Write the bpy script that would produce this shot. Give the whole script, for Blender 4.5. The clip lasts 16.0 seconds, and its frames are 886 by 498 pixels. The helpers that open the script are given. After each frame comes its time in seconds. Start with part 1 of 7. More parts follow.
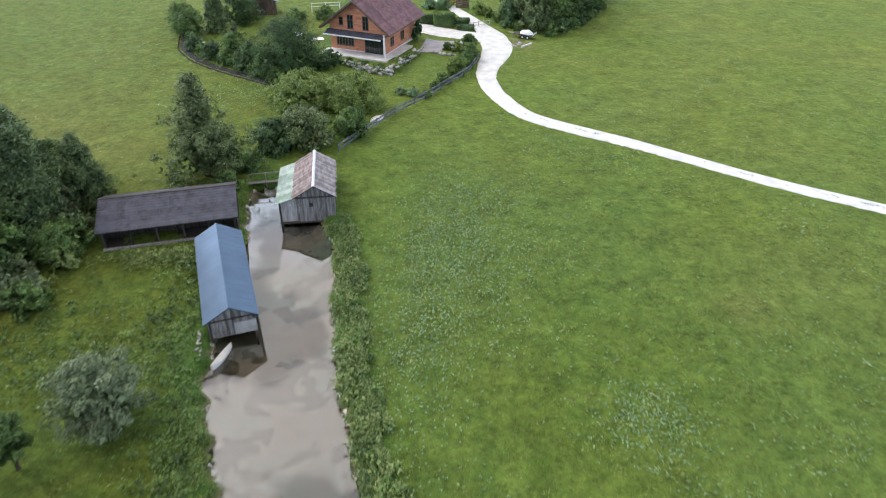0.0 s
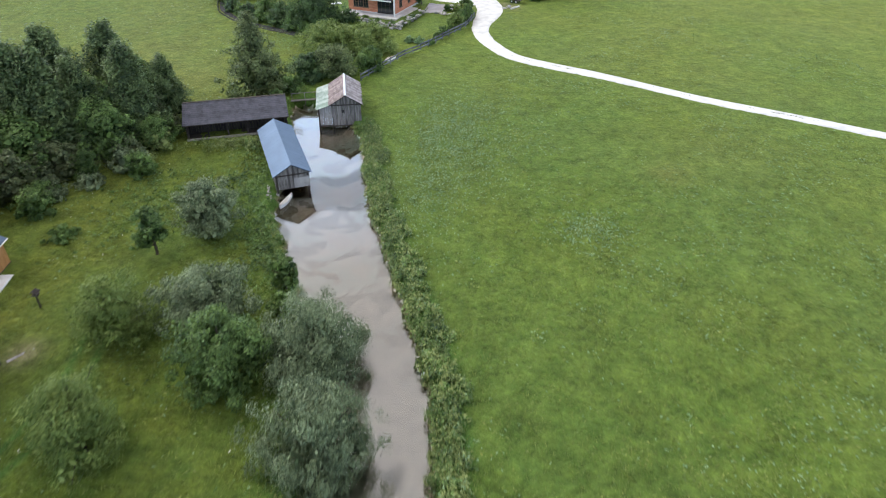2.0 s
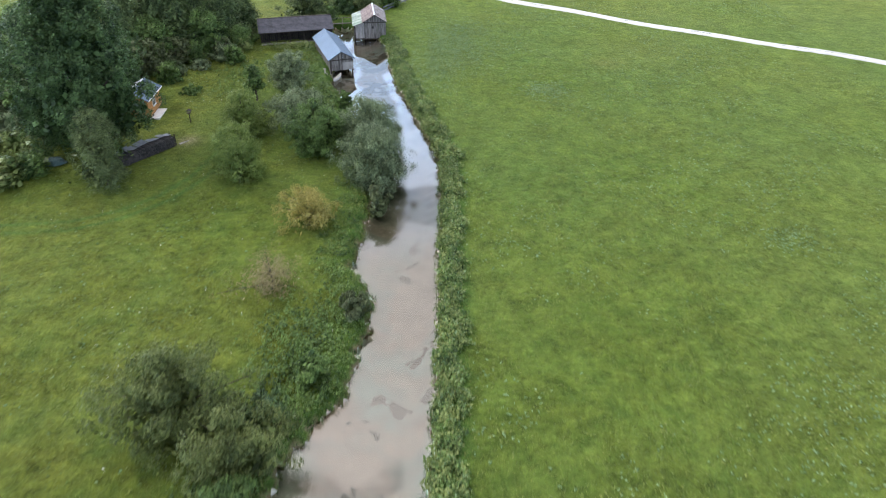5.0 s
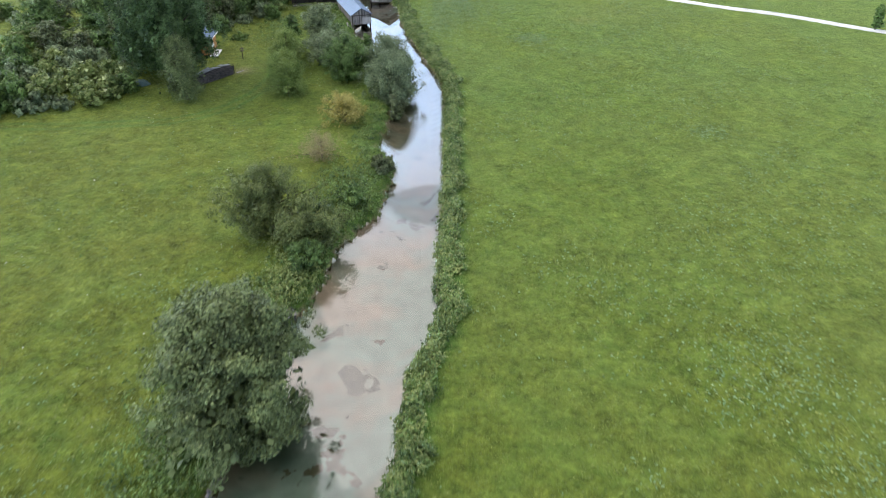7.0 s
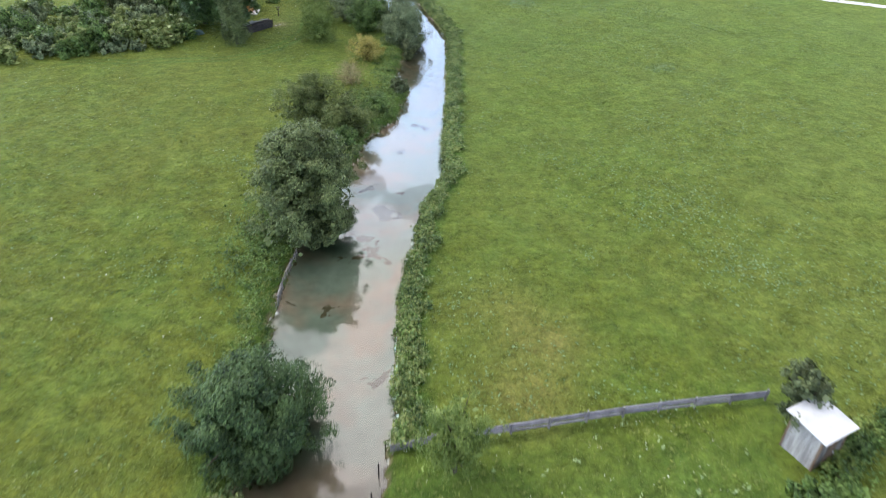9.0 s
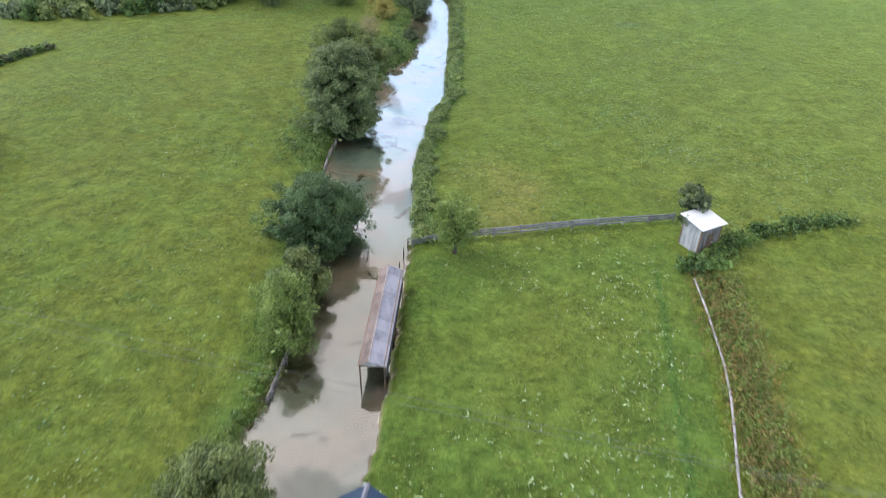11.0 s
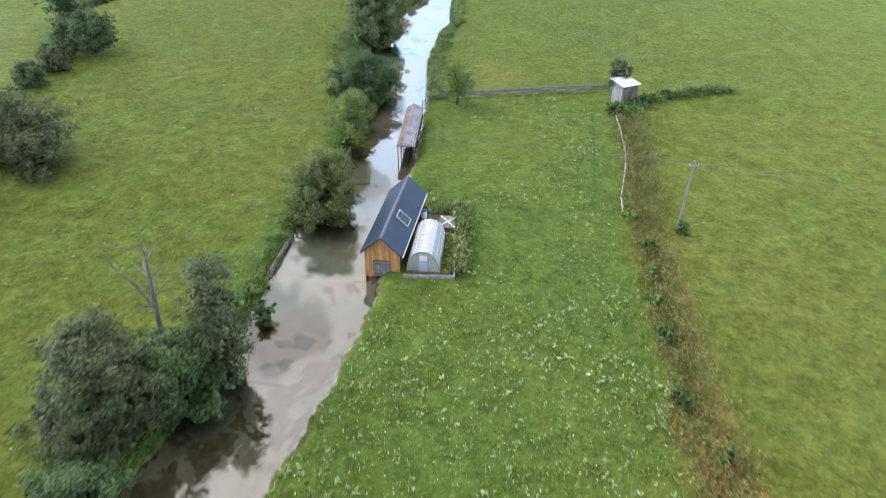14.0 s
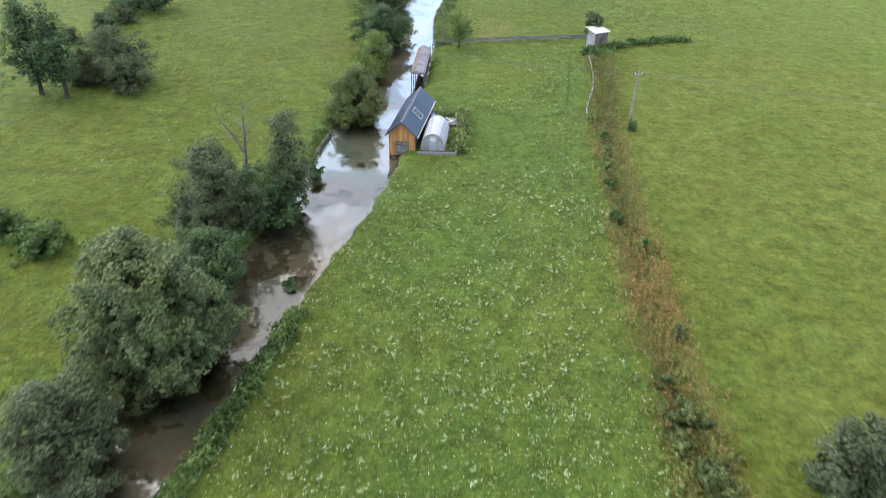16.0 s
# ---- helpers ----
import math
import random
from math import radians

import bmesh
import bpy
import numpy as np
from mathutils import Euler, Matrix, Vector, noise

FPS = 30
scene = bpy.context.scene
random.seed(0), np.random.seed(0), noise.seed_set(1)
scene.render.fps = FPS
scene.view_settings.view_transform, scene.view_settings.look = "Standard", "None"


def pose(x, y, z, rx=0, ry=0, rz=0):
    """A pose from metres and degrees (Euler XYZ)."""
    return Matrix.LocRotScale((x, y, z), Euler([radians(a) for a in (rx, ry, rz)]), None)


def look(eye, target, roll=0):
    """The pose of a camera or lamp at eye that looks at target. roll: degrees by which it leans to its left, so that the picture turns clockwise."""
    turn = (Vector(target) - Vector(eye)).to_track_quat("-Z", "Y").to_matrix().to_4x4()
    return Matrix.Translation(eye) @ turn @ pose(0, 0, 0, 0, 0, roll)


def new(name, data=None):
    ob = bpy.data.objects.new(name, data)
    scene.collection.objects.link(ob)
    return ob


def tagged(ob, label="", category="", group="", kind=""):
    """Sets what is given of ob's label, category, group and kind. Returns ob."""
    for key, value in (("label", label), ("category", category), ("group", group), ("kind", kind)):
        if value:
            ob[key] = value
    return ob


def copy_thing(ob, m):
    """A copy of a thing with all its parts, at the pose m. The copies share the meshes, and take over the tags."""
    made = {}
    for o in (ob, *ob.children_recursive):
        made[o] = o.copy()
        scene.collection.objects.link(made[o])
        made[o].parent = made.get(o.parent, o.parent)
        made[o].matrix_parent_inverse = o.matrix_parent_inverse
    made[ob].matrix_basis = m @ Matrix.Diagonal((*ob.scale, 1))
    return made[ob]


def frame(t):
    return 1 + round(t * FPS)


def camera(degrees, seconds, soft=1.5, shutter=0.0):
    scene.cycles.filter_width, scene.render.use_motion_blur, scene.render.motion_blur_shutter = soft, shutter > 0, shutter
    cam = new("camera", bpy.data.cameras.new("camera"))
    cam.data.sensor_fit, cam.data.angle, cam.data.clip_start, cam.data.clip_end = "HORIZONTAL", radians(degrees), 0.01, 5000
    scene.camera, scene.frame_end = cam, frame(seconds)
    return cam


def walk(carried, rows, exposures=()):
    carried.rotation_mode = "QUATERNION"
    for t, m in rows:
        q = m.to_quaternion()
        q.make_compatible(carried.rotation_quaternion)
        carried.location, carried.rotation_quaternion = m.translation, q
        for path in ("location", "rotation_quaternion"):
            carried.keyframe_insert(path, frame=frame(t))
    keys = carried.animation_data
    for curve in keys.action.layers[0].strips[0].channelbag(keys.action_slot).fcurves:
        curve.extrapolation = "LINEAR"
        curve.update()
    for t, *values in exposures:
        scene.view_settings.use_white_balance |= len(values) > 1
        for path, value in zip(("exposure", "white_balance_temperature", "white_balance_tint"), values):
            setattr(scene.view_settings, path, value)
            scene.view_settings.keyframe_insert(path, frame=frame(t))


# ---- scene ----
cam = camera(67.1, 16.0, soft=1.0, shutter=0.5)
# seconds, eye in metres, yaw, pitch, roll: a drone that flies backwards over the stream
ROWS = [
    (0.0, 0.000, -0.000, 32.000, 0.502, -33.893, -0.370),
    (0.5, -0.024, -5.255, 31.985, 0.468, -33.924, -0.335),
    (1.0, -0.049, -10.649, 31.980, 0.441, -33.954, -0.308),
    (1.5, -0.076, -16.158, 31.985, 0.420, -33.982, -0.288),
    (2.0, -0.103, -21.759, 31.999, 0.406, -34.010, -0.274),
    (2.5, -0.131, -27.432, 32.022, 0.399, -34.037, -0.267),
    (3.0, -0.160, -33.159, 32.051, 0.397, -34.062, -0.265),
    (3.5, -0.188, -38.924, 32.087, 0.401, -34.087, -0.268),
    (4.0, -0.217, -44.715, 32.129, 0.411, -34.111, -0.276),
    (4.5, -0.244, -50.520, 32.175, 0.426, -34.133, -0.289),
    (5.0, -0.271, -56.329, 32.225, 0.446, -34.155, -0.306),
    (5.5, -0.296, -62.135, 32.278, 0.470, -34.175, -0.327),
    (6.0, -0.320, -67.930, 32.333, 0.498, -34.194, -0.351),
    (6.5, -0.342, -73.712, 32.389, 0.531, -34.212, -0.379),
    (7.0, -0.362, -79.475, 32.445, 0.568, -34.229, -0.409),
    (7.5, -0.379, -85.217, 32.502, 0.608, -34.244, -0.441),
    (8.0, -0.394, -90.938, 32.556, 0.651, -34.258, -0.475),
    (8.5, -0.405, -96.637, 32.609, 0.697, -34.271, -0.511),
    (9.0, -0.413, -102.314, 32.658, 0.746, -34.283, -0.548),
    (9.5, -0.418, -107.971, 32.704, 0.798, -34.293, -0.586),
    (10.0, -0.418, -113.608, 32.744, 0.851, -34.302, -0.624),
    (10.5, -0.415, -119.229, 32.779, 0.907, -34.309, -0.662),
    (11.0, -0.406, -124.834, 32.808, 0.964, -34.315, -0.700),
    (11.5, -0.393, -130.427, 32.829, 1.022, -34.320, -0.737),
    (12.0, -0.374, -136.010, 32.841, 1.081, -34.323, -0.773),
    (12.5, -0.350, -141.585, 32.845, 1.142, -34.325, -0.807),
    (13.0, -0.320, -147.153, 32.839, 1.202, -34.325, -0.839),
    (13.5, -0.284, -152.717, 32.822, 1.263, -34.324, -0.870),
    (14.0, -0.241, -158.277, 32.793, 1.324, -34.321, -0.897),
    (14.5, -0.192, -163.834, 32.752, 1.384, -34.316, -0.922),
    (15.0, -0.135, -169.387, 32.697, 1.444, -34.310, -0.943),
    (15.5, -0.072, -174.935, 32.628, 1.503, -34.302, -0.960),
    (16.0, -0.000, -180.475, 32.544, 1.561, -34.293, -0.973),
]
walk(cam, [(t, pose(x, y, z, 90 + pitch, roll, yaw)) for t, x, y, z, yaw, pitch, roll in ROWS],
     [(0.0, -0.18), (2.0, -0.14), (4.0, -0.08), (7.0, 0.0), (10.0, 0.05), (12.5, 0.08), (14.0, 0.08), (16.0, 0.07)])

# ---- light ----
SUN_WAY = Vector((-0.72, 0.42, 0.70)).normalized()
world = bpy.data.worlds.new("sky")
scene.world = world
world.use_nodes = True
wn, wl = world.node_tree.nodes, world.node_tree.links
wn.clear()
w_out, w_back = wn.new("ShaderNodeOutputWorld"), wn.new("ShaderNodeBackground")
w_sky = wn.new("ShaderNodeTexSky")
w_sky.sky_type, w_sky.sun_disc = "NISHITA", False
w_sky.sun_elevation = math.asin(SUN_WAY.z)
w_sky.sun_rotation = math.atan2(SUN_WAY.x, SUN_WAY.y)
w_co = wn.new("ShaderNodeTexCoord")
w_sep = wn.new("ShaderNodeSeparateXYZ")
wl.new(w_co.outputs["Generated"], w_sep.inputs[0])


def w_math(op, a, b, clamp=False):
    n = wn.new("ShaderNodeMath")
    n.operation, n.use_clamp = op, clamp
    for i, v in enumerate((a, b)):
        if v is None:
            continue
        if isinstance(v, (int, float)):
            n.inputs[i].default_value = v
        else:
            wl.new(v, n.inputs[i])
    return n.outputs[0]


# broken cloud deck, flattened towards the horizon
w_den = w_math("ADD", w_math("MAXIMUM", w_sep.outputs[2], 0.0), 0.22)
w_flat = wn.new("ShaderNodeCombineXYZ")
wl.new(w_math("DIVIDE", w_sep.outputs[0], w_den), w_flat.inputs[0])
wl.new(w_math("DIVIDE", w_sep.outputs[1], w_den), w_flat.inputs[1])
w_noise = wn.new("ShaderNodeTexNoise")
w_noise.inputs["Scale"].default_value = 1.9
w_noise.inputs["Detail"].default_value = 5
w_noise.inputs["Roughness"].default_value = 0.52
w_noise.inputs["Distortion"].default_value = 0.25
wl.new(w_flat.outputs[0], w_noise.inputs["Vector"])
w_ramp = wn.new("ShaderNodeValToRGB")
w_ramp.color_ramp.elements[0].position, w_ramp.color_ramp.elements[1].position = 0.456, 0.470
w_ramp.color_ramp.elements[0].color = (0.50, 0.50, 0.50, 1)
wl.new(w_noise.outputs[0], w_ramp.inputs[0])
w_dot = wn.new("ShaderNodeVectorMath")
w_dot.operation = "DOT_PRODUCT"
wl.new(w_co.outputs["Generated"], w_dot.inputs[0])
w_dot.inputs[1].default_value = SUN_WAY
w_glow = w_math("POWER", w_math("MAXIMUM", w_dot.outputs["Value"], 0.0), 2.0)
w_cloud = wn.new("ShaderNodeVectorMath")
w_cloud.operation = "SCALE"
w_tone = wn.new("ShaderNodeValToRGB")  # whiter and cooler low down, warmer overhead
w_tone.color_ramp.elements[0].position, w_tone.color_ramp.elements[1].position = 0.36, 0.58
w_tone.color_ramp.elements[0].color, w_tone.color_ramp.elements[1].color = (1.22, 1.60, 2.25, 1), (0.92, 0.875, 0.87, 1)
wl.new(w_sep.outputs[2], w_tone.inputs[0])
w_soft = wn.new("ShaderNodeTexNoise")
w_soft.inputs["Scale"].default_value, w_soft.inputs["Detail"].default_value = 1.3, 4
wl.new(w_flat.outputs[0], w_soft.inputs["Vector"])
wl.new(w_tone.outputs[0], w_cloud.inputs[0])
wl.new(w_math("MULTIPLY", w_math("ADD", w_math("MULTIPLY", w_glow, 24.0), 12.0), w_math("ADD", w_math("MULTIPLY", w_soft.outputs[0], 0.9), 0.55)), w_cloud.inputs["Scale"])
w_mix = wn.new("ShaderNodeMix")
w_mix.data_type = "RGBA"
wl.new(w_ramp.outputs[0], w_mix.inputs["Factor"])
wl.new(w_sky.outputs[0], w_mix.inputs["A"])
wl.new(w_cloud.outputs[0], w_mix.inputs["B"])
wl.new(w_mix.outputs["Result"], w_back.inputs[0])
w_back.inputs[1].default_value = 0.10
wl.new(w_back.outputs[0], w_out.inputs[0])

sun_data = bpy.data.lights.new("sun", "SUN")
sun_data.energy, sun_data.angle, sun_data.color = 1.6, radians(14), (1.0, 0.93, 0.80)
sun = new("sun", sun_data)
sun.matrix_world = look(SUN_WAY * 300, (0, 0, 0))


# ---- materials ----
def node_mat(name):
    m = bpy.data.materials.new(name)
    m.use_nodes = True
    return m, m.node_tree.nodes, m.node_tree.links, m.node_tree.nodes["Principled BSDF"]


def surface(name, dark, light, scale=1.5, fine=25.0, rough=0.8, bump=0.3, metal=0.0, stretch=(1, 1, 1), spread=0.0, spec=0.4, dist=0.02):
    """A worn surface: broad stains and fine grain between two colours; spread: how much single pieces differ in tone."""
    m, n, l, b = node_mat(name)
    co, mp = n.new("ShaderNodeTexCoord"), n.new("ShaderNodeMapping")
    mp.inputs["Scale"].default_value = stretch
    l.new(co.outputs["Object"], mp.inputs[0])
    big, small = n.new("ShaderNodeTexNoise"), n.new("ShaderNodeTexNoise")
    for t, s, d in ((big, scale, 5), (small, fine, 3)):
        t.inputs["Scale"].default_value, t.inputs["Detail"].default_value = s, d
        l.new(mp.outputs[0], t.inputs["Vector"])
    mul = n.new("ShaderNodeMath")
    mul.operation = "MULTIPLY_ADD"
    mul.inputs[1].default_value, mul.inputs[2].default_value = 0.45, -0.22
    l.new(small.outputs[0], mul.inputs[0])
    add = n.new("ShaderNodeMath")
    l.new(big.outputs[0], add.inputs[0])
    l.new(mul.outputs[0], add.inputs[1])
    last = add.outputs[0]
    if spread:
        info, geo = n.new("ShaderNodeObjectInfo"), n.new("ShaderNodeNewGeometry")
        rnd = n.new("ShaderNodeMath")
        rnd.operation = "ADD"
        l.new(info.outputs["Random"], rnd.inputs[0])
        l.new(geo.outputs["Random Per Island"], rnd.inputs[1])
        var = n.new("ShaderNodeMath")
        var.operation = "MULTIPLY_ADD"
        var.inputs[1].default_value, var.inputs[2].default_value = spread, -spread
        l.new(rnd.outputs[0], var.inputs[0])
        tot = n.new("ShaderNodeMath")
        l.new(last, tot.inputs[0])
        l.new(var.outputs[0], tot.inputs[1])
        last = tot.outputs[0]
    ramp = n.new("ShaderNodeValToRGB")
    ramp.color_ramp.elements[0].position, ramp.color_ramp.elements[1].position = 0.28, 0.72
    ramp.color_ramp.elements[0].color, ramp.color_ramp.elements[1].color = (*dark, 1), (*light, 1)
    l.new(last, ramp.inputs[0])
    l.new(ramp.outputs[0], b.inputs["Base Color"])
    b.inputs["Roughness"].default_value, b.inputs["Metallic"].default_value = rough, metal
    b.inputs["Specular IOR Level"].default_value = spec
    if bump:
        bp = n.new("ShaderNodeBump")
        bp.inputs["Strength"].default_value, bp.inputs["Distance"].default_value = bump, dist
        l.new(add.outputs[0], bp.inputs["Height"])
        l.new(bp.outputs[0], b.inputs["Normal"])
    return m


def leafy(name, dark, light, through_=0.22, rough=0.55):
    """Leaves: each one its own tone, slow drift over the crown, some light coming through."""
    m, n, l, b = node_mat(name)
    geo, co = n.new("ShaderNodeNewGeometry"), n.new("ShaderNodeTexCoord")
    drift = n.new("ShaderNodeTexNoise")
    drift.inputs["Scale"].default_value, drift.inputs["Detail"].default_value = 0.55, 3
    l.new(geo.outputs["Position"], drift.inputs["Vector"])
    a = n.new("ShaderNodeMath")
    a.operation = "MULTIPLY_ADD"
    a.inputs[1].default_value, a.inputs[2].default_value = 1.3, -0.4
    l.new(drift.outputs[0], a.inputs[0])
    s = n.new("ShaderNodeMath")
    s.operation = "MULTIPLY_ADD"
    s.inputs[1].default_value = 0.55
    l.new(geo.outputs["Random Per Island"], s.inputs[0])
    l.new(a.outputs[0], s.inputs[2])
    ramp = n.new("ShaderNodeValToRGB")
    ramp.color_ramp.elements[0].position, ramp.color_ramp.elements[1].position = 0.20, 1.0
    ramp.color_ramp.elements[0].color, ramp.color_ramp.elements[1].color = (*dark, 1), (*light, 1)
    l.new(s.outputs[0], ramp.inputs[0])
    l.new(ramp.outputs[0], b.inputs["Base Color"])
    b.inputs["Roughness"].default_value = rough
    b.inputs["Specular IOR Level"].default_value = 0.3
    tr, mix = n.new("ShaderNodeBsdfTranslucent"), n.new("ShaderNodeMixShader")
    l.new(ramp.outputs[0], tr.inputs[0])
    mix.inputs[0].default_value = through_
    l.new(b.outputs[0], mix.inputs[1])
    l.new(tr.outputs[0], mix.inputs[2])
    l.new(mix.outputs[0], n["Material Output"].inputs[0])
    return m


def ground_material():
    """Meadow: broad, middle and fine mottling of greens; the corner colours say how dry, how lush and how bare it grows."""
    m, n, l, b = node_mat("meadow_ground")
    geo, zone = n.new("ShaderNodeNewGeometry"), n.new("ShaderNodeVertexColor")
    zone.layer_name = "growth"
    sep = n.new("ShaderNodeSeparateColor")
    l.new(zone.outputs[0], sep.inputs[0])

    def noise_of(scale, detail, rough=0.55):
        t = n.new("ShaderNodeTexNoise")
        t.inputs["Scale"].default_value, t.inputs["Detail"].default_value, t.inputs["Roughness"].default_value = scale, detail, rough
        l.new(geo.outputs["Position"], t.inputs["Vector"])
        return t.outputs[0]

    def ramp_of(f, p0, c0, p1, c1):
        r = n.new("ShaderNodeValToRGB")
        r.color_ramp.elements[0].position, r.color_ramp.elements[1].position = p0, p1
        r.color_ramp.elements[0].color, r.color_ramp.elements[1].color = (*c0, 1), (*c1, 1)
        l.new(f, r.inputs[0])
        return r.outputs[0]

    def mixed(f, a, c, gain=1.0):
        x = n.new("ShaderNodeMix")
        x.data_type = "RGBA"
        if gain != 1.0:
            g = n.new("ShaderNodeMath")
            g.operation, g.use_clamp = "MULTIPLY", True
            g.inputs[1].default_value = gain
            l.new(f, g.inputs[0])
            f = g.outputs[0]
        l.new(f, x.inputs["Factor"])
        l.new(a, x.inputs["A"])
        l.new(c, x.inputs["B"])
        return x.outputs["Result"]

    broad, mid, fine = noise_of(0.045, 4), noise_of(0.6, 5, 0.65), noise_of(7.0, 4, 0.7)
    green = mixed(ramp_of(broad, 0.40, (0, 0, 0), 0.62, (1, 1, 1)), ramp_of(mid, 0.36, (0.053, 0.098, 0.012), 0.64, (0.112, 0.170, 0.024)), ramp_of(mid, 0.36, (0.077, 0.110, 0.012), 0.64, (0.140, 0.172, 0.023)))
    dry = ramp_of(mid, 0.3, (0.110, 0.125, 0.024), 0.7, (0.190, 0.175, 0.050))
    lush = ramp_of(mid, 0.3, (0.036, 0.085, 0.018), 0.7, (0.075, 0.150, 0.030))
    bare = ramp_of(mid, 0.3, (0.13, 0.10, 0.065), 0.7, (0.30, 0.25, 0.17))
    patches, tufts = noise_of(0.23, 5, 0.62), noise_of(2.3, 4, 0.68)
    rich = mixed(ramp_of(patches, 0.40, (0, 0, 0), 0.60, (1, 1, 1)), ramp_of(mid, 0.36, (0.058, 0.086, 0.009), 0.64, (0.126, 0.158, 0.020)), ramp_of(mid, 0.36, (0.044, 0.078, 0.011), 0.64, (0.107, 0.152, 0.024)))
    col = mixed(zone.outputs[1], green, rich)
    col = mixed(sep.outputs[0], col, dry)
    col = mixed(sep.outputs[1], col, lush)
    col = mixed(sep.outputs[2], col, bare)
    # tuft shading in colour: lit tips, shaded gaps, random tone; hand-sized to several metres
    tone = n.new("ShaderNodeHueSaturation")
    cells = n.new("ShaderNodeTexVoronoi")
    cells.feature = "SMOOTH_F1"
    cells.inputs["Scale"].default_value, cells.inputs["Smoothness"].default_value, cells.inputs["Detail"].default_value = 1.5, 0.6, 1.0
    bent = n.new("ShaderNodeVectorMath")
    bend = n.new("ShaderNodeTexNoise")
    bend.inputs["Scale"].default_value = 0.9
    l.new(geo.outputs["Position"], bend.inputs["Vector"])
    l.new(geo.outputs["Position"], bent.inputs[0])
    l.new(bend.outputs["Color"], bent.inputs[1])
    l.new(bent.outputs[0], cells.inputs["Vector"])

    def plus(a, gain, c):
        x = n.new("ShaderNodeMath")
        x.operation = "MULTIPLY_ADD"
        x.inputs[1].default_value = gain
        l.new(a, x.inputs[0])
        if isinstance(c, float):
            x.inputs[2].default_value = c
        else:
            l.new(c, x.inputs[2])
        return x.outputs[0]

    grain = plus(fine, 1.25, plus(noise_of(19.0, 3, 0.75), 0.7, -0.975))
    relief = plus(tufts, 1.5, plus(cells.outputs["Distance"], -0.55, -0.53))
    # the relief's hollows are shaded in the colour, on top of random grass tone
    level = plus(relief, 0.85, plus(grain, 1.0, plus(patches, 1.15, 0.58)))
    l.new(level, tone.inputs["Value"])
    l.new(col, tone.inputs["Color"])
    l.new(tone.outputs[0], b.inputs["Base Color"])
    b.inputs["Roughness"].default_value, b.inputs["Specular IOR Level"].default_value = 0.85, 0.1
    b.inputs["Sheen Weight"].default_value, b.inputs["Sheen Roughness"].default_value = 0.15, 0.4
    b.inputs["Sheen Tint"].default_value = (0.74, 0.92, 0.27, 1)
    bp = n.new("ShaderNodeBump")
    bp.inputs["Strength"].default_value, bp.inputs["Distance"].default_value = 0.8, 0.16
    l.new(plus(mid, 1.0, plus(grain, 0.6, relief)), bp.inputs["Height"])
    l.new(bp.outputs[0], b.inputs["Normal"])
    return m


def water_material():
    """Clear, slightly brown water over the bed: what is not mirrored passes through."""
    m, n, l, b = node_mat("stream_water")
    n.remove(b)
    fres = n.new("ShaderNodeFresnel")
    fres.inputs["IOR"].default_value = 2.4
    gloss, clear, mix = n.new("ShaderNodeBsdfGlossy"), n.new("ShaderNodeBsdfTransparent"), n.new("ShaderNodeMixShader")
    gloss.inputs["Roughness"].default_value = 0.02
    clear.inputs[0].default_value = (0.94, 0.93, 0.86, 1)
    l.new(fres.outputs[0], mix.inputs[0])
    l.new(clear.outputs[0], mix.inputs[1])
    l.new(gloss.outputs[0], mix.inputs[2])
    l.new(mix.outputs[0], n["Material Output"].inputs[0])
    return m


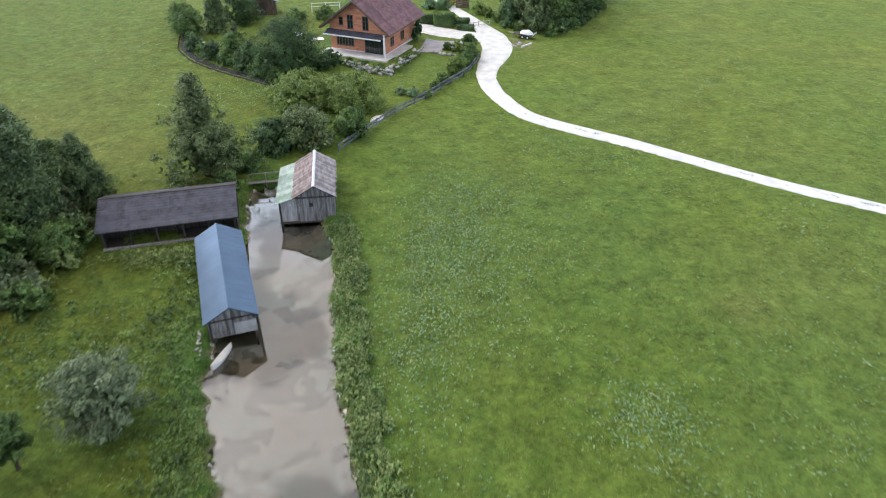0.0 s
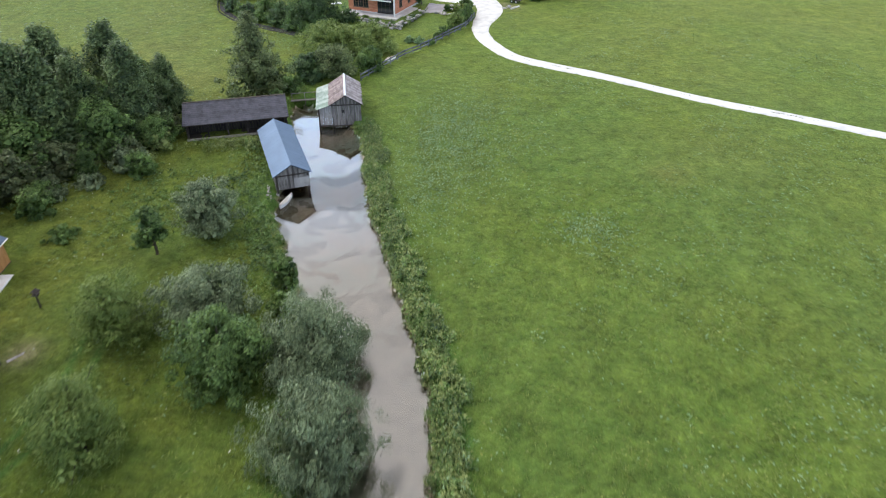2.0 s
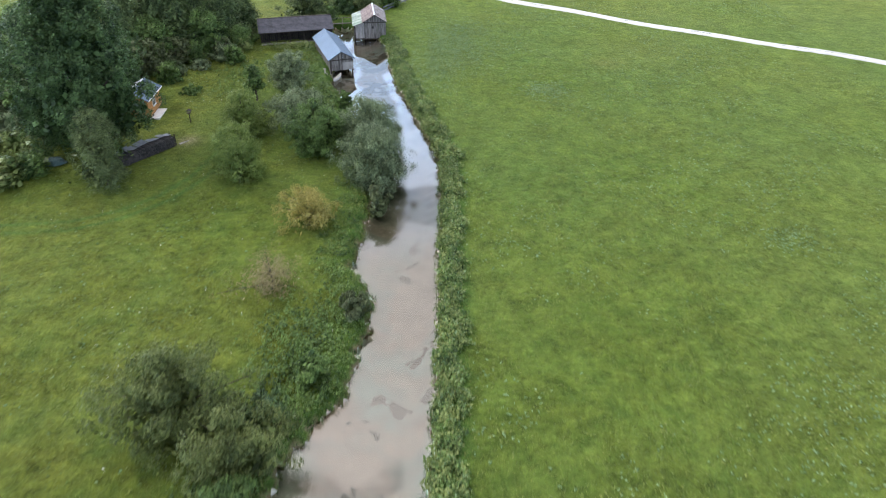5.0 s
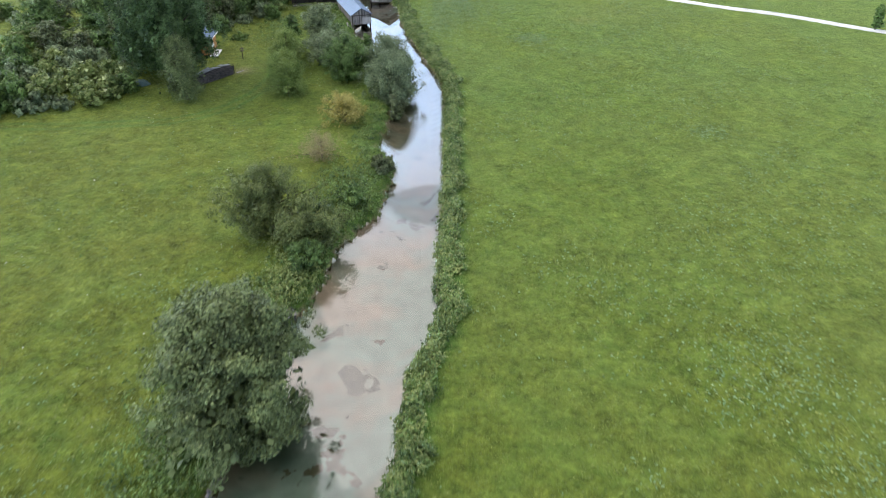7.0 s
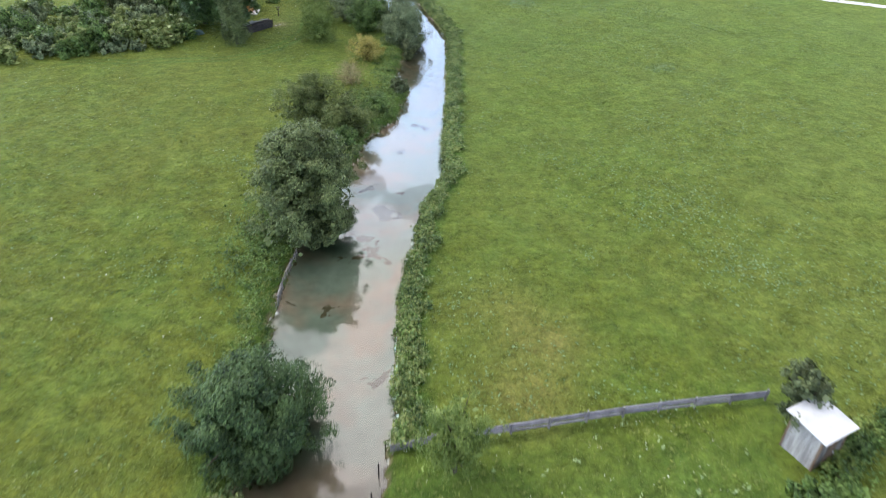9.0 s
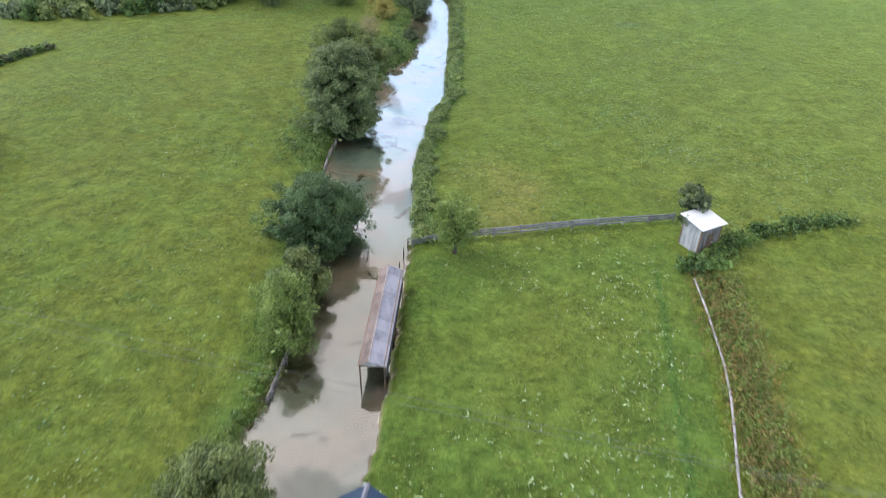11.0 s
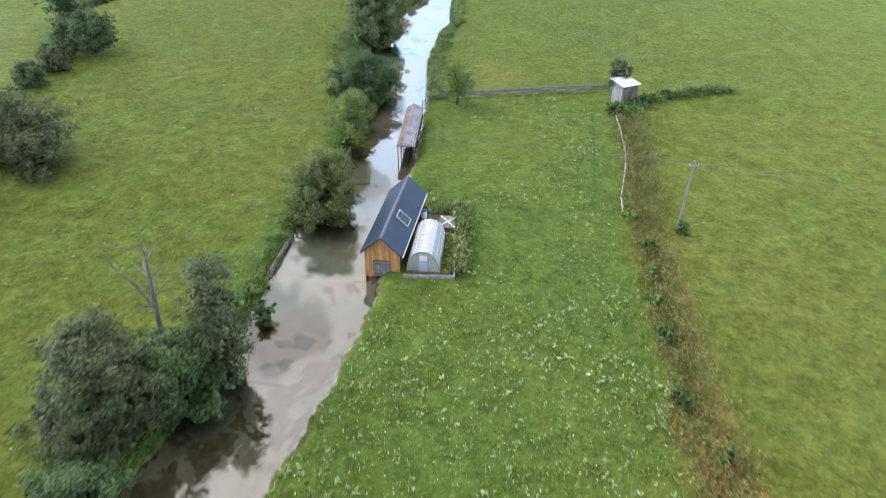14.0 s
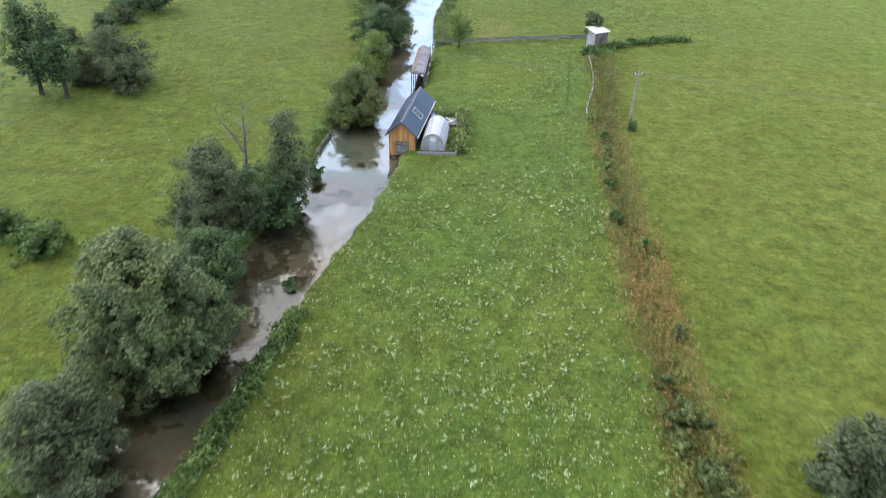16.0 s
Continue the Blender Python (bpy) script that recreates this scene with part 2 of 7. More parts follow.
def bed_material():
    """Pale chalky silt, weedy in places, with crisp-edged darker patches of gravel and mud; the corner colours say where."""
    m, n, l, b = node_mat("stream_bed")
    geo, zone = n.new("ShaderNodeNewGeometry"), n.new("ShaderNodeVertexColor")
    zone.layer_name = "growth"
    sep = n.new("ShaderNodeSeparateColor")
    l.new(zone.outputs[0], sep.inputs[0])

    def noise_of(scale, detail, rough, bend=0.0):
        t = n.new("ShaderNodeTexNoise")
        for k, v in (("Scale", scale), ("Detail", detail), ("Roughness", rough), ("Distortion", bend)):
            t.inputs[k].default_value = v
        l.new(geo.outputs["Position"], t.inputs["Vector"])
        return t.outputs[0]

    def ramp_of(f, p0, c0, p1, c1):
        r = n.new("ShaderNodeValToRGB")
        r.color_ramp.elements[0].position, r.color_ramp.elements[1].position = p0, p1
        r.color_ramp.elements[0].color, r.color_ramp.elements[1].color = (*c0, 1), (*c1, 1)
        l.new(f, r.inputs[0])
        return r.outputs[0]

    def mixed(f, a, c):
        x = n.new("ShaderNodeMix")
        x.data_type = "RGBA"
        l.new(f, x.inputs["Factor"])
        l.new(a, x.inputs["A"])
        l.new(c, x.inputs["B"])
        return x.outputs["Result"]

    warm = ramp_of(noise_of(0.9, 5, 0.6), 0.3, (0.64, 0.545, 0.465), 0.7, (0.86, 0.755, 0.675))
    cool = ramp_of(noise_of(0.9, 5, 0.6), 0.3, (0.43, 0.575, 0.53), 0.7, (0.60, 0.79, 0.745))
    silt = mixed(ramp_of(noise_of(0.16, 3, 0.5), 0.42, (0, 0, 0), 0.60, (1, 1, 1)), warm, cool)
    weedy = ramp_of(noise_of(1.1, 5, 0.65), 0.3, (0.15, 0.145, 0.10), 0.7, (0.36, 0.345, 0.26))
    silt = mixed(sep.outputs[1], weedy, silt)
    mud = ramp_of(noise_of(1.4, 4, 0.6), 0.3, (0.15, 0.14, 0.09), 0.7, (0.30, 0.28, 0.21))
    shift = n.new("ShaderNodeMath")
    shift.operation = "MULTIPLY_ADD"
    shift.inputs[1].default_value = 0.10
    l.new(sep.outputs[0], shift.inputs[0])
    l.new(noise_of(0.33, 5, 0.55, 0.4), shift.inputs[2])
    col = mixed(ramp_of(shift.outputs[0], 0.628, (0, 0, 0), 0.646, (1, 1, 1)), silt, mud)
    l.new(col, b.inputs["Base Color"])
    b.inputs["Roughness"].default_value = 0.95
    b.inputs["Specular IOR Level"].default_value = 0.1
    return m


M = {
    "ground": ground_material(),
    "water": water_material(),
    "gravel": surface("gravel_road", (0.46, 0.455, 0.445), (0.66, 0.655, 0.64), 0.8, 14, 0.95, 0.12),
    "asphalt": surface("yard_asphalt", (0.21, 0.195, 0.20), (0.34, 0.32, 0.325), 0.6, 20, 0.9, 0.2),
    "larch": surface("larch_boards", (0.38, 0.17, 0.055), (0.62, 0.33, 0.13), 1.4, 9, 0.6, 0.2, stretch=(4, 4, 0.6), spread=0.22),
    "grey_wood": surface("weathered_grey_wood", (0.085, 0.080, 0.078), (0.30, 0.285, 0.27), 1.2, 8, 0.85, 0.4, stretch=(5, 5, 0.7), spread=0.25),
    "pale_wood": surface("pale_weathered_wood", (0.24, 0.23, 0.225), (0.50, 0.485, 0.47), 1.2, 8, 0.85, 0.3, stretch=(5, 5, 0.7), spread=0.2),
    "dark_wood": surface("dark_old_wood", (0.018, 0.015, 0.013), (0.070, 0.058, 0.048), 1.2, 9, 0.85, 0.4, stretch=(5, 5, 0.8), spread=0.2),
    "brown_wood": surface("brown_wood", (0.07, 0.045, 0.03), (0.19, 0.13, 0.09), 1.3, 9, 0.8, 0.3, stretch=(4, 4, 0.8), spread=0.2),
    "shakes": surface("weathered_roof_boards", (0.16, 0.14, 0.14), (0.36, 0.335, 0.345), 1.1, 7, 0.8, 0.4, stretch=(3, 0.8, 3), spread=0.3),
    "rosy_boards": surface("reddish_worn_roof_boards", (0.13, 0.095, 0.09), (0.33, 0.265, 0.25), 1.1, 7, 0.8, 0.4, stretch=(3, 0.8, 3), spread=0.3),
    "shingle": surface("dark_shingles", (0.040, 0.042, 0.054), (0.082, 0.083, 0.104), 1.0, 9, 0.8, 0.4, stretch=(1.5, 1.5, 1.5), spread=0.16, spec=0.25),
    "blue_metal": surface("blue_sheet_metal", (0.036, 0.068, 0.115), (0.060, 0.102, 0.160), 0.5, 12, 0.40, 0.05, metal=0.3, spec=0.55),
    "slate_metal": surface("dark_blue_grey_sheet_metal", (0.022, 0.038, 0.068), (0.040, 0.060, 0.098), 0.5, 12, 0.42, 0.05, metal=0.65, spec=0.6),
    "pale_metal": surface("pale_sheet_metal", (0.50, 0.51, 0.52), (0.72, 0.73, 0.74), 0.8, 15, 0.45, 0.1, metal=0.2),
    "white_roof": surface("white_sheet", (0.50, 0.505, 0.53), (0.68, 0.685, 0.70), 0.9, 15, 0.6, 0.1),
    "corrugated": surface("rusty_corrugated_sheet", (0.085, 0.062, 0.056), (0.20, 0.155, 0.145), 0.9, 8, 0.75, 0.2, stretch=(2, 0.7, 2), spread=0.25),
    "lilac_tin": surface("dull_zinc_sheet", (0.12, 0.125, 0.16), (0.25, 0.25, 0.30), 0.9, 8, 0.6, 0.2, stretch=(2, 0.7, 2), spread=0.25),
    "pale_rust": surface("pale_rusty_strip", (0.17, 0.14, 0.14), (0.32, 0.28, 0.29), 0.9, 8, 0.6, 0.2),
    "green_sheet": surface("mossy_roof_sheet", (0.17, 0.24, 0.19), (0.42, 0.48, 0.43), 1.0, 8, 0.7, 0.2, stretch=(2, 0.8, 2), spread=0.3),
    "render": surface("orange_timber_wall", (0.43, 0.155, 0.080), (0.66, 0.285, 0.165), 0.8, 12, 0.7, 0.2, stretch=(1, 1, 4)),
    "tiles": surface("dark_red_roof_tiles", (0.080, 0.030, 0.036), (0.190, 0.085, 0.092), 1.0, 10, 0.55, 0.3, spread=0.3),
    "white_paint": surface("white_paint", (0.66, 0.65, 0.63), (0.82, 0.81, 0.79), 1.2, 20, 0.5, 0.1),
    "stone": surface("pale_stone", (0.15, 0.145, 0.14), (0.40, 0.385, 0.365), 1.6, 14, 0.9, 0.5, spread=0.3),
    "paving": surface("pale_paving", (0.44, 0.42, 0.40), (0.66, 0.64, 0.61), 1.2, 16, 0.85, 0.2),
    "wet_stone": surface("wet_dark_stones", (0.010, 0.011, 0.013), (0.060, 0.058, 0.058), 2.2, 9, 0.9, 0.6, spec=0.15),
    "pale_blue": surface("pale_blue_foil", (0.30, 0.52, 0.66), (0.46, 0.66, 0.76), 1.0, 9, 0.4, 0.05),
    "concrete": surface("grey_concrete", (0.24, 0.24, 0.23), (0.42, 0.41, 0.40), 1.0, 14, 0.9, 0.3),
    "bark": surface("bark", (0.035, 0.028, 0.022), (0.11, 0.09, 0.07), 3, 25, 0.95, 0.6, stretch=(2, 2, 0.5)),
    "pale_bark": surface("dead_pale_bark", (0.10, 0.09, 0.08), (0.24, 0.22, 0.20), 3, 25, 0.95, 0.5, stretch=(2, 2, 0.5)),
    "bed": bed_material(),
    "rubber": surface("black_rubber", (0.015, 0.015, 0.015), (0.03, 0.03, 0.03), 3, 20, 0.85, 0.2),
    "tin": surface("old_grey_tin", (0.10, 0.097, 0.115), (0.21, 0.205, 0.24), 0.9, 8, 0.55, 0.2, stretch=(2, 0.7, 2), spread=0.2),
    "tarp": surface("grey_tarpaulin", (0.06, 0.066, 0.08), (0.21, 0.225, 0.25), 1.4, 9, 0.7, 0.4, spread=0.35),
    "green_tarp": surface("blue_green_tarpaulin", (0.05, 0.10, 0.10), (0.14, 0.22, 0.21), 1.6, 9, 0.5, 0.5),
    "logs": surface("stacked_firewood", (0.022, 0.022, 0.026), (0.095, 0.090, 0.092), 4, 20, 0.9, 0.5, spread=0.4),
    "film": surface("greenhouse_film", (0.33, 0.35, 0.395), (0.50, 0.52, 0.56), 1.0, 9, 0.35, 0.1, stretch=(1, 3, 1)),
    "clear_film": surface("dull_greenhouse_film", (0.24, 0.26, 0.31), (0.38, 0.40, 0.45), 1.0, 9, 0.3, 0.1, stretch=(1, 3, 1)),
    "soil": surface("garden_soil", (0.06, 0.045, 0.03), (0.15, 0.12, 0.085), 2, 18, 0.95, 0.6),
    "lf_mid": leafy("leaves_mid_green", (0.026, 0.060, 0.016), (0.212, 0.336, 0.092)),
    "lf_grey": leafy("leaves_grey_green", (0.034, 0.056, 0.020), (0.265, 0.335, 0.132)),
    "lf_dark": leafy("leaves_dark_green", (0.016, 0.041, 0.015), (0.146, 0.243, 0.084), 0.15),
    "lf_conifer": leafy("needles", (0.025, 0.052, 0.020), (0.215, 0.300, 0.112), 0.15),
    "lf_light": leafy("leaves_light_green", (0.084, 0.139, 0.029), (0.297, 0.380, 0.105)),
    "lf_willow": leafy("leaves_pale_willow", (0.052, 0.080, 0.036), (0.326, 0.410, 0.226)),
    "lf_yellow": leafy("leaves_ochre", (0.20, 0.185, 0.045), (0.52, 0.45, 0.14)),
    "lf_brown": leafy("dry_twigs", (0.200, 0.168, 0.078), (0.400, 0.330, 0.180)),
    "lf_olive": leafy("leaves_olive_grey", (0.033, 0.048, 0.020), (0.208, 0.257, 0.117)),
    "lf_bank": leafy("bank_herbs", (0.072, 0.118, 0.030), (0.310, 0.375, 0.125), 0.15),
    "lf_moss": leafy("leaves_moss_green", (0.040, 0.062, 0.016), (0.250, 0.305, 0.100)),
    "lf_pale": leafy("pale_weeds", (0.110, 0.200, 0.080), (0.27, 0.385, 0.190), 0.1),
    "lf_tall": leafy("tall_pale_weeds", (0.170, 0.250, 0.095), (0.40, 0.50, 0.26), 0.12),
    "blade": leafy("grass_blades", (0.080, 0.122, 0.020), (0.240, 0.286, 0.066), 0.12),
    "blade_dry": leafy("dry_stalks", (0.13, 0.105, 0.035), (0.30, 0.235, 0.10)),
    "petal": leafy("white_flowers", (0.55, 0.58, 0.48), (0.80, 0.82, 0.74), 0.1),
    "rust_herb": leafy("rust_brown_herbs", (0.185, 0.125, 0.040), (0.43, 0.300, 0.105)),
}


def glass_material():
    m, n, l, b = node_mat("window_glass")
    b.inputs["Base Color"].default_value = (0.02, 0.024, 0.028, 1)
    b.inputs["Roughness"].default_value = 0.04
    b.inputs["Specular IOR Level"].default_value = 0.7
    return m


M["glass"] = glass_material()


# ---- mesh helpers ----
def box(bm, x0, x1, y0, y1, z0, z1, bevel=0.0):
    r = bmesh.ops.create_cube(bm, size=1.0, matrix=Matrix.Translation(((x0 + x1) / 2, (y0 + y1) / 2, (z0 + z1) / 2)) @ Matrix.Diagonal((x1 - x0, y1 - y0, z1 - z0, 1)))
    if bevel:
        es = {e for v in r["verts"] for e in v.link_edges}
        bmesh.ops.bevel(bm, geom=list(es), offset=bevel, segments=1, affect="EDGES")
    return bm


def boxes(*args, bevel=0.0):
    bm = bmesh.new()
    for a in args:
        box(bm, *a, bevel=bevel)
    return bm


def prism(poly, axis, a, b):
    """A polygon of two coordinates drawn out along an axis from a to b."""
    bm = bmesh.new()
    def at(p, s):
        return {"x": (s, p[0], p[1]), "y": (p[0], s, p[1]), "z": (p[0], p[1], s)}[axis]
    lo, hi = [bm.verts.new(at(p, a)) for p in poly], [bm.verts.new(at(p, b)) for p in poly]
    bm.faces.new(lo)
    bm.faces.new(hi)
    for i in range(len(poly)):
        j = (i + 1) % len(poly)
        bm.faces.new((lo[i], lo[j], hi[j], hi[i]))
    bmesh.ops.recalc_face_normals(bm, faces=bm.faces)
    return bm


def beam(bm, p, q, r, r2=None, sides=6):
    """A round, tapered bar from p to q."""
    p, q = Vector(p), Vector(q)
    r2 = r if r2 is None else r2
    turn = (q - p).to_track_quat("Z", "Y").to_matrix().to_4x4()
    bmesh.ops.create_cone(bm, cap_ends=True, segments=sides, radius1=r, radius2=r2, depth=(q - p).length, matrix=Matrix.Translation((p + q) / 2) @ turn)
    return bm


def tube(bm, pts, radii, sides=7):
    rings = []
    for i, p in enumerate(pts):
        a, b = Vector(pts[max(i - 1, 0)]), Vector(pts[min(i + 1, len(pts) - 1)])
        q = (b - a).to_track_quat("Z", "Y")
        rings.append([bm.verts.new(Vector(p) + q @ Vector((radii[i] * math.cos(k * 2 * math.pi / sides), radii[i] * math.sin(k * 2 * math.pi / sides), 0))) for k in range(sides)])
    for a, b in zip(rings, rings[1:]):
        for k in range(sides):
            bm.faces.new((a[k], a[(k + 1) % sides], b[(k + 1) % sides], b[k]))
    bm.faces.new(rings[0][::-1])
    bm.faces.new(rings[-1])
    return bm


def mesh_of(name, bm, material):
    me = bpy.data.meshes.new(name)
    bm.to_mesh(me)
    bm.free()
    me.materials.append(material)
    return me


def part(name, bm, material, parent, label=""):
    ob = new(name, mesh_of(name, bm, material))
    ob.parent = parent
    return tagged(ob, label)


def piece(name, me, parent, m):
    ob = new(name, me)
    ob.parent, ob.matrix_basis = parent, m
    return ob


def thing(name, m, label, category, group="", kind=""):
    ob = new(name)
    ob.empty_display_size = 0.2
    ob.matrix_basis = m
    return tagged(ob, label, category, group, kind)


def solid(name, bm, material, label, category, group="", kind="", m=None):
    ob = new(name, mesh_of(name, bm, material))
    if m is not None:
        ob.matrix_basis = m
    return tagged(ob, label, category, group, kind)


def array_mesh(name, verts, per, material):
    """A mesh of loose faces with `per` corners each, from an array of corners."""
    me = bpy.data.meshes.new(name)
    n = len(verts)
    f = n // per
    me.vertices.add(n)
    me.vertices.foreach_set("co", np.asarray(verts, np.float32).ravel())
    me.loops.add(n)
    me.loops.foreach_set("vertex_index", np.arange(n, dtype=np.int32))
    me.polygons.add(f)
    me.polygons.foreach_set("loop_start", np.arange(0, n, per, dtype=np.int32))
    me.polygons.foreach_set("loop_total", np.full(f, per, np.int32))
    me.update(calc_edges=True)
    me.materials.append(material)
    return me


def unit(v):
    return v / np.maximum(np.linalg.norm(v, axis=1, keepdims=True), 1e-6)


def leaf_quads(at, normal, size, slim, rng):
    """Rhombic leaves at the given places: (n, 4, 3)."""
    n = len(at)
    axis = unit(np.cross(normal, rng.normal(size=(n, 3))))
    side = np.cross(normal, axis)
    s = (size * rng.uniform(0.65, 1.35, n))[:, None]
    fold = normal * s * rng.uniform(-0.25, 0.25, (n, 1))
    return np.stack([at - axis * s * 0.5, at + side * s * slim * 0.5 + fold, at + axis * s * 0.5, at - side * s * slim * 0.5 + fold], 1)


# ---- the lie of the land ----
WATER = -0.8
LEFT_Y = [-260, -200, -158, -152, -132, -117, -113, -106, -94, -89, -80, -70, -61, -53, -48, -42, -37, -31, -28, -25, -21, -17, -14, -11.4, -8.6, -5, 0, 6, 12, 22, 28, 32, 45, 50, 55, 58, 60]
LEFT_X = [-62, -40, -23.6, -21.3, -17.9, -15.3, -15.2, -14.4, -12.2, -11.7, -12.4, -12.8, -13.8, -13.5, -13.3, -12.0, -10.4, -9.8, -8.4, -6.6, -6.4, -5.7, -6.2, -8.0, -7.9, -7.6, -7.6, -8.2, -9.6, -12.2, -14.5, -16.1, -17.0, -17.6, -19.0, -19.4, -18.0]
RIGHT_Y = [-260, -200, -158, -150, -141, -135, -127, -118, -110, -99, -93, -85, -77, -73, -68, -61, -57, -52, -47, -43, -40.5, -34, -27, -19, -10, -1, 5, 9, 13, 18, 23, 27, 32, 38, 44, 50, 55, 60]
RIGHT_X = [-50, -30, -16.0, -14.2, -12.2, -10.8, -8.4, -6.5, -5.6, -5.0, -4.5, -4.2, -4.0, -3.6, -4.0, -4.2, -4.0, -3.3, -3.0, -1.8, -1.0, -1.2, -1.0, -0.8, -0.9, -0.8, -0.9, -1.2, -1.9, -3.3, -4.7, -5.6, -7.2, -8.4, -9.2, -10.2, -13.0, -17.8]


def banks(y):
    wob = 0.22 * np.sin(y * 1.9) + 0.16 * np.sin(y * 3.7 + 1.0) + 0.1 * np.sin(y * 7.3)
    return np.interp(y, LEFT_Y, LEFT_X) + wob, np.interp(y, RIGHT_Y, RIGHT_X) + 0.14 * np.sin(y * 1.3 + 2.0) + 0.12 * np.sin(y * 4.1)


def height(x, y):
    """The land's height: level meadow with soft swells, cut by the stream."""
    x, y = np.broadcast_arrays(np.asarray(x, float), np.asarray(y, float))
    left, right = banks(y)
    inside = np.minimum(x - left, right - x) * 0.93
    inside = np.where(y > 59.5, np.minimum(inside, 59.5 - y), inside)
    swell = 0.07 * np.sin(x * 0.21 + 0.5) * np.sin(y * 0.17) + 0.04 * np.sin(x * 0.53 + y * 0.31)
    out = np.clip(-inside / 0.9, 0, 1)
    up = WATER - 0.05 + (out * out * (3 - 2 * out)) * (0.85 + swell)
    bed = WATER - 0.05 - np.clip(inside * 0.55, 0, 0.75)
    z = np.where(inside > 0, bed, up)
    ditch = np.interp(y, [-170, -156, -134, -121, -105, -94, -82], [14.5, 14.6, 15.6, 16.2, 17.6, 19.4, 21.2])
    dd = np.abs(x - ditch)
    z = z - 0.35 * np.exp(-(dd / 0.7) ** 2) * (y < -80) * (y > -175)
    return z


def ground_at(x, y):
    return float(height(np.array([x]), np.array([y]))[0])


def grow(x, y):
    """How dry, lush, bare and how closely grazed the land is at each place: (n, 4)."""
    left, right = banks(y)
    dry, lush, bare = np.zeros_like(x), np.zeros_like(x), np.zeros_like(x)

    def spot(a, b, r, s=1.0):
        return s * np.exp(-(((x - a) ** 2 + (y - b) ** 2) / (r * r)))

    patch = 0.5 + 0.5 * np.sin(x * 0.19 + 1.3 * np.sin(y * 0.11)) * np.sin(y * 0.13 + 1.1 * np.sin(x * 0.09))
    dry += 0.25 * patch * (x > right)
    dry += 0.16 * np.clip((x - 17) / 6, 0, 1) * (y < -78) + 0.15 * np.clip((x - 8) / 30, 0, 1) * (y > -70)
    dry += 0.22 * (x < left) * patch
    for a, b, r, s in ((23, 40, 2.2, 0.9), (7, -66, 3.0, 0.9), (5, -71.5, 3.2, 0.9), (4, -62, 4, 0.5), (26, -74, 2.0, 0.5), (30, 44, 7, 0.4), (-55, 70, 14, 0.35), (-38, 66, 8, 0.3)):
        dry += spot(a, b, r, s)
    # rank growth on the banks and along the ditch
    lush += np.clip(1.6 - np.abs(x - right - 0.9) / 1.3, 0, 1) * (y < 62) * (y > -76) * 0.8
    lush += np.clip(1.5 - np.maximum(left - x, 0) / 2.4, 0, 1) * (x < right) * 0.75
    lush += 0.35 * np.clip((30 - np.abs(y - 18)) / 10, 0, 1) * np.clip((x + 32) / 6, 0, 1) * (x < left) * np.clip(patch + 0.2, 0, 1)
    ditch_x = np.interp(y, [-170, -156, -134, -121, -105, -94, -82], [14.5, 14.6, 15.6, 16.2, 17.6, 19.4, 21.2])
    lush += np.interp(y, [-90, -40, 0, 55, 80, 200], [0.0, 0.25, 0.45, 0.45, 0.12, 0.12]) * (x > right) * (0.6 + 0.6 * patch)
    lush += (x > right) * (x < ditch_x - 2) * np.interp(y, [-96, -78, -74], [0.62, 0.5, 0.0]) * np.clip(1.15 - 0.8 * patch, 0, 1)
    ditch = np.interp(y, [-170, -156, -134, -121, -105, -94, -82], [14.5, 14.6, 15.6, 16.2, 17.6, 19.4, 21.2])
    along = np.exp(-(((x - ditch) / 1.1) ** 2)) * (y < -80)
    lush += 0.35 * along
    dry += 1.0 * np.exp(-(((x - ditch - 1.8) / 0.8) ** 2)) * (y < -84) + 0.5 * along
    bare += 0.35 * along * np.exp(-(((y + 136) / 7) ** 2))
    # wheel tracks and the mown edge
    track = [(-56, -7.6), (-42, -6.9), (-34, -5.6), (-30.4, -3.7), (-27.4, -0.4), (-25.3, 4.0), (-24.4, 9.0), (-25.2, 16.0)]
    far = np.full_like(x, 99.0)
    for (ax, ay), (bx, by) in zip(track, track[1:]):
        f = np.clip(((x - ax) * (bx - ax) + (y - ay) * (by - ay)) / ((bx - ax) ** 2 + (by - ay) ** 2), 0, 1)
        far = np.minimum(far, np.hypot(x - ax - f * (bx - ax), y - ay - f * (by - ay)))
    lush += 0.95 * np.exp(-(((far - 0.75) / 0.3) ** 2))
    edge = np.exp(-(((x - np.interp(y, [-104, -101, -80], [12.5, 13.8, 17.0])) / 0.22) ** 2)) * (y > -102) * (y < -79)
    edge += np.exp(-(((y - np.interp(x, [2, 10.7, 13.6], [-102.9, -103.4, -101.2])) / 0.25) ** 2)) * (x > 1.8) * (x < 13.8)
    lush += 1.0 * edge
    bare += spot(-29.2, 12.2, 1.3, 0.7) + spot(-44.3, 7.4, 1.2, 0.7)
    bare += np.clip(1 - np.abs(y - (-71.0 + 0.05 * (x - 24))) / 0.8, 0, 1) * 0.10 * (x > 36)
    bare += (x > left - 0.25) * (x < right + 0.25) * (y < 59) * 1.0
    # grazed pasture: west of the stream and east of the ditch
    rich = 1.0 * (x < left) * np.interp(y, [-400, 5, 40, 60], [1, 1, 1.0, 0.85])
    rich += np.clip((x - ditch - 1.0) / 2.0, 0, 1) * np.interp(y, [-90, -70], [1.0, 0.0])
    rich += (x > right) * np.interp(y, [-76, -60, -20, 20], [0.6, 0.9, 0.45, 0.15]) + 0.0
    wet = (x > left) & (x < right) & (y < 59)
    dry = np.where(wet, np.interp(y, [-170, -125, -108, 0, 12, 60], [1.0, 0.9, 0.0, 0.0, 0.75, 0.9]), dry)
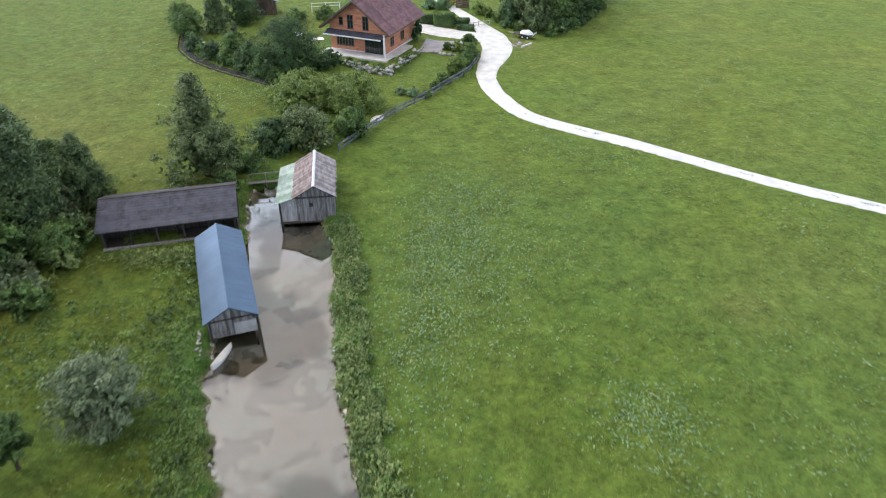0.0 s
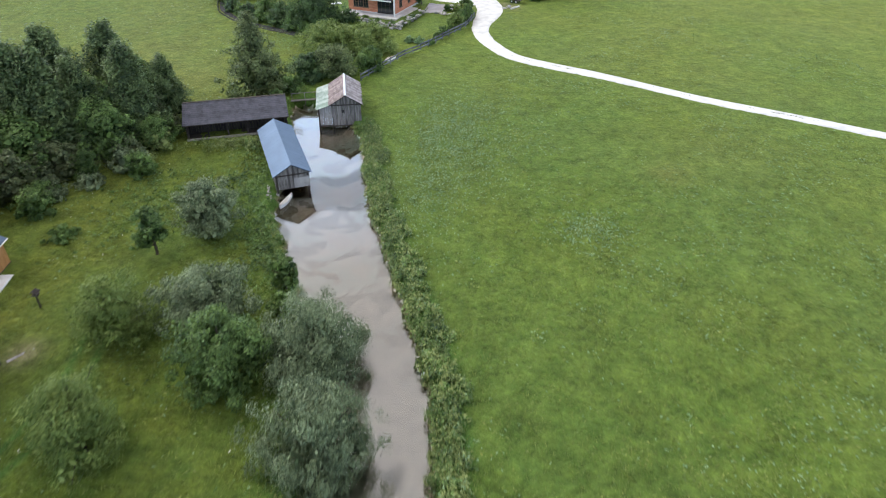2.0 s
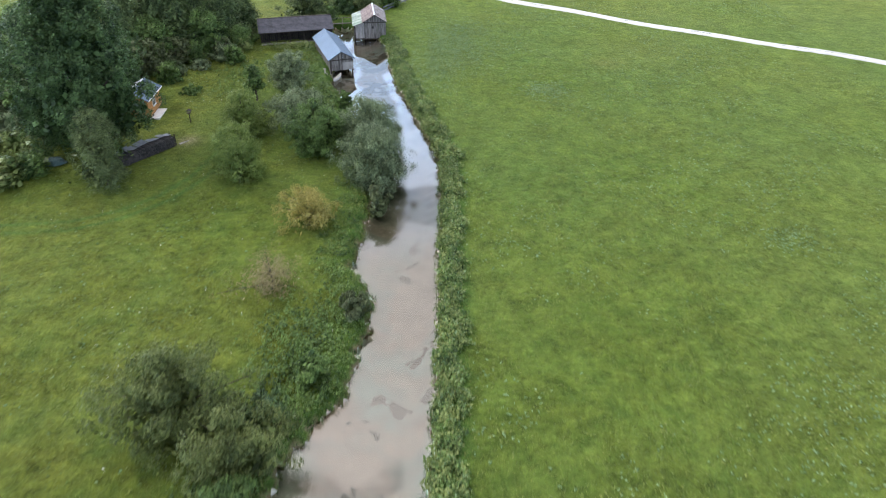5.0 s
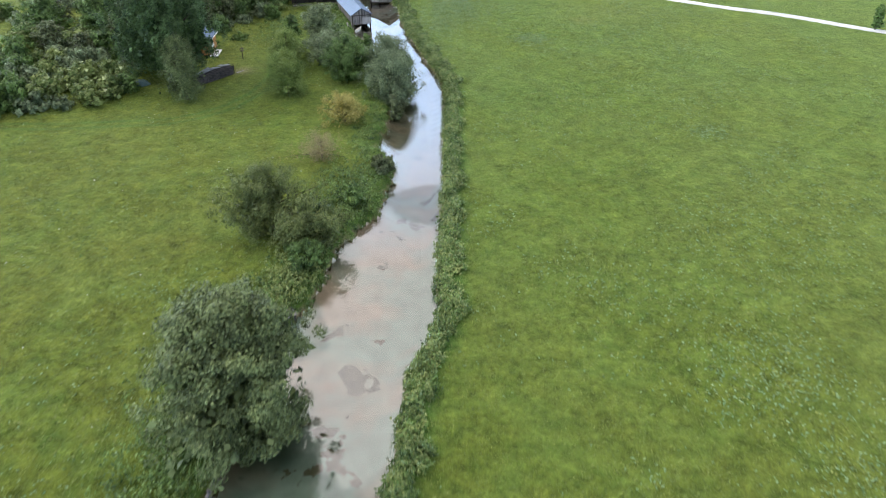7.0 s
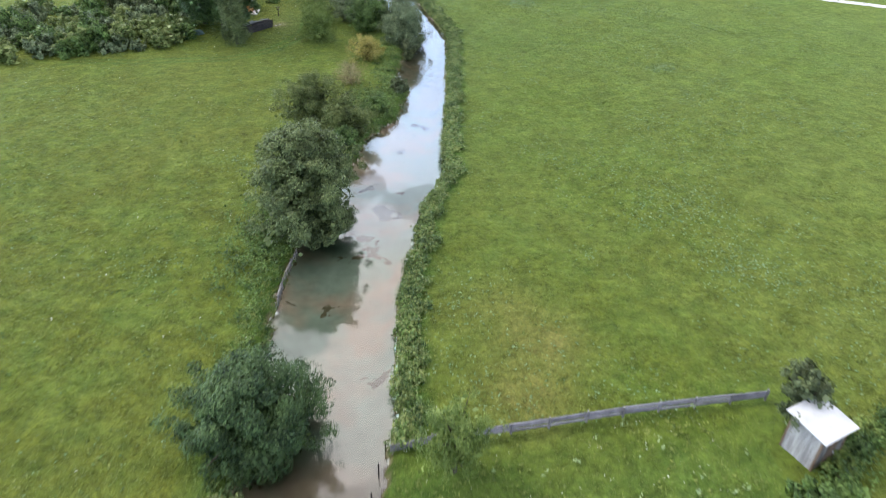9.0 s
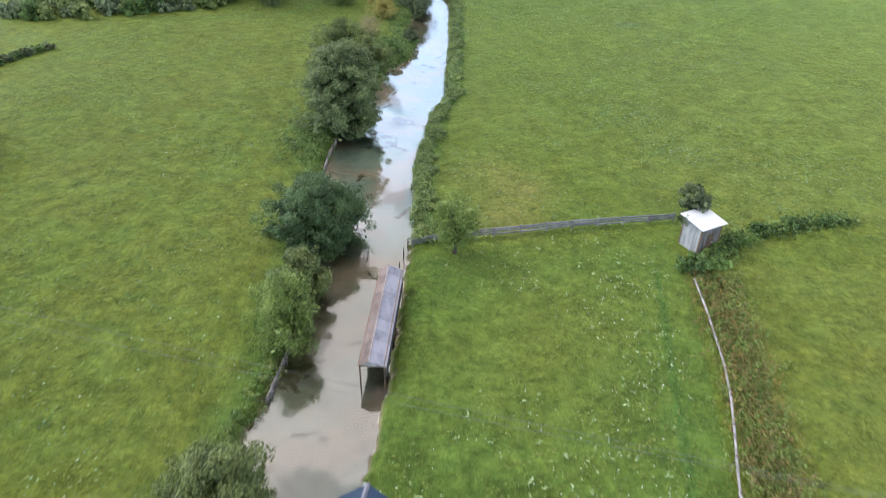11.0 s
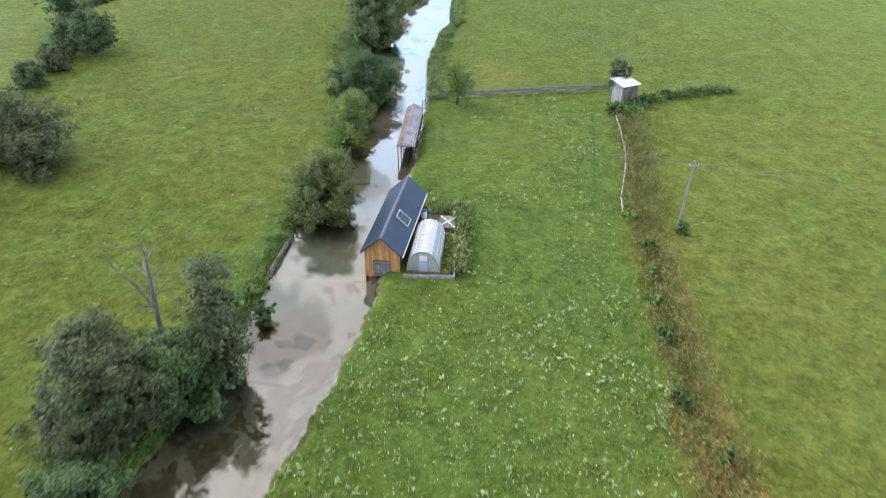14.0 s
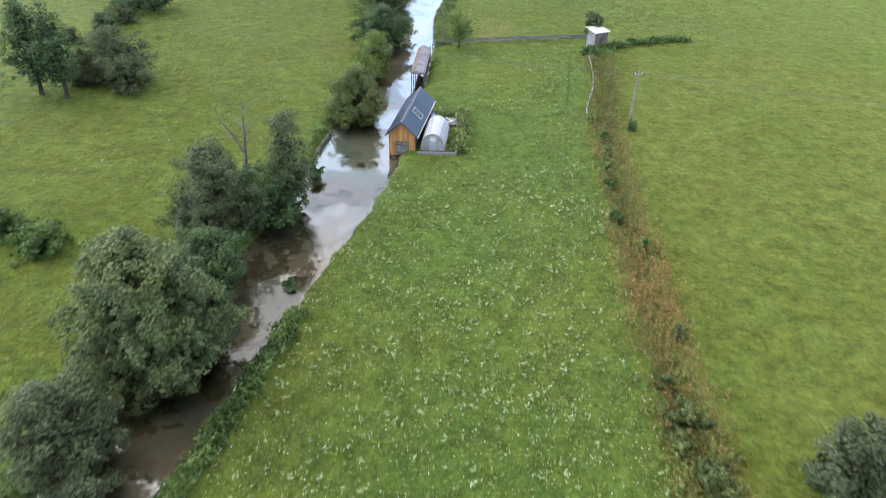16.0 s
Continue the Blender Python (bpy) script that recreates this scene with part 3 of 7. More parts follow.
    lush = np.where(wet, np.interp(y, [-170, -125, -114, -98, -84, -66, -44, -22, -6, 8, 22, 34, 60], [0.35, 0.45, 0.8, 0.5, 0.35, 1.0, 1.0, 0.75, 0.3, 0.1, 0.3, 0.6, 0.35]), lush)
    # the garden lawn, and trodden soil beside the trailer
    lush += 0.15 * ((x > -22) & (x < 3) & (y > 78) & (y < 104))
    bare += spot(12.0, 105.6, 1.6, 0.6) + spot(10.6, 107.4, 1.4, 0.6)
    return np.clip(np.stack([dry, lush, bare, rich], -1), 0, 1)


def build_ground():
    xs = np.concatenate([[-1600, -900, -500, -300, -200, -150], np.arange(-120, -62, 3), np.arange(-62, -46, 1.0), np.arange(-46, -28, 0.45), np.arange(-28, 4, 0.32), np.arange(4, 23, 0.33), np.arange(23, 40, 0.9), np.arange(40, 120, 3), [130, 170, 250, 400, 800, 1600]])
    ys = np.concatenate([[-1500, -800, -450, -300], np.arange(-250, -170, 4), np.arange(-170, -106, 0.5), np.arange(-106, -99, 0.2), np.arange(-99, -6, 0.5), np.arange(-6, 8, 0.25), np.arange(8, 64, 0.5), np.arange(64, 140, 2.0), [150, 180, 240, 360, 700, 1500]])
    gx, gy = np.meshgrid(xs, ys)
    z = height(gx.ravel(), gy.ravel())
    rng = np.random.default_rng(3)
    z = np.where(z > WATER + 0.1, z + rng.normal(0, 0.015, len(z)), z)
    co = np.stack([gx.ravel(), gy.ravel(), z], 1)
    nx, ny = len(xs), len(ys)
    i = (np.arange(ny - 1)[:, None] * nx + np.arange(nx - 1)[None]).ravel()
    quads = np.stack([i, i + 1, i + nx + 1, i + nx], 1).astype(np.int32)
    me = bpy.data.meshes.new("ground")
    me.vertices.add(len(co))
    me.vertices.foreach_set("co", co.astype(np.float32).ravel())
    me.loops.add(quads.size)
    me.loops.foreach_set("vertex_index", quads.ravel())
    me.polygons.add(len(quads))
    me.polygons.foreach_set("loop_start", np.arange(0, quads.size, 4, dtype=np.int32))
    me.polygons.foreach_set("loop_total", np.full(len(quads), 4, np.int32))
    me.update(calc_edges=True)
    me.polygons.foreach_set("use_smooth", np.ones(len(quads), bool))
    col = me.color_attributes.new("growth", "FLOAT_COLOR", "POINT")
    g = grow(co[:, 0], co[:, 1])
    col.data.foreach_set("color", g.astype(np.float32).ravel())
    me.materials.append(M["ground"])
    me.materials.append(M["bed"])
    mid = co[quads].mean(1)
    left, right = banks(mid[:, 1])
    wet = (mid[:, 0] > left - 0.1) & (mid[:, 0] < right + 0.1) & (mid[:, 2] < WATER - 0.015)
    me.polygons.foreach_set("material_index", wet.astype(np.int32))
    return tagged(new("ground", me), "level green hay meadow with stream banks", "meadow", kind="structure")


build_ground()


def build_water():
    bm = bmesh.new()
    rows = []
    for y in np.arange(-255, 60.1, 1.5):
        l, r = banks(np.array([y]))
        rows.append((bm.verts.new((l[0] - 0.9, y, WATER)), bm.verts.new((r[0] + 0.9, y, WATER))))
    for a, b in zip(rows, rows[1:]):
        bm.faces.new((a[0], a[1], b[1], b[0]))
    ob = solid("water", bm, M["water"], "still shallow stream mirroring a cloudy sky", "stream", kind="structure")
    return ob


build_water()


def ribbon(name, mid, widths, material, lift, label, category, step=0.8):
    """A flat, slightly cambered strip along a smooth line."""
    mid = np.array(mid, float)
    d = np.concatenate([[0], np.cumsum(np.hypot(*np.diff(mid, axis=0).T))])
    s = np.arange(0, d[-1], step)
    # smooth the corners of the line
    px, py = np.interp(s, d, mid[:, 0]), np.interp(s, d, mid[:, 1])
    k = np.hanning(9) / np.hanning(9).sum()
    pad = lambda a: np.convolve(np.concatenate([np.full(4, a[0]), a, np.full(4, a[-1])]), k, "valid")
    px, py = pad(px), pad(py)
    w = np.interp(s, d, widths)
    tx, ty = np.gradient(px), np.gradient(py)
    tl = np.hypot(tx, ty)
    nx, ny = -ty / tl, tx / tl
    bm = bmesh.new()
    rows = []
    for i in range(len(s)):
        row = []
        for u in (-0.5, -0.42, -0.25, 0.0, 0.25, 0.42, 0.5):
            jag = 0.05 * math.sin(s[i] * 1.3 + u * 9) + 0.05 * math.sin(s[i] * 3.1 + u * 4) if abs(u) == 0.5 else 0
            x, y = px[i] + nx[i] * (u * w[i] + jag), py[i] + ny[i] * (u * w[i] + jag)
            rut = -0.02 if abs(u) == 0.25 else 0.0
            row.append(bm.verts.new((x, y, float(height(np.array([px[i]]), np.array([py[i]]))[0]) + (lift if abs(u) < 0.5 else -0.02) + rut)))
        rows.append(row)
    for a, b in zip(rows, rows[1:]):
        for j in range(6):
            bm.faces.new((a[j], b[j], b[j + 1], a[j + 1]))
    bmesh.ops.recalc_face_normals(bm, faces=bm.faces)
    if bm.faces[0].normal.z < 0:
        bmesh.ops.reverse_faces(bm, faces=bm.faces)
    for f in bm.faces:
        f.smooth = True
    return solid(name, bm, material, label, category, kind="structure")


ribbon("road", [(140, -8.4), (100, 17.6), (71, 35.6), (57, 46.1), (41.7, 55.0), (34.8, 59.4), (25.2, 65.9), (19.9, 69.8), (14, 73.8), (10, 76.6), (7.9, 80.2), (6.0, 85.4), (5.4, 90.5), (5.8, 94.5), (7.0, 99.4), (8.0, 104.5), (7.4, 110.2), (5.4, 116.2), (2.9, 122.6), (0.8, 127.5), (-2.5, 136), (-5, 160)],
       [1.9, 1.9, 1.9, 1.9, 1.95, 2.0, 2.1, 2.25, 2.4, 2.55, 2.7, 2.7, 2.8, 3.2, 4.2, 5.2, 4.6, 2.8, 2.3, 2.2, 2.2, 2.2], M["gravel"], 0.14, "white gravel farm track across the meadow", "road")
ribbon("pavement", [(7.0, 108.6), (3.8, 110.4), (0.3, 111.4), (-4.0, 114.3), (-7, 116.5)], [4.4, 4.4, 5.0, 4.8, 4.6], M["gravel"], 0.115, "white gravel driveway leading to the house", "driveway")
ribbon("pavement", [(3.0, 107.2), (0.2, 105.4), (-2.4, 104.8), (-5.0, 105.4)], [1.0, 4.0, 6.6, 7.6], M["asphalt"], 0.09, "grey-lavender paved yard beside the house", "yard")
# the little brook behind the garden, with its stone kerb
BROOK = [(-46, 121), (-43.6, 113), (-42.2, 107.5), (-40.6, 102.2), (-37.2, 97.4), (-33.6, 94.2), (-29.3, 91.2), (-24.6, 88.0), (-20.5, 85.2)]
ribbon("brook", BROOK, [1.1] * 9, M["wet_stone"], 0.05, "narrow dark brook lined with wet stones", "brook", 0.5)
ribbon("kerb", [(x - 0.62, y - 0.86) for x, y in BROOK], [0.16] * 9, M["wet_stone"], 0.16, "low grey stone kerb along the brook", "kerb", 0.5)


# ---- buildings ----
def slope_sheet(parent, x0, z0, x1, z1, y0, y1, thick, material, rib=0.0, pitch=0.45, name="roof_slope", label=""):
    """One roof slope from the ridge line (x0, z0) to the eave (x1, z1), with standing ribs down the fall."""
    dx, dz = x1 - x0, z1 - z0
    run = math.hypot(dx, dz)
    up = Vector((-dz / run, 0, dx / run)) if dx > 0 else Vector((dz / run, 0, -dx / run))
    bm = prism([(x0, z0), (x1, z1), (x1 - up.x * thick, z1 - up.z * thick), (x0, z0 - thick)], "y", y0, y1)
    slope = part(name, bm, material, parent, label)
    if rib:
        seam = prism([(x0 + up.x * h, z0 + up.z * h) if k else (x1 + up.x * h, z1 + up.z * h) for k, h in ((1, -0.01), (0, -0.01), (0, rib * 0.45), (1, rib * 0.45))], "y", 0.0, 0.03)
        me = mesh_of("seam", seam, material)
        for k in range(int((y1 - y0) / pitch) + 1):
            piece("seam", me, slope, pose(0, min(y0 + 0.02 + k * pitch, y1 - 0.05), 0))
    return slope


def courses(parent, x0, z0, x1, z1, y0, y1, n, cut, material, name="shingle_course", rng=None):
    """A slope laid in overlapping courses of boards or shingles, each course one strip of short pieces."""
    rng = rng or random.Random(5)
    run = math.hypot(x1 - x0, z1 - z0)
    fx, fz = (x1 - x0) / run, (z1 - z0) / run
    ux, uz = (-fz, fx) if fx > 0 else (fz, -fx)
    step = run / n
    for k in range(n):
        bm = bmesh.new()
        y = y0 + rng.uniform(-0.03, 0.03)
        while y < y1 - 0.02:
            w = min(cut * rng.uniform(0.7, 1.3), y1 - y)
            s0, s1 = k * step - 0.06, (k + 1) * step + rng.uniform(-0.02, 0.03)
            lift = 0.026 + rng.uniform(0, 0.012)
            c = [(x0 + fx * s + ux * h, z0 + fz * s + uz * h) for s, h in ((max(s0, 0), 0.0), (s1, lift - 0.02), (s1, lift + 0.012), (max(s0, 0), 0.02))]
            vs = [bm.verts.new((px, yy, pz)) for yy in (y + 0.006, y + w - 0.006) for px, pz in c]
            for q in ((0, 1, 2, 3), (7, 6, 5, 4), (3, 2, 6, 7), (0, 4, 5, 1), (1, 5, 6, 2)):
                bm.faces.new([vs[i] for i in q])
            y += w
        bmesh.ops.recalc_face_normals(bm, faces=bm.faces)
        part(name, bm, material, parent)


def board_wall(parent, axis, at, a0, a1, bottom, top, width, material, thick=0.05, name="board", seed=1, ragged=0.0):
    """Upright boards side by side; bottom and top are numbers or functions of the place along the wall."""
    rng = random.Random(seed)
    n = max(1, round((a1 - a0) / width))
    w = (a1 - a0) / n
    for i in range(n):
        p, q = a0 + i * w, a0 + (i + 1) * w
        bot = (bottom(p) + bottom(q)) / 2 if callable(bottom) else bottom
        bot -= rng.uniform(0, ragged)
        tp, tq = (top(p + 0.01), top(q - 0.01)) if callable(top) else (top, top)
        o = rng.uniform(-0.008, 0.012)
        part(name, prism([(p + 0.008, bot), (q - 0.008, bot), (q - 0.008, tq), (p + 0.008, tp)], axis, at + o, at + o + thick), material, parent)


def window(parent, axis, at, a, z, w, h, frame_mat, panes=2, out=-1, name="window"):
    """A framed window standing proud of a wall: frame, sill, panes."""
    t = 0.07
    d0, d1 = (at - 0.06, at + 0.05) if out < 0 else (at - 0.05, at + 0.06)

    def bx(a0, a1, z0, z1, e0=d0, e1=d1):
        return (a0, a1, e0, e1, z0, z1) if axis == "y" else (e0, e1, a0, a1, z0, z1)

    bm = bmesh.new()
    rim = [(a, z), (a + w, z), (a + w, z + h), (a, z + h)]
    hole = [(a + t, z + t), (a + w - t, z + t), (a + w - t, z + h - t), (a + t, z + h - t)]
    ring = [[bm.verts.new((p, e, q) if axis == "y" else (e, p, q)) for p, q in c] for e in (d0, d1) for c in (rim, hole)]
    for k in range(4):
        j = (k + 1) % 4
        for u, v in ((0, 1), (2, 3), (0, 2), (1, 3)):
            bm.faces.new((ring[u][k], ring[u][j], ring[v][j], ring[v][k]))
    bmesh.ops.recalc_face_normals(bm, faces=bm.faces)
    f = part(name, bm, frame_mat, parent)
    for k in range(1, panes):
        part("mullion", boxes(bx(a + w * k / panes - t / 2, a + w * k / panes + t / 2, z + t, z + h - t)), frame_mat, f)
    part("transom", boxes(bx(a + t, a + w - t, z + h * 0.62, z + h * 0.62 + 0.05, d0 + 0.004, d1 - 0.004)), frame_mat, f)
    bm = bmesh.new()
    g0, g1 = (at - 0.025, at - 0.012) if out < 0 else (at + 0.012, at + 0.025)
    box(bm, *bx(a + t, a + w - t, z + t, z + h - t, g0, g1))
    part("pane", bm, M["glass"], f, "dark glass")
    bm = bmesh.new()
    s0, s1 = (at - 0.14, at + 0.02) if out < 0 else (at - 0.02, at + 0.14)
    box(bm, *bx(a - 0.06, a + w + 0.06, z - 0.06, z - 0.005, s0, s1))
    part("sill", bm, frame_mat, f)
    return f


def blue_boathouse():
    """Boathouse with a blue metal roof, half in the water; boards on the gable end, open below."""
    W, L, E, R = 3.85, 11.9, 1.47, 2.58
    b = thing("boathouse", pose(-17.13, 41.75, 0, 0, 0, 20.4), "grey weathered boathouse with a blue metal roof, standing in the stream", "boathouse")
    slope_sheet(b, 0, R, -W / 2, E, -L / 2, L / 2, 0.07, M["blue_metal"], 0.012, 0.8)
    slope_sheet(b, 0, R, W / 2, E, -L / 2, L / 2, 0.07, M["blue_metal"], 0.012, 0.8)
    part("ridge_cap", prism([(-0.09, R - 0.02), (0, R + 0.04), (0.09, R - 0.02), (0, R + 0.01)], "y", -L / 2 - 0.02, L / 2 + 0.02), M["blue_metal"], b)
    hw, y0, y1 = W / 2 - 0.28, -L / 2 + 0.35, L / 2 - 0.35
    top = lambda a: R - 0.1 - abs(a) * (R - E) / (W / 2)
    # front gable: boards down to above the water, a paler hatch
    board_wall(b, "y", y0, -hw, hw, -0.12, top, 0.24, M["grey_wood"], seed=2, ragged=0.06)
    board_wall(b, "y", y1, -hw, hw, -0.6, top, 0.24, M["grey_wood"], seed=3)
    hatch = part("hatch", boxes((0.12, hw + 0.02, y0 - 0.06, y0 - 0.02, -0.12, 1.02), bevel=0.01), M["concrete"], b, "pale grey plank hatch")
    part("batten", boxes((0.12, hw + 0.02, y0 - 0.09, y0 - 0.06, 0.95, 1.04)), M["grey_wood"], hatch)
    part("lintel", boxes((-hw, hw, y0 - 0.05, y0 + 0.1, 1.28, 1.40)), M["dark_wood"], b)
    # side boards: grey on the west wall, near-black on the east
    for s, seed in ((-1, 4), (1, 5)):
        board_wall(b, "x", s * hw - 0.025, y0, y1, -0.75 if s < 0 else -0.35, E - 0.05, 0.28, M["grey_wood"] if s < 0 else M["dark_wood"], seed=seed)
    for y in np.linspace(y0 + 0.08, y1 - 0.08, 5):
        for s in (-1, 1):
            part("post", boxes((s * (hw - 0.12) - 0.08, s * (hw - 0.12) + 0.08, y - 0.08, y + 0.08, -1.6, E - 0.1), bevel=0.01), M["dark_wood"], b)
        part("tie_beam", boxes((-hw + 0.05, hw - 0.05, y - 0.07, y + 0.07, E - 0.28, E - 0.12)), M["dark_wood"], b)
    part("foundation", boxes((-hw - 0.15, -hw + 0.15, y0 - 0.1, y1, -1.3, -0.55), bevel=0.03), M["stone"], b, "pale stone footing")
    return b


blue_boathouse()


def open_shed():
    """Long open shed; its local y runs along the ridge, its open side faces local +x."""
    s = thing("shed", pose(-24.25, 50.55, 0, 0, 0, 15.2 + 90 - 180), "long dark wooden shed with a shingled roof and open front", "shed")
    R, E, half = 3.2, 2.0, 5.75
    part("roof_deck", prism([(-1.0, R - 0.02), (2.85, E - 0.02), (2.85, E - 0.1), (-1.0, R - 0.1)], "y", -half, half), M["dark_wood"], s)
    part("roof_deck", prism([(-1.0, R - 0.02), (-3.2, E + 0.3), (-3.2, E + 0.22), (-1.0, R - 0.1)], "y", -half, half), M["dark_wood"], s)
    courses(s, -1.0, R, 2.85, E, -half, half, 12, 0.32, M["shingle"], rng=random.Random(8))
    courses(s, -1.0, R, -3.2, E + 0.3, -half, half, 6, 0.32, M["shingle"], rng=random.Random(9))
    part("ridge_board", boxes((-1.12, -0.88, -half, half, R - 0.01, R + 0.06)), M["dark_wood"], s)
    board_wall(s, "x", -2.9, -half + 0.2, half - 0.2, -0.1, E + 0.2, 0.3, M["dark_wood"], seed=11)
    lean = lambda a: min(R - 0.14 - (a + 1.0) * (R - E) / 3.85, R - 0.14 + (a + 1.0) * (R - E - 0.3) / 2.2)
    for y, seed in ((-half + 0.2, 12), (half - 0.25, 13)):
        board_wall(s, "y", y, -2.85, 2.2, -0.1, lean, 0.3, M["dark_wood"], seed=seed)
    for y in np.linspace(-half + 0.4, half - 0.4, 6):
        part("post", boxes((2.3, 2.46, y - 0.08, y + 0.08, -0.2, E + 0.05), bevel=0.01), M["dark_wood"], s)
        part("rafter", prism([(-1.0, R - 0.11), (2.8, E - 0.09), (2.8, E - 0.22), (-1.0, R - 0.26)], "y", y - 0.05, y + 0.05), M["dark_wood"], s)
    # inner wall and slab added in dark wood, standing in for the interior shade
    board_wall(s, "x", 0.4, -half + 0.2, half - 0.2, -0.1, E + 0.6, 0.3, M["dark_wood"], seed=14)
    part("floor", boxes((0.4, 2.5, -half + 0.25, half - 0.25, -0.15, 0.06)), M["dark_wood"], s, "dark slab standing in for shade on the floor")
    part("sill_beam", boxes((2.5, 2.72, -half + 0.2, half - 0.2, 0.12, 0.34), bevel=0.02), M["grey_wood"], s, "pale grey beam along the open front")
    return s


open_shed()


def small_boathouse():
    """Small old boathouse: board roof, a lean-to with mossy sheets."""
    b = thing("boathouse", pose(-12.45, 56.25, 0, 0, 0, 8.4), "small old wooden boathouse with a worn board roof and mossy lean-to", "boathouse")
    L, R, E, LE = 7.5, 3.3, 2.1, 1.6
    y0, y1 = -L / 2, L / 2
    rng = random.Random(21)
    for side, x1, z1, mat in ((1, 1.95, E, M["shakes"]), (-1, -2.0, E, M["rosy_boards"])):
        part("roof_deck", prism([(0, R - 0.03), (x1, z1 - 0.03), (x1, z1 - 0.09), (0, R - 0.1)], "y", y0 + 0.02, y1 - 0.02), M["dark_wood"], b)
        y = y0
        while y < y1 - 0.05:
            w = min(rng.uniform(0.24, 0.36), y1 - y)
            over, lift = rng.uniform(-0.05, 0.12), rng.uniform(0.0, 0.025)
            k = (z1 - R) / (x1)
            part("roof_board", prism([(0, R + lift), (x1 + side * over, z1 + k * side * over + lift), (x1 + side * over, z1 + k * side * over + lift - 0.03), (0, R + lift - 0.03)], "y", y + 0.012, y + w - 0.012), mat, b)
            y += w
    y = y0 + 0.1
    while y < y1 - 0.3:
        w = min(rng.uniform(0.6, 0.85), y1 - y)
        part("roof_sheet", prism([(-1.9, E + 0.02), (-3.55, LE), (-3.55, LE - 0.03), (-1.9, E - 0.03)], "y", y, y + w - 0.015), M["green_sheet"], b, "mossy green-white roof sheet")
        y += w
    part("ridge_cap", prism([(-0.13, R - 0.03), (0, R + 0.06), (0.13, R - 0.03), (0, R + 0.02)], "y", y0, y1), M["pale_metal"], b, "pale ridge strip")
    hw = 1.7
    top = lambda a: R - 0.1 - abs(a) * (R - E) / 1.97
    board_wall(b, "y", y0 + 0.35, -hw, hw, -0.5, top, 0.21, M["grey_wood"], seed=22, ragged=0.05)
    board_wall(b, "y", y1 - 0.35, -hw, hw, -0.85, top, 0.21, M["grey_wood"], seed=23)
    board_wall(b, "x", hw, y0 + 0.35, y1 - 0.35, -0.85, E - 0.02, 0.25, M["grey_wood"], seed=24)
    board_wall(b, "x", -3.3, y0 + 0.5, y1 - 0.4, -0.85, LE, 0.25, M["dark_wood"], seed=25)
    board_wall(b, "y", y0 + 0.5, -3.3, -hw - 0.02, -0.5, lambda a: LE - 0.02 + (a + 3.55) * 0.29, 0.25, M["pale_wood"], seed=26)
    part("vent_hole", boxes((-0.55, -0.2, y0 + 0.325, y0 + 0.345, 1.05, 1.4), bevel=0.0), M["rubber"], b, "small dark square opening")
    part("lintel", boxes((-hw - 0.05, hw + 0.05, y0 + 0.28, y0 + 0.36, 1.95, 2.07)), M["dark_wood"], b)
    part("sill_beam", boxes((-3.35, hw + 0.1, y0 + 0.3, y0 + 0.5, -0.62, -0.5)), M["dark_wood"], b)
    for x in (-3.2, -1.6, 0.0, 1.6):
        for y in (y0 + 0.5, 0, y1 - 0.5):
            part("post", boxes((x - 0.08, x + 0.08, y - 0.08, y + 0.08, -1.6, 1.5 if x < -3 else 2.0)), M["dark_wood"], b)
    return b


small_boathouse()


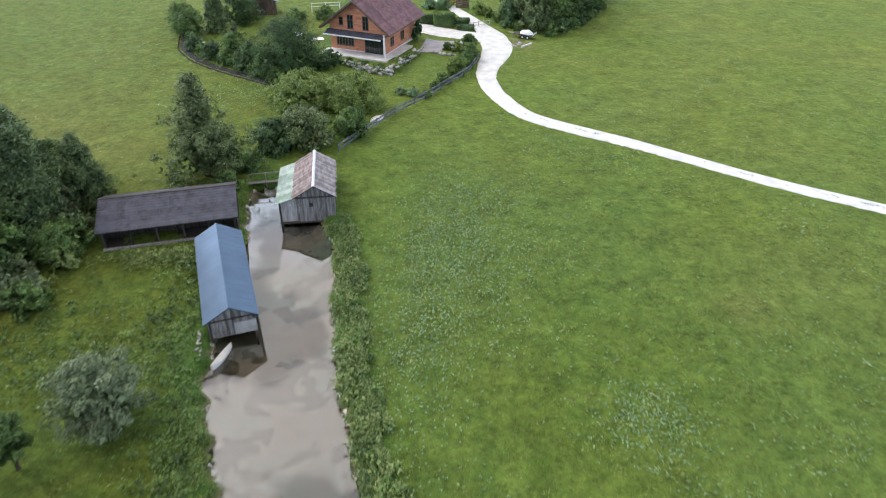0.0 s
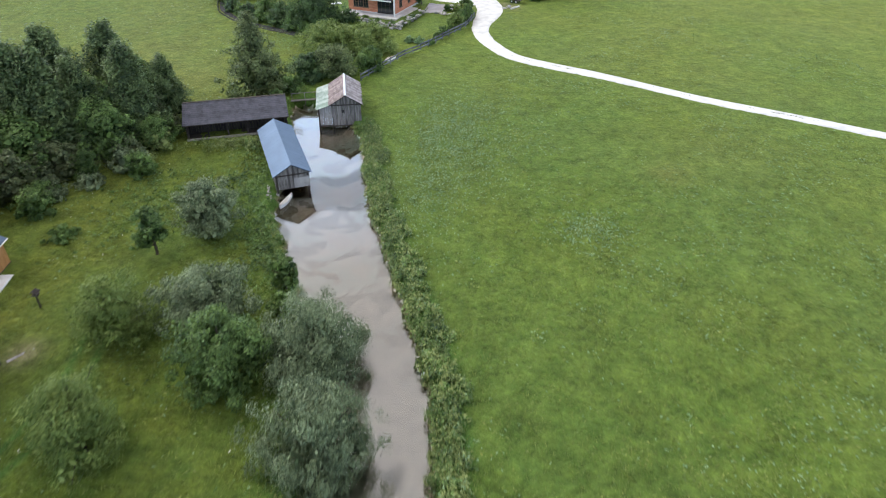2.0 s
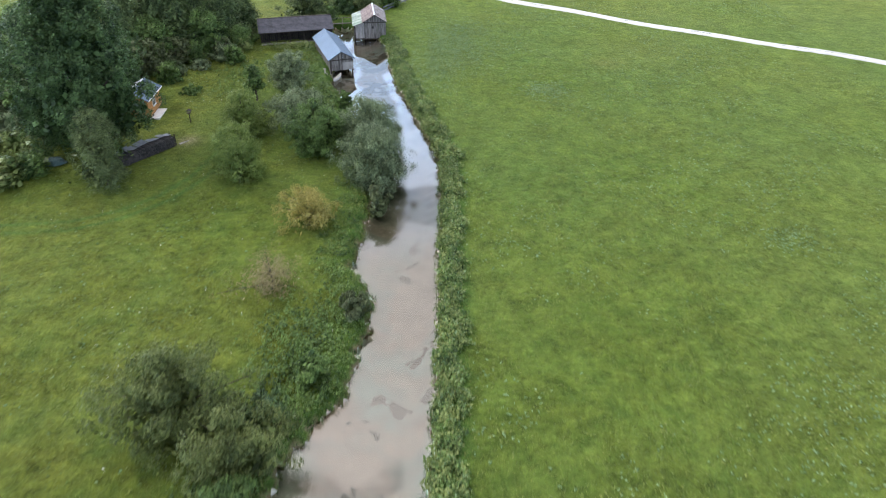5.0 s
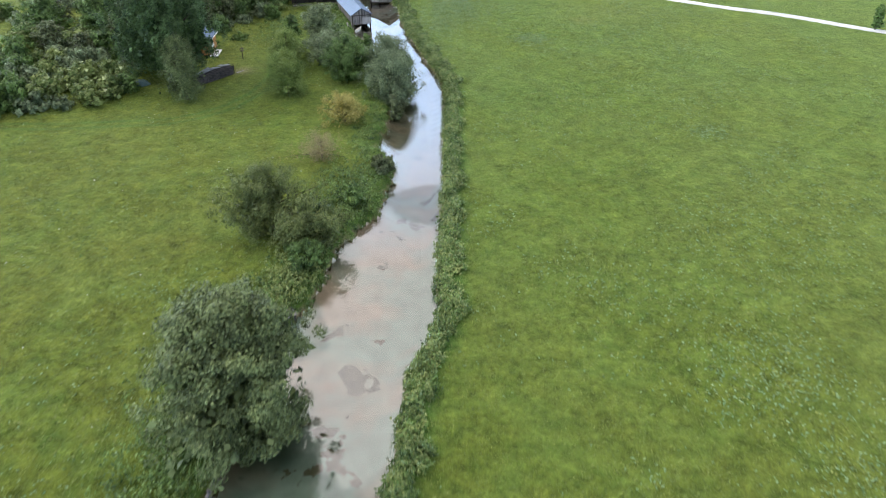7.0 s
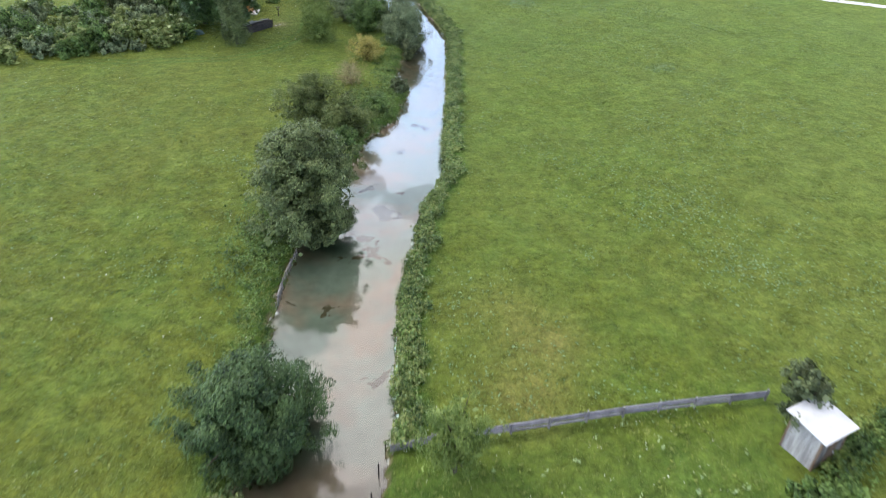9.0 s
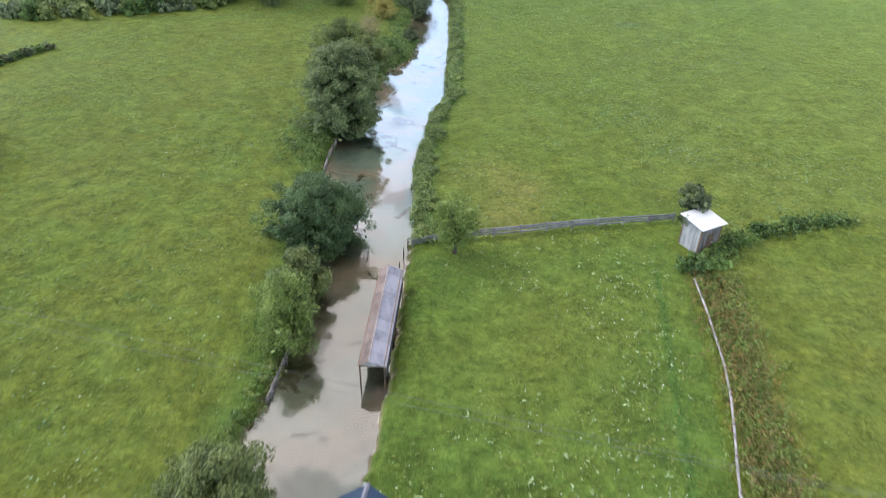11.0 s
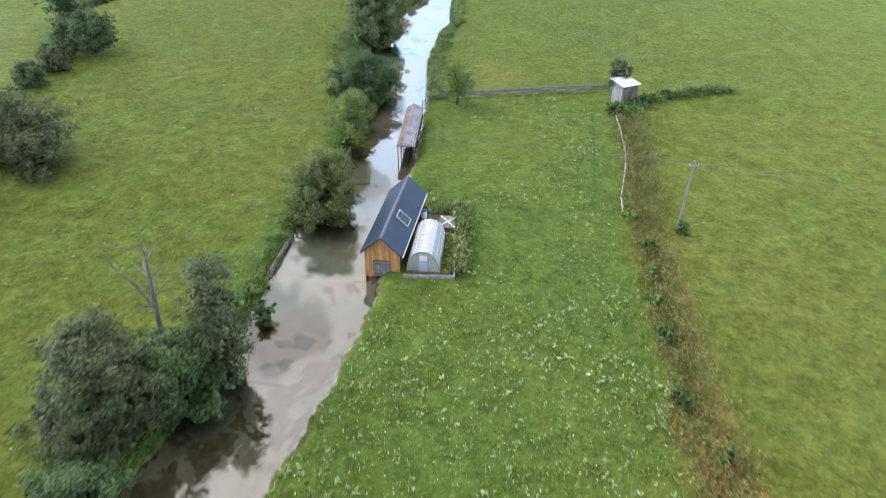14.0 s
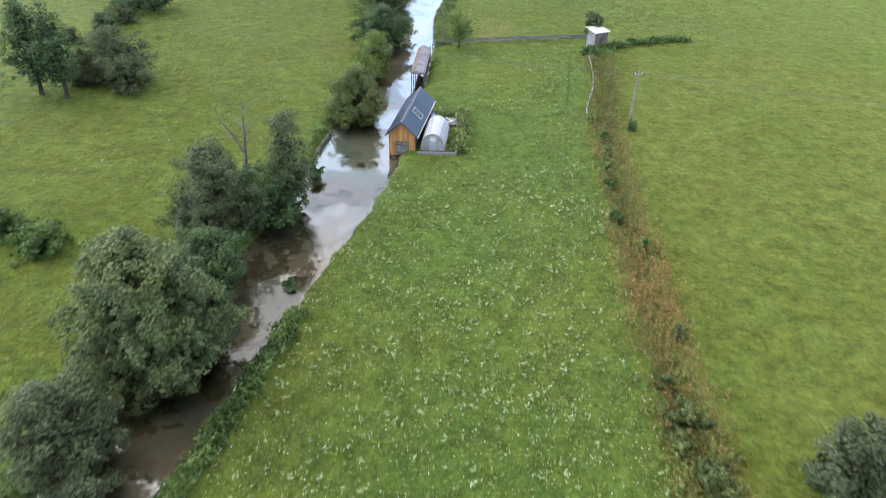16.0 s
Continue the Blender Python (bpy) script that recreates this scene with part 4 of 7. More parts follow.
def larch_boathouse():
    """New larch boathouse with a dark metal roof and a roof window."""
    W, L, E, R = 3.55, 10.75, 1.76, 3.4
    b = thing("boathouse", pose(-5.05, -108.6, 0, 0, 0, -8.2), "new larch-clad boathouse with a dark blue-grey metal roof", "boathouse")
    slope_sheet(b, 0, R, -W / 2, E, -L / 2, L / 2, 0.09, M["slate_metal"], 0.02, 0.5)
    right = slope_sheet(b, 0, R, W / 2, E, -L / 2, L / 2, 0.09, M["slate_metal"], 0.0)
    part("ridge_cap", prism([(-0.13, R - 0.05), (0, R + 0.04), (0.13, R - 0.05), (0, R)], "y", -L / 2 - 0.02, L / 2 + 0.02), M["tin"], b, "grey metal ridge strip")
    part("gutter", boxes((W / 2 - 0.02, W / 2 + 0.08, -L / 2, L / 2, E - 0.12, E - 0.03), bevel=0.02), M["pale_metal"], b, "pale metal gutter")
    hw, y0, y1 = W / 2 - 0.3, -L / 2 + 0.3, L / 2 - 0.3
    top = lambda a: R - 0.13 - abs(a) * (R - E) / (W / 2)
    board_wall(b, "y", y0, -hw, -0.72, -0.75, top, 0.16, M["larch"], seed=31)
    board_wall(b, "y", y0, 0.72, hw, -0.55, top, 0.16, M["larch"], seed=32)
    board_wall(b, "y", y0, -0.72, 0.72, 0.95, top, 0.16, M["larch"], seed=33)
    board_wall(b, "y", y1, -hw, hw, -0.6, top, 0.16, M["larch"], seed=34)
    board_wall(b, "x", -hw - 0.02, y0, y1, -0.95, E, 0.2, M["larch"], seed=35)
    board_wall(b, "x", hw, y0, y1, -0.5, E, 0.2, M["dark_wood"], seed=36)
    for s in (-1, 1):
        d = part("door", boxes((min(s * 0.02, s * 0.70), max(s * 0.02, s * 0.70), y0 + 0.0, y0 + 0.05, -0.62, 0.93), bevel=0.008), M["grey_wood"], b, "grey weathered plank door leaf")
        part("brace", boxes((min(s * 0.06, s * 0.66), max(s * 0.06, s * 0.66), y0 - 0.025, y0 + 0.0, 0.55, 0.68)), M["brown_wood"], d)
        part("brace", boxes((min(s * 0.06, s * 0.66), max(s * 0.06, s * 0.66), y0 - 0.025, y0 + 0.0, -0.45, -0.32)), M["brown_wood"], d)
    part("door_frame", boxes((-0.76, -0.70, y0 - 0.03, y0 + 0.06, -0.7, 1.0), (0.70, 0.76, y0 - 0.03, y0 + 0.06, -0.7, 1.0), (-0.76, 0.76, y0 - 0.03, y0 + 0.06, 0.93, 1.02)), M["brown_wood"], b)
    for x in (-hw + 0.1, hw - 0.1):
        for y in np.linspace(y0 + 0.1, y1 - 0.1, 4):
            part("pile", boxes((x - 0.09, x + 0.09, y - 0.09, y + 0.09, -1.7, -0.4)), M["dark_wood"], b)
    # roof window on the eastern slope: frame, pane and bars follow the fall
    k = (E - R) / (W / 2)
    def on(x, h):
        return (x - h * k / math.hypot(1, k), R + k * x + h / math.hypot(1, k))
    a, c, yb, yt = 0.38, 1.38, -1.4, -0.2
    rw = part("roof_window", prism([on(a, 0.0), on(c, 0.0), on(c, 0.07), on(a, 0.07)], "y", yb, yb + 0.045), M["pale_metal"], b, "pale-framed roof window")
    part("frame_bar", prism([on(a, 0.0), on(c, 0.0), on(c, 0.07), on(a, 0.07)], "y", yt - 0.045, yt), M["pale_metal"], rw)
    for p in (a, c - 0.045):
        part("frame_bar", prism([on(p, 0.0), on(p + 0.045, 0.0), on(p + 0.045, 0.07), on(p, 0.07)], "y", yb + 0.045, yt - 0.045), M["pale_metal"], rw)
    for p in (a + 0.32, a + 0.62):
        part("glazing_bar", prism([on(p, 0.035), on(p + 0.03, 0.035), on(p + 0.03, 0.055), on(p, 0.055)], "y", yb + 0.045, yt - 0.045), M["blue_metal"], rw)
    part("pane", prism([on(a + 0.045, 0.01), on(c - 0.045, 0.01), on(c - 0.045, 0.035), on(a + 0.045, 0.035)], "y", yb + 0.045, yt - 0.045), M["glass"], rw, "dark glass")
    return b


larch_boathouse()


def boat_shelter():
    """Low open boat shelter with a corrugated roof on posts."""
    s = thing("boat_shelter", pose(-5.28, -87.1, 0, 0, 0, -2.3), "low open boat shelter with a rusty corrugated roof on posts", "boat shelter")
    L, R, E = 11.0, 1.66, 1.2
    for side in (-1, 1):
        n = 10
        for i in range(n):
            y0 = -L / 2 + i * L / n
            bm = bmesh.new()
            cols = 11
            grid = []
            for r_ in range(2):
                row = []
                for c_ in range(cols):
                    y = y0 + c_ * (L / n + 0.03) / (cols - 1)
                    wave = 0.02 if c_ % 2 else 0.0
                    t = r_ * (0.78 if side < 0 else 1.18)
                    row.append(bm.verts.new((side * t, y, R - (R - E) * r_ + wave + 0.004 * (i % 2))))
                grid.append(row)
            for c_ in range(cols - 1):
                bm.faces.new((grid[0][c_], grid[0][c_ + 1], grid[1][c_ + 1], grid[1][c_]))
            ext = bmesh.ops.extrude_face_region(bm, geom=bm.faces[:])
            bmesh.ops.translate(bm, verts=[v for v in ext["geom"] if isinstance(v, bmesh.types.BMVert)], vec=(0, 0, -0.015))
            bmesh.ops.recalc_face_normals(bm, faces=bm.faces)
            part("roof_sheet", bm, M["corrugated"] if side < 0 else M["lilac_tin"], s)
    part("ridge_cap", prism([(-0.06, R + 0.01), (0, R + 0.06), (0.06, R + 0.01), (0, R + 0.03)], "y", -L / 2, L / 2), M["pale_rust"], s, "pale rusty ridge strip")
    for y in np.linspace(-L / 2 + 0.15, L / 2 - 0.15, 5):
        for x in (-0.66, 1.0):
            bm = bmesh.new()
            beam(bm, (x, y, -1.5), (x, y, E + 0.05), 0.055, 0.05, 7)
            part("post", bm, M["brown_wood"], s)
        part("tie_beam", boxes((-0.7, 1.05, y - 0.05, y + 0.05, E - 0.1, E)), M["brown_wood"], s)
    for x in (-0.66, 1.0):
        part("plate", boxes((x - 0.05, x + 0.05, -L / 2, L / 2, E, E + 0.09)), M["brown_wood"], s)
    board_wall(s, "y", -L / 2 + 0.04, -0.72, 1.08, E, lambda a: R - 0.05 - abs(a) * (R - E) / (0.78 if a < 0 else 1.18), 0.17, M["pale_wood"], thick=0.03, seed=61)
    for z in (-0.3, 0.05, 0.4):
        part("side_board", boxes((1.04, 1.08, -L / 2 + 0.1, L / 2 - 0.1, z, z + 0.3)), M["dark_wood"], s)
    return s


boat_shelter()


def white_roof_hut():
    h = thing("hut", pose(21.6, -75.5, 0, 0, 0, 28) @ Matrix.Diagonal((1.0, 0.95, 0.98, 1)), "small grey wooden hut with a white sheet roof", "hut")
    part("roof", prism([(-1.45, 2.72), (1.45, 3.0), (1.45, 3.07), (-1.45, 2.79)], "x", -1.45, 1.45), M["white_roof"], h, "white sheet roof")
    for s, seed in ((-1, 41), (1, 42)):
        board_wall(h, "y", s * 1.12 - 0.025, -1.15, 1.15, 0.0, 2.76 + s * 0.1, 0.2, M["grey_wood"], seed=seed)
        board_wall(h, "x", s * 1.12 - 0.025, -1.1, 1.1, 0.0, lambda a: 2.82 + a * 0.09, 0.2, M["pale_wood"], seed=seed + 5)
    d = part("door", boxes((-0.4, 0.4, -1.19, -1.15, 0.05, 1.95), bevel=0.01), M["brown_wood"], h, "brown plank door")
    part("handle", boxes((0.28, 0.32, -1.24, -1.19, 0.95, 1.1)), M["pale_metal"], d)
    for x in (-1.1, 1.1):
        for y in (-1.1, 1.1):
            part("corner_post", boxes((x - 0.07, x + 0.07, y - 0.07, y + 0.07, -0.1, 2.72)), M["brown_wood"], h)
    return h


white_roof_hut()


def cabin():
    c = thing("cabin", pose(-37.5, 20.7, 0.1, 0, 0, 3), "orange timber cabin with a pale blue metal roof", "cabin")
    W, L, E, R = 3.9, 5.3, 2.15, 3.2
    slope_sheet(c, 0, R, -W / 2, E, -L / 2, L / 2, 0.08, M["pale_metal"], 0.025, 0.5)
    slope_sheet(c, 0, R, W / 2, E, -L / 2, L / 2, 0.08, M["blue_metal"], 0.025, 0.5)
    part("gutter", boxes((W / 2, W / 2 + 0.09, -L / 2, L / 2, E - 0.1, E - 0.01), bevel=0.02), M["white_paint"], c, "white gutter")
    hw, y0, y1 = W / 2 - 0.35, -L / 2 + 0.5, L / 2 - 0.3
    top = lambda a: R - 0.12 - abs(a) * (R - E) / (W / 2)
    board_wall(c, "y", y0, -hw, hw, 0.0, top, 0.2, M["larch"], seed=51)
    board_wall(c, "y", y1, -hw, hw, 0.0, top, 0.2, M["larch"], seed=52)
    board_wall(c, "x", hw - 0.03, y0, y1, 0.0, E + 0.05, 0.2, M["larch"], seed=53)
    board_wall(c, "x", -hw - 0.02, y0, y1, 0.0, E + 0.05, 0.2, M["larch"], seed=54)
    window(c, "x", hw + 0.02, -0.6, 0.8, 1.0, 0.9, M["white_paint"], 2, 1)
    part("plinth", boxes((-hw - 0.05, hw + 0.05, y0 - 0.05, y1 + 0.1, -0.25, 0.0)), M["dark_wood"], c)
    part("ridge_cap", prism([(-0.12, R - 0.04), (0, R + 0.05), (0.12, R - 0.04), (0, R)], "y", -L / 2, L / 2), M["pale_metal"], c)
    part("terrace", boxes((hw + 0.1, hw + 1.2, y0 - 0.5, y0 + 2.6, -0.2, 0.06), bevel=0.02), M["white_paint"], c, "white terrace slab")
    return c


cabin()


def house():
    h = thing("house", pose(-11.57, 105.85, 0.2, 0, 0, -21.5), "two-storey orange timber house with a dark red tiled roof", "house")
    W, L, E, R = 11.8, 13.0, 3.4, 7.75
    hw, y0, y1 = W / 2 - 1.25, -L / 2 + 1.2, L / 2 - 0.8
    for s in (-1, 1):
        part("roof_deck", prism([(0, R - 0.04), (s * W / 2, E - 0.04), (s * W / 2, E - 0.22), (0, R - 0.26)], "y", -L / 2, L / 2), M["brown_wood"], h)
        courses(h, 0, R, s * W / 2, E, -L / 2, L / 2, 18, 0.42, M["tiles"], "tile_course", random.Random(60 + s))
        part("barge_board", prism([(0, R + 0.02), (s * W / 2, E + 0.02), (s * W / 2, E - 0.24), (0, R - 0.28)], "y", -L / 2 - 0.05, -L / 2), M["brown_wood"], h)
        part("gutter", boxes((s * W / 2 - 0.05, s * W / 2 + 0.09, -L / 2, L / 2, E - 0.16, E - 0.05), bevel=0.03), M["brown_wood"], h)
        for y in (-L / 2 + 0.1, y0 - 0.5):
            part("rafter", prism([(s * 0.2, R - 0.4), (s * (W / 2 - 0.2), E - 0.14), (s * (W / 2 - 0.2), E - 0.28), (s * 0.2, R - 0.56)], "y", y, y + 0.12), M["brown_wood"], h)
    part("ridge_tiles", prism([(-0.18, R - 0.04), (0, R + 0.13), (0.18, R - 0.04)], "y", -L / 2, L / 2), M["tiles"], h)
    gable = [(-hw, 0), (hw, 0), (hw, E + 0.55), (0, R - 0.28), (-hw, E + 0.55)]
    part("wall", prism(gable, "y", y0, y0 + 0.3), M["render"], h)
    part("wall", prism(gable, "y", y1 - 0.3, y1), M["render"], h)
    for s in (-1, 1):
        x0, x1 = sorted((s * hw, s * (hw - 0.3)))
        part("wall", boxes((x0, x1, y0 + 0.3, y1 - 0.3, 0, E + 0.55)), M["render"], h)
    part("plinth", boxes((-hw - 0.05, hw + 0.05, y0 - 0.05, y1 + 0.05, -0.6, 0.12)), M["white_paint"], h, "white plaster plinth")
    # horizontal log joints on the facade
    for z in np.arange(0.55, 4.2, 0.45):
        part("log_joint", boxes((-hw, hw, y0 - 0.03, y0, z, z + 0.05)), M["larch"], h)
    # awning roof across the front and its posts
    part("awning", prism([(y0 - 1.5, 2.62), (y0 + 0.02, 3.02), (y0 + 0.02, 2.9), (y0 - 1.5, 2.52)], "x", -hw - 0.35, hw - 0.1), M["shingle"], h, "dark shingled awning")
    part("fascia", boxes((-hw - 0.4, hw - 0.05, y0 - 1.58, y0 - 1.5, 2.46, 2.66)), M["white_paint"], h, "pale fascia board")
    for x in (hw + 0.35,):
        part("porch_post", boxes((x - 0.12, x + 0.12, y0 - 1.3, y0 - 1.06, 0.0, 2.75 if x < hw else E - 0.1), bevel=0.02), M["white_paint"], h, "white porch post")
    part("porch_beam", boxes((hw + 0.65, hw + 0.85, y0 - 1.3, y1, E - 0.32, E - 0.1)), M["brown_wood"], h)
    # openings
    for a, z, w, hh, n in ((-3.0, 3.75, 0.7, 1.15, 1), (-1.6, 3.35, 1.0, 2.0, 2), (0.95, 3.35, 1.0, 2.0, 2), (-3.6, 0.75, 0.95, 1.35, 2), (-2.6, 0.75, 0.95, 1.35, 2), (-1.6, 0.75, 0.95, 1.35, 2)):
        window(h, "y", y0 - 0.02, a, z, w, hh, M["brown_wood"], n)
    window(h, "y", y0 - 0.02, 1.2, 0.12, 3.2, 2.15, M["dark_wood"], 4)
    for y in (y0 + 1.6, y0 + 5.2):
        window(h, "x", hw + 0.02, y, 0.9, 1.1, 1.3, M["brown_wood"], 2, 1)
    part("terrace", boxes((-hw - 0.6, hw + 1.3, y0 - 2.7, y0 - 0.05, -0.5, 0.02), (hw + 0.05, hw + 1.7, y0 - 0.05, y0 + 6.0, -0.5, 0.02)), M["paving"], h, "pale paved terrace")
    return h


house()


# ---- trees and shrubs ----
def crown_mesh(name, material, H, R, base, leaf, slim, dens, seed, lumpy=0.45, lean=(0, 0), droop=0.0, taper=0.0):
    """Leaves gathered in clumps through a lumpy crown that swells low down. base: height of its lowest leaves; taper: how far it narrows to a point; returns the mesh and the clumps."""
    rng = np.random.default_rng(seed)
    tall = H - base
    area = 4 * math.pi * (R * R + R * tall) / 3
    k = max(22, int(area / 0.75))
    u = rng.uniform(0, 1, k) ** 0.9
    ang = rng.uniform(0, 2 * math.pi, k)
    dome = np.where(u > 0.34, np.sqrt(np.clip(1 - ((u - 0.34) / 0.66) ** 2, 0, 1)), 1 - 0.42 * ((0.34 - u) / 0.34) ** 2)
    point = min(taper * 1.7, 1.0)
    wide = (1 - point) * dome + point * 1.12 * (1 - u) ** 0.72
    ph = rng.uniform(0, 6.28, 6)
    lump = 1 + lumpy * (0.46 * np.sin(2 * ang + ph[0]) * np.sin(4 * u + ph[1]) + 0.36 * np.sin(5 * ang + ph[2] + 7 * u) + 0.34 * rng.uniform(-1, 1, k))
    stray = rng.random(k) < 0.16
    out = R * wide * lump * np.where(stray, rng.uniform(0.95, 1.13, k), rng.uniform(0.30, 1.0, k) ** 0.5 * 0.92)
    c = np.stack([out * np.cos(ang) + lean[0] * u, out * np.sin(ang) + lean[1] * u, base + tall * u * (0.94 + 0.10 * (lump - 1))], 1)
    own = rng.uniform(0.5, 1.3, k) * np.where(stray, 0.75, 1.0) * min(max(0.23 * R, 0.16), 0.70)
    n = int(area * dens * 1.6)
    heavy = rng.uniform(0.25, 1.0, k) * own ** 2
    pick = rng.choice(k, n, p=heavy / heavy.sum())
    off = unit(rng.normal(size=(n, 3))) * (rng.uniform(0.12, 1.0, n) ** 0.45)[:, None] * own[pick][:, None]
    off[:, 2] *= 0.8
    if droop:
        off[:, 2] -= droop * rng.uniform(0, 1, n) ** 1.5
    at = c[pick] + off
    at[:, 2] = np.maximum(at[:, 2], 0.03 + rng.uniform(0, 0.25, n))
    mid = np.array([lean[0] * 0.4, lean[1] * 0.4, base + tall * 0.3])
    normal = unit(0.75 * unit(off) + 0.55 * unit(at - mid) + np.array([0, 0, 0.3]) + 0.5 * rng.normal(size=(n, 3)))
    outer = leaf_quads(at, normal, leaf * 0.75, slim, rng)
    # the shaded mass of leaves inside the crown
    j = int(n * 0.10)
    pick = rng.integers(0, k, j)
    at = c[pick] * 1.0
    core = np.array([lean[0] * 0.4, lean[1] * 0.4, 0.0])
    at[:, :2] = core[:2] + (at[:, :2] - core[:2]) * rng.uniform(0.25, 0.85, (j, 1))
    at[:, 2] = base + (at[:, 2] - base) * rng.uniform(0.45, 0.92, j)
    at += rng.normal(0, 0.12 * min(R, 2.5), (j, 3))
    at[:, 2] = np.maximum(at[:, 2], 0.1)
    inner = leaf_quads(at, unit(rng.normal(size=(j, 3))), leaf * 2.1, min(0.75, slim * 1.4), rng)
    return array_mesh(name, np.concatenate([outer, inner]).reshape(-1, 3), 4, material), c


def tree(x, y, H, R, leaves, label, category="tree", name="tree", base=None, leaf=0.24, slim=0.55, dens=95, seed=1, trunk=None, group="", lean=(0, 0), lumpy=0.45, droop=0.0, taper=0.0, bark="bark", sink=0.1, sx=1.0, sy=1.0, z=None):
    """A tapered trunk with limbs that reach the clumps of the crown."""
    gz = ground_at(x, y) if z is None else z
    t = thing(name, pose(x, y, max(gz, WATER - 0.2)) @ Matrix.Diagonal((sx, sy, 1, 1)), label, category, group)
    base = H * 0.1 if base is None else base
    if y > 55 or x < -40 or x > 40:
        dens, leaf = dens * 0.5, leaf * 1.35
    me, clumps = crown_mesh("crown", M[leaves], H, R, base, leaf, slim, dens, seed, lumpy, lean, droop, taper)
    tagged(new("crown", me)).parent = t
    rng = random.Random(seed)
    r = trunk or 0.022 * H + 0.03
    bm = bmesh.new()
    pts = [(0, 0, -sink), (0.02 * R, 0.02 * R, H * 0.12), (lean[0] * 0.35 + rng.uniform(-0.1, 0.1), lean[1] * 0.35, H * 0.4), (lean[0] * 0.8, lean[1] * 0.8, H * 0.78)]
    tube(bm, pts, [r * 1.25, r, r * 0.65, r * 0.15])
    part("trunk", bm, M[bark], t)
    chosen = sorted(range(len(clumps)), key=lambda i: rng.random())[: min(9, len(clumps))]
    for i in chosen:
        c = clumps[i]
        f = min(max(0.15, c[2] / H * 0.55), 0.7)
        s = (lean[0] * f, lean[1] * f, H * f)
        m = ((s[0] * 0.4 + c[0] * 0.6), (s[1] * 0.4 + c[1] * 0.6), s[2] * 0.45 + c[2] * 0.55 + 0.15)
        bm = bmesh.new()
        tube(bm, [s, m, tuple(c)], [r * 0.42, r * 0.25, r * 0.07], 5)
        part("limb", bm, M[bark], t)
    return t


def conifer_mesh(H, R, seed, n=8500):
    """Whorls of drooping sprays round a straight stem."""
    rng = np.random.default_rng(seed)
    u = rng.uniform(0.04, 1.0, n) ** 0.8
    whorl = np.round(u * 22) / 22 + rng.normal(0, 0.010, n)
    whorl = np.clip(whorl, 0.02, 0.995)
    ang = rng.uniform(0, 2 * math.pi, n)
    reach = R * (1 - whorl) ** 0.5 * (0.8 + 0.2 * np.sin(whorl * 61)) * (0.85 + 0.15 * np.sin(3 * ang + seed))
    arm = np.round(ang / (2 * math.pi) * 9) / 9 * 2 * math.pi + whorl * 40 + rng.normal(0, 0.16, n)
    f = rng.uniform(0.1, 1, n) ** 0.6
    rr = reach * f
    at = np.stack([rr * np.cos(arm), rr * np.sin(arm), whorl * H - 0.35 * rr + rng.normal(0, 0.25, n) + 0.3], 1)
    nrm = unit(np.stack([0.5 * np.cos(arm), 0.5 * np.sin(arm), np.full(n, 0.9)], 1) + 0.45 * rng.normal(size=(n, 3)))
    return array_mesh("crown", leaf_quads(at, nrm, 0.5, 0.45, rng).reshape(-1, 3), 4, M["lf_conifer"])


def conifer(x, y, H, R, seed, label="dark green spruce at the edge of the wood", group="spruces in the wood"):
    t = thing("spruce", pose(x, y, ground_at(x, y)), label, "tree", group)
    new("crown", conifer_mesh(H, R, seed)).parent = t
    bm = bmesh.new()
    beam(bm, (0, 0, -0.2), (0, 0, H * 0.96), 0.02 * H, 0.02, 7)
    part("trunk", bm, M["bark"], t)
    return t


def placed(proto, x, y, s, turn, sz=1.0):
    return copy_thing(proto, pose(x, y, ground_at(x, y), 0, 0, turn) @ Matrix.Diagonal((s, s, s * sz, 1)))


# by the water, upstream to downstream
tree(-24.4, 60.8, 10.8, 3.9, "lf_grey", "slender grey-green tree behind the long shed", seed=101, lumpy=0.7, taper=0.5, dens=78, base=0.5)
tree(-24.4, 24.6, 4.6, 1.5, "lf_mid", "small dark fruit tree with a bare trunk", seed=102, base=1.3, lumpy=0.6)
tree(-20.6, 28.0, 5.1, 2.6, "lf_willow", "grey-green fruit tree in the orchard", seed=103, base=0.8, lumpy=0.6)
tree(-17.5, 15.8, 4.6, 3.1, "lf_willow", "spreading grey-green fruit tree in the orchard", seed=104, base=0.3, lumpy=0.6)
tree(-14.3, 9.6, 6.0, 2.9, "lf_mid", "round green tree near the stream", seed=105, base=0.3)
tree(-9.0, 11.1, 6.8, 3.7, "lf_willow", "large grey-green willow hanging over the stream", seed=106, leaf=0.27, slim=0.32, dens=110, droop=0.9, base=0.3, lean=(0.3, 0.0), lumpy=0.55)
tree(-7.3, 3.4, 7.2, 3.2, "lf_willow", "grey-green willow drooping into the stream", seed=107, slim=0.35, base=0.1, droop=0.9, dens=110)
tree(-6.8, -1.3, 3.1, 1.35, "lf_olive", "small olive willow shrub at the water's edge", "shrub", "willow_shrub", seed=147, slim=0.35, base=0.0)
tree(-12.6, 20.0, 3.2, 1.15, "lf_mid", "narrow green shrub on the stream bank", "shrub", "shrub", seed=148, base=0.0)
tree(-12.2, 16.6, 2.2, 1.0, "lf_mid", "low green shrub on the stream bank", "shrub", "shrub", seed=149, base=0.0)
tree(-22.9, 13.7, 5.8, 2.7, "lf_light", "slim light fruit tree in the orchard", seed=108, base=0.4, lumpy=0.65, dens=95, droop=0.4, taper=0.2, slim=0.35)
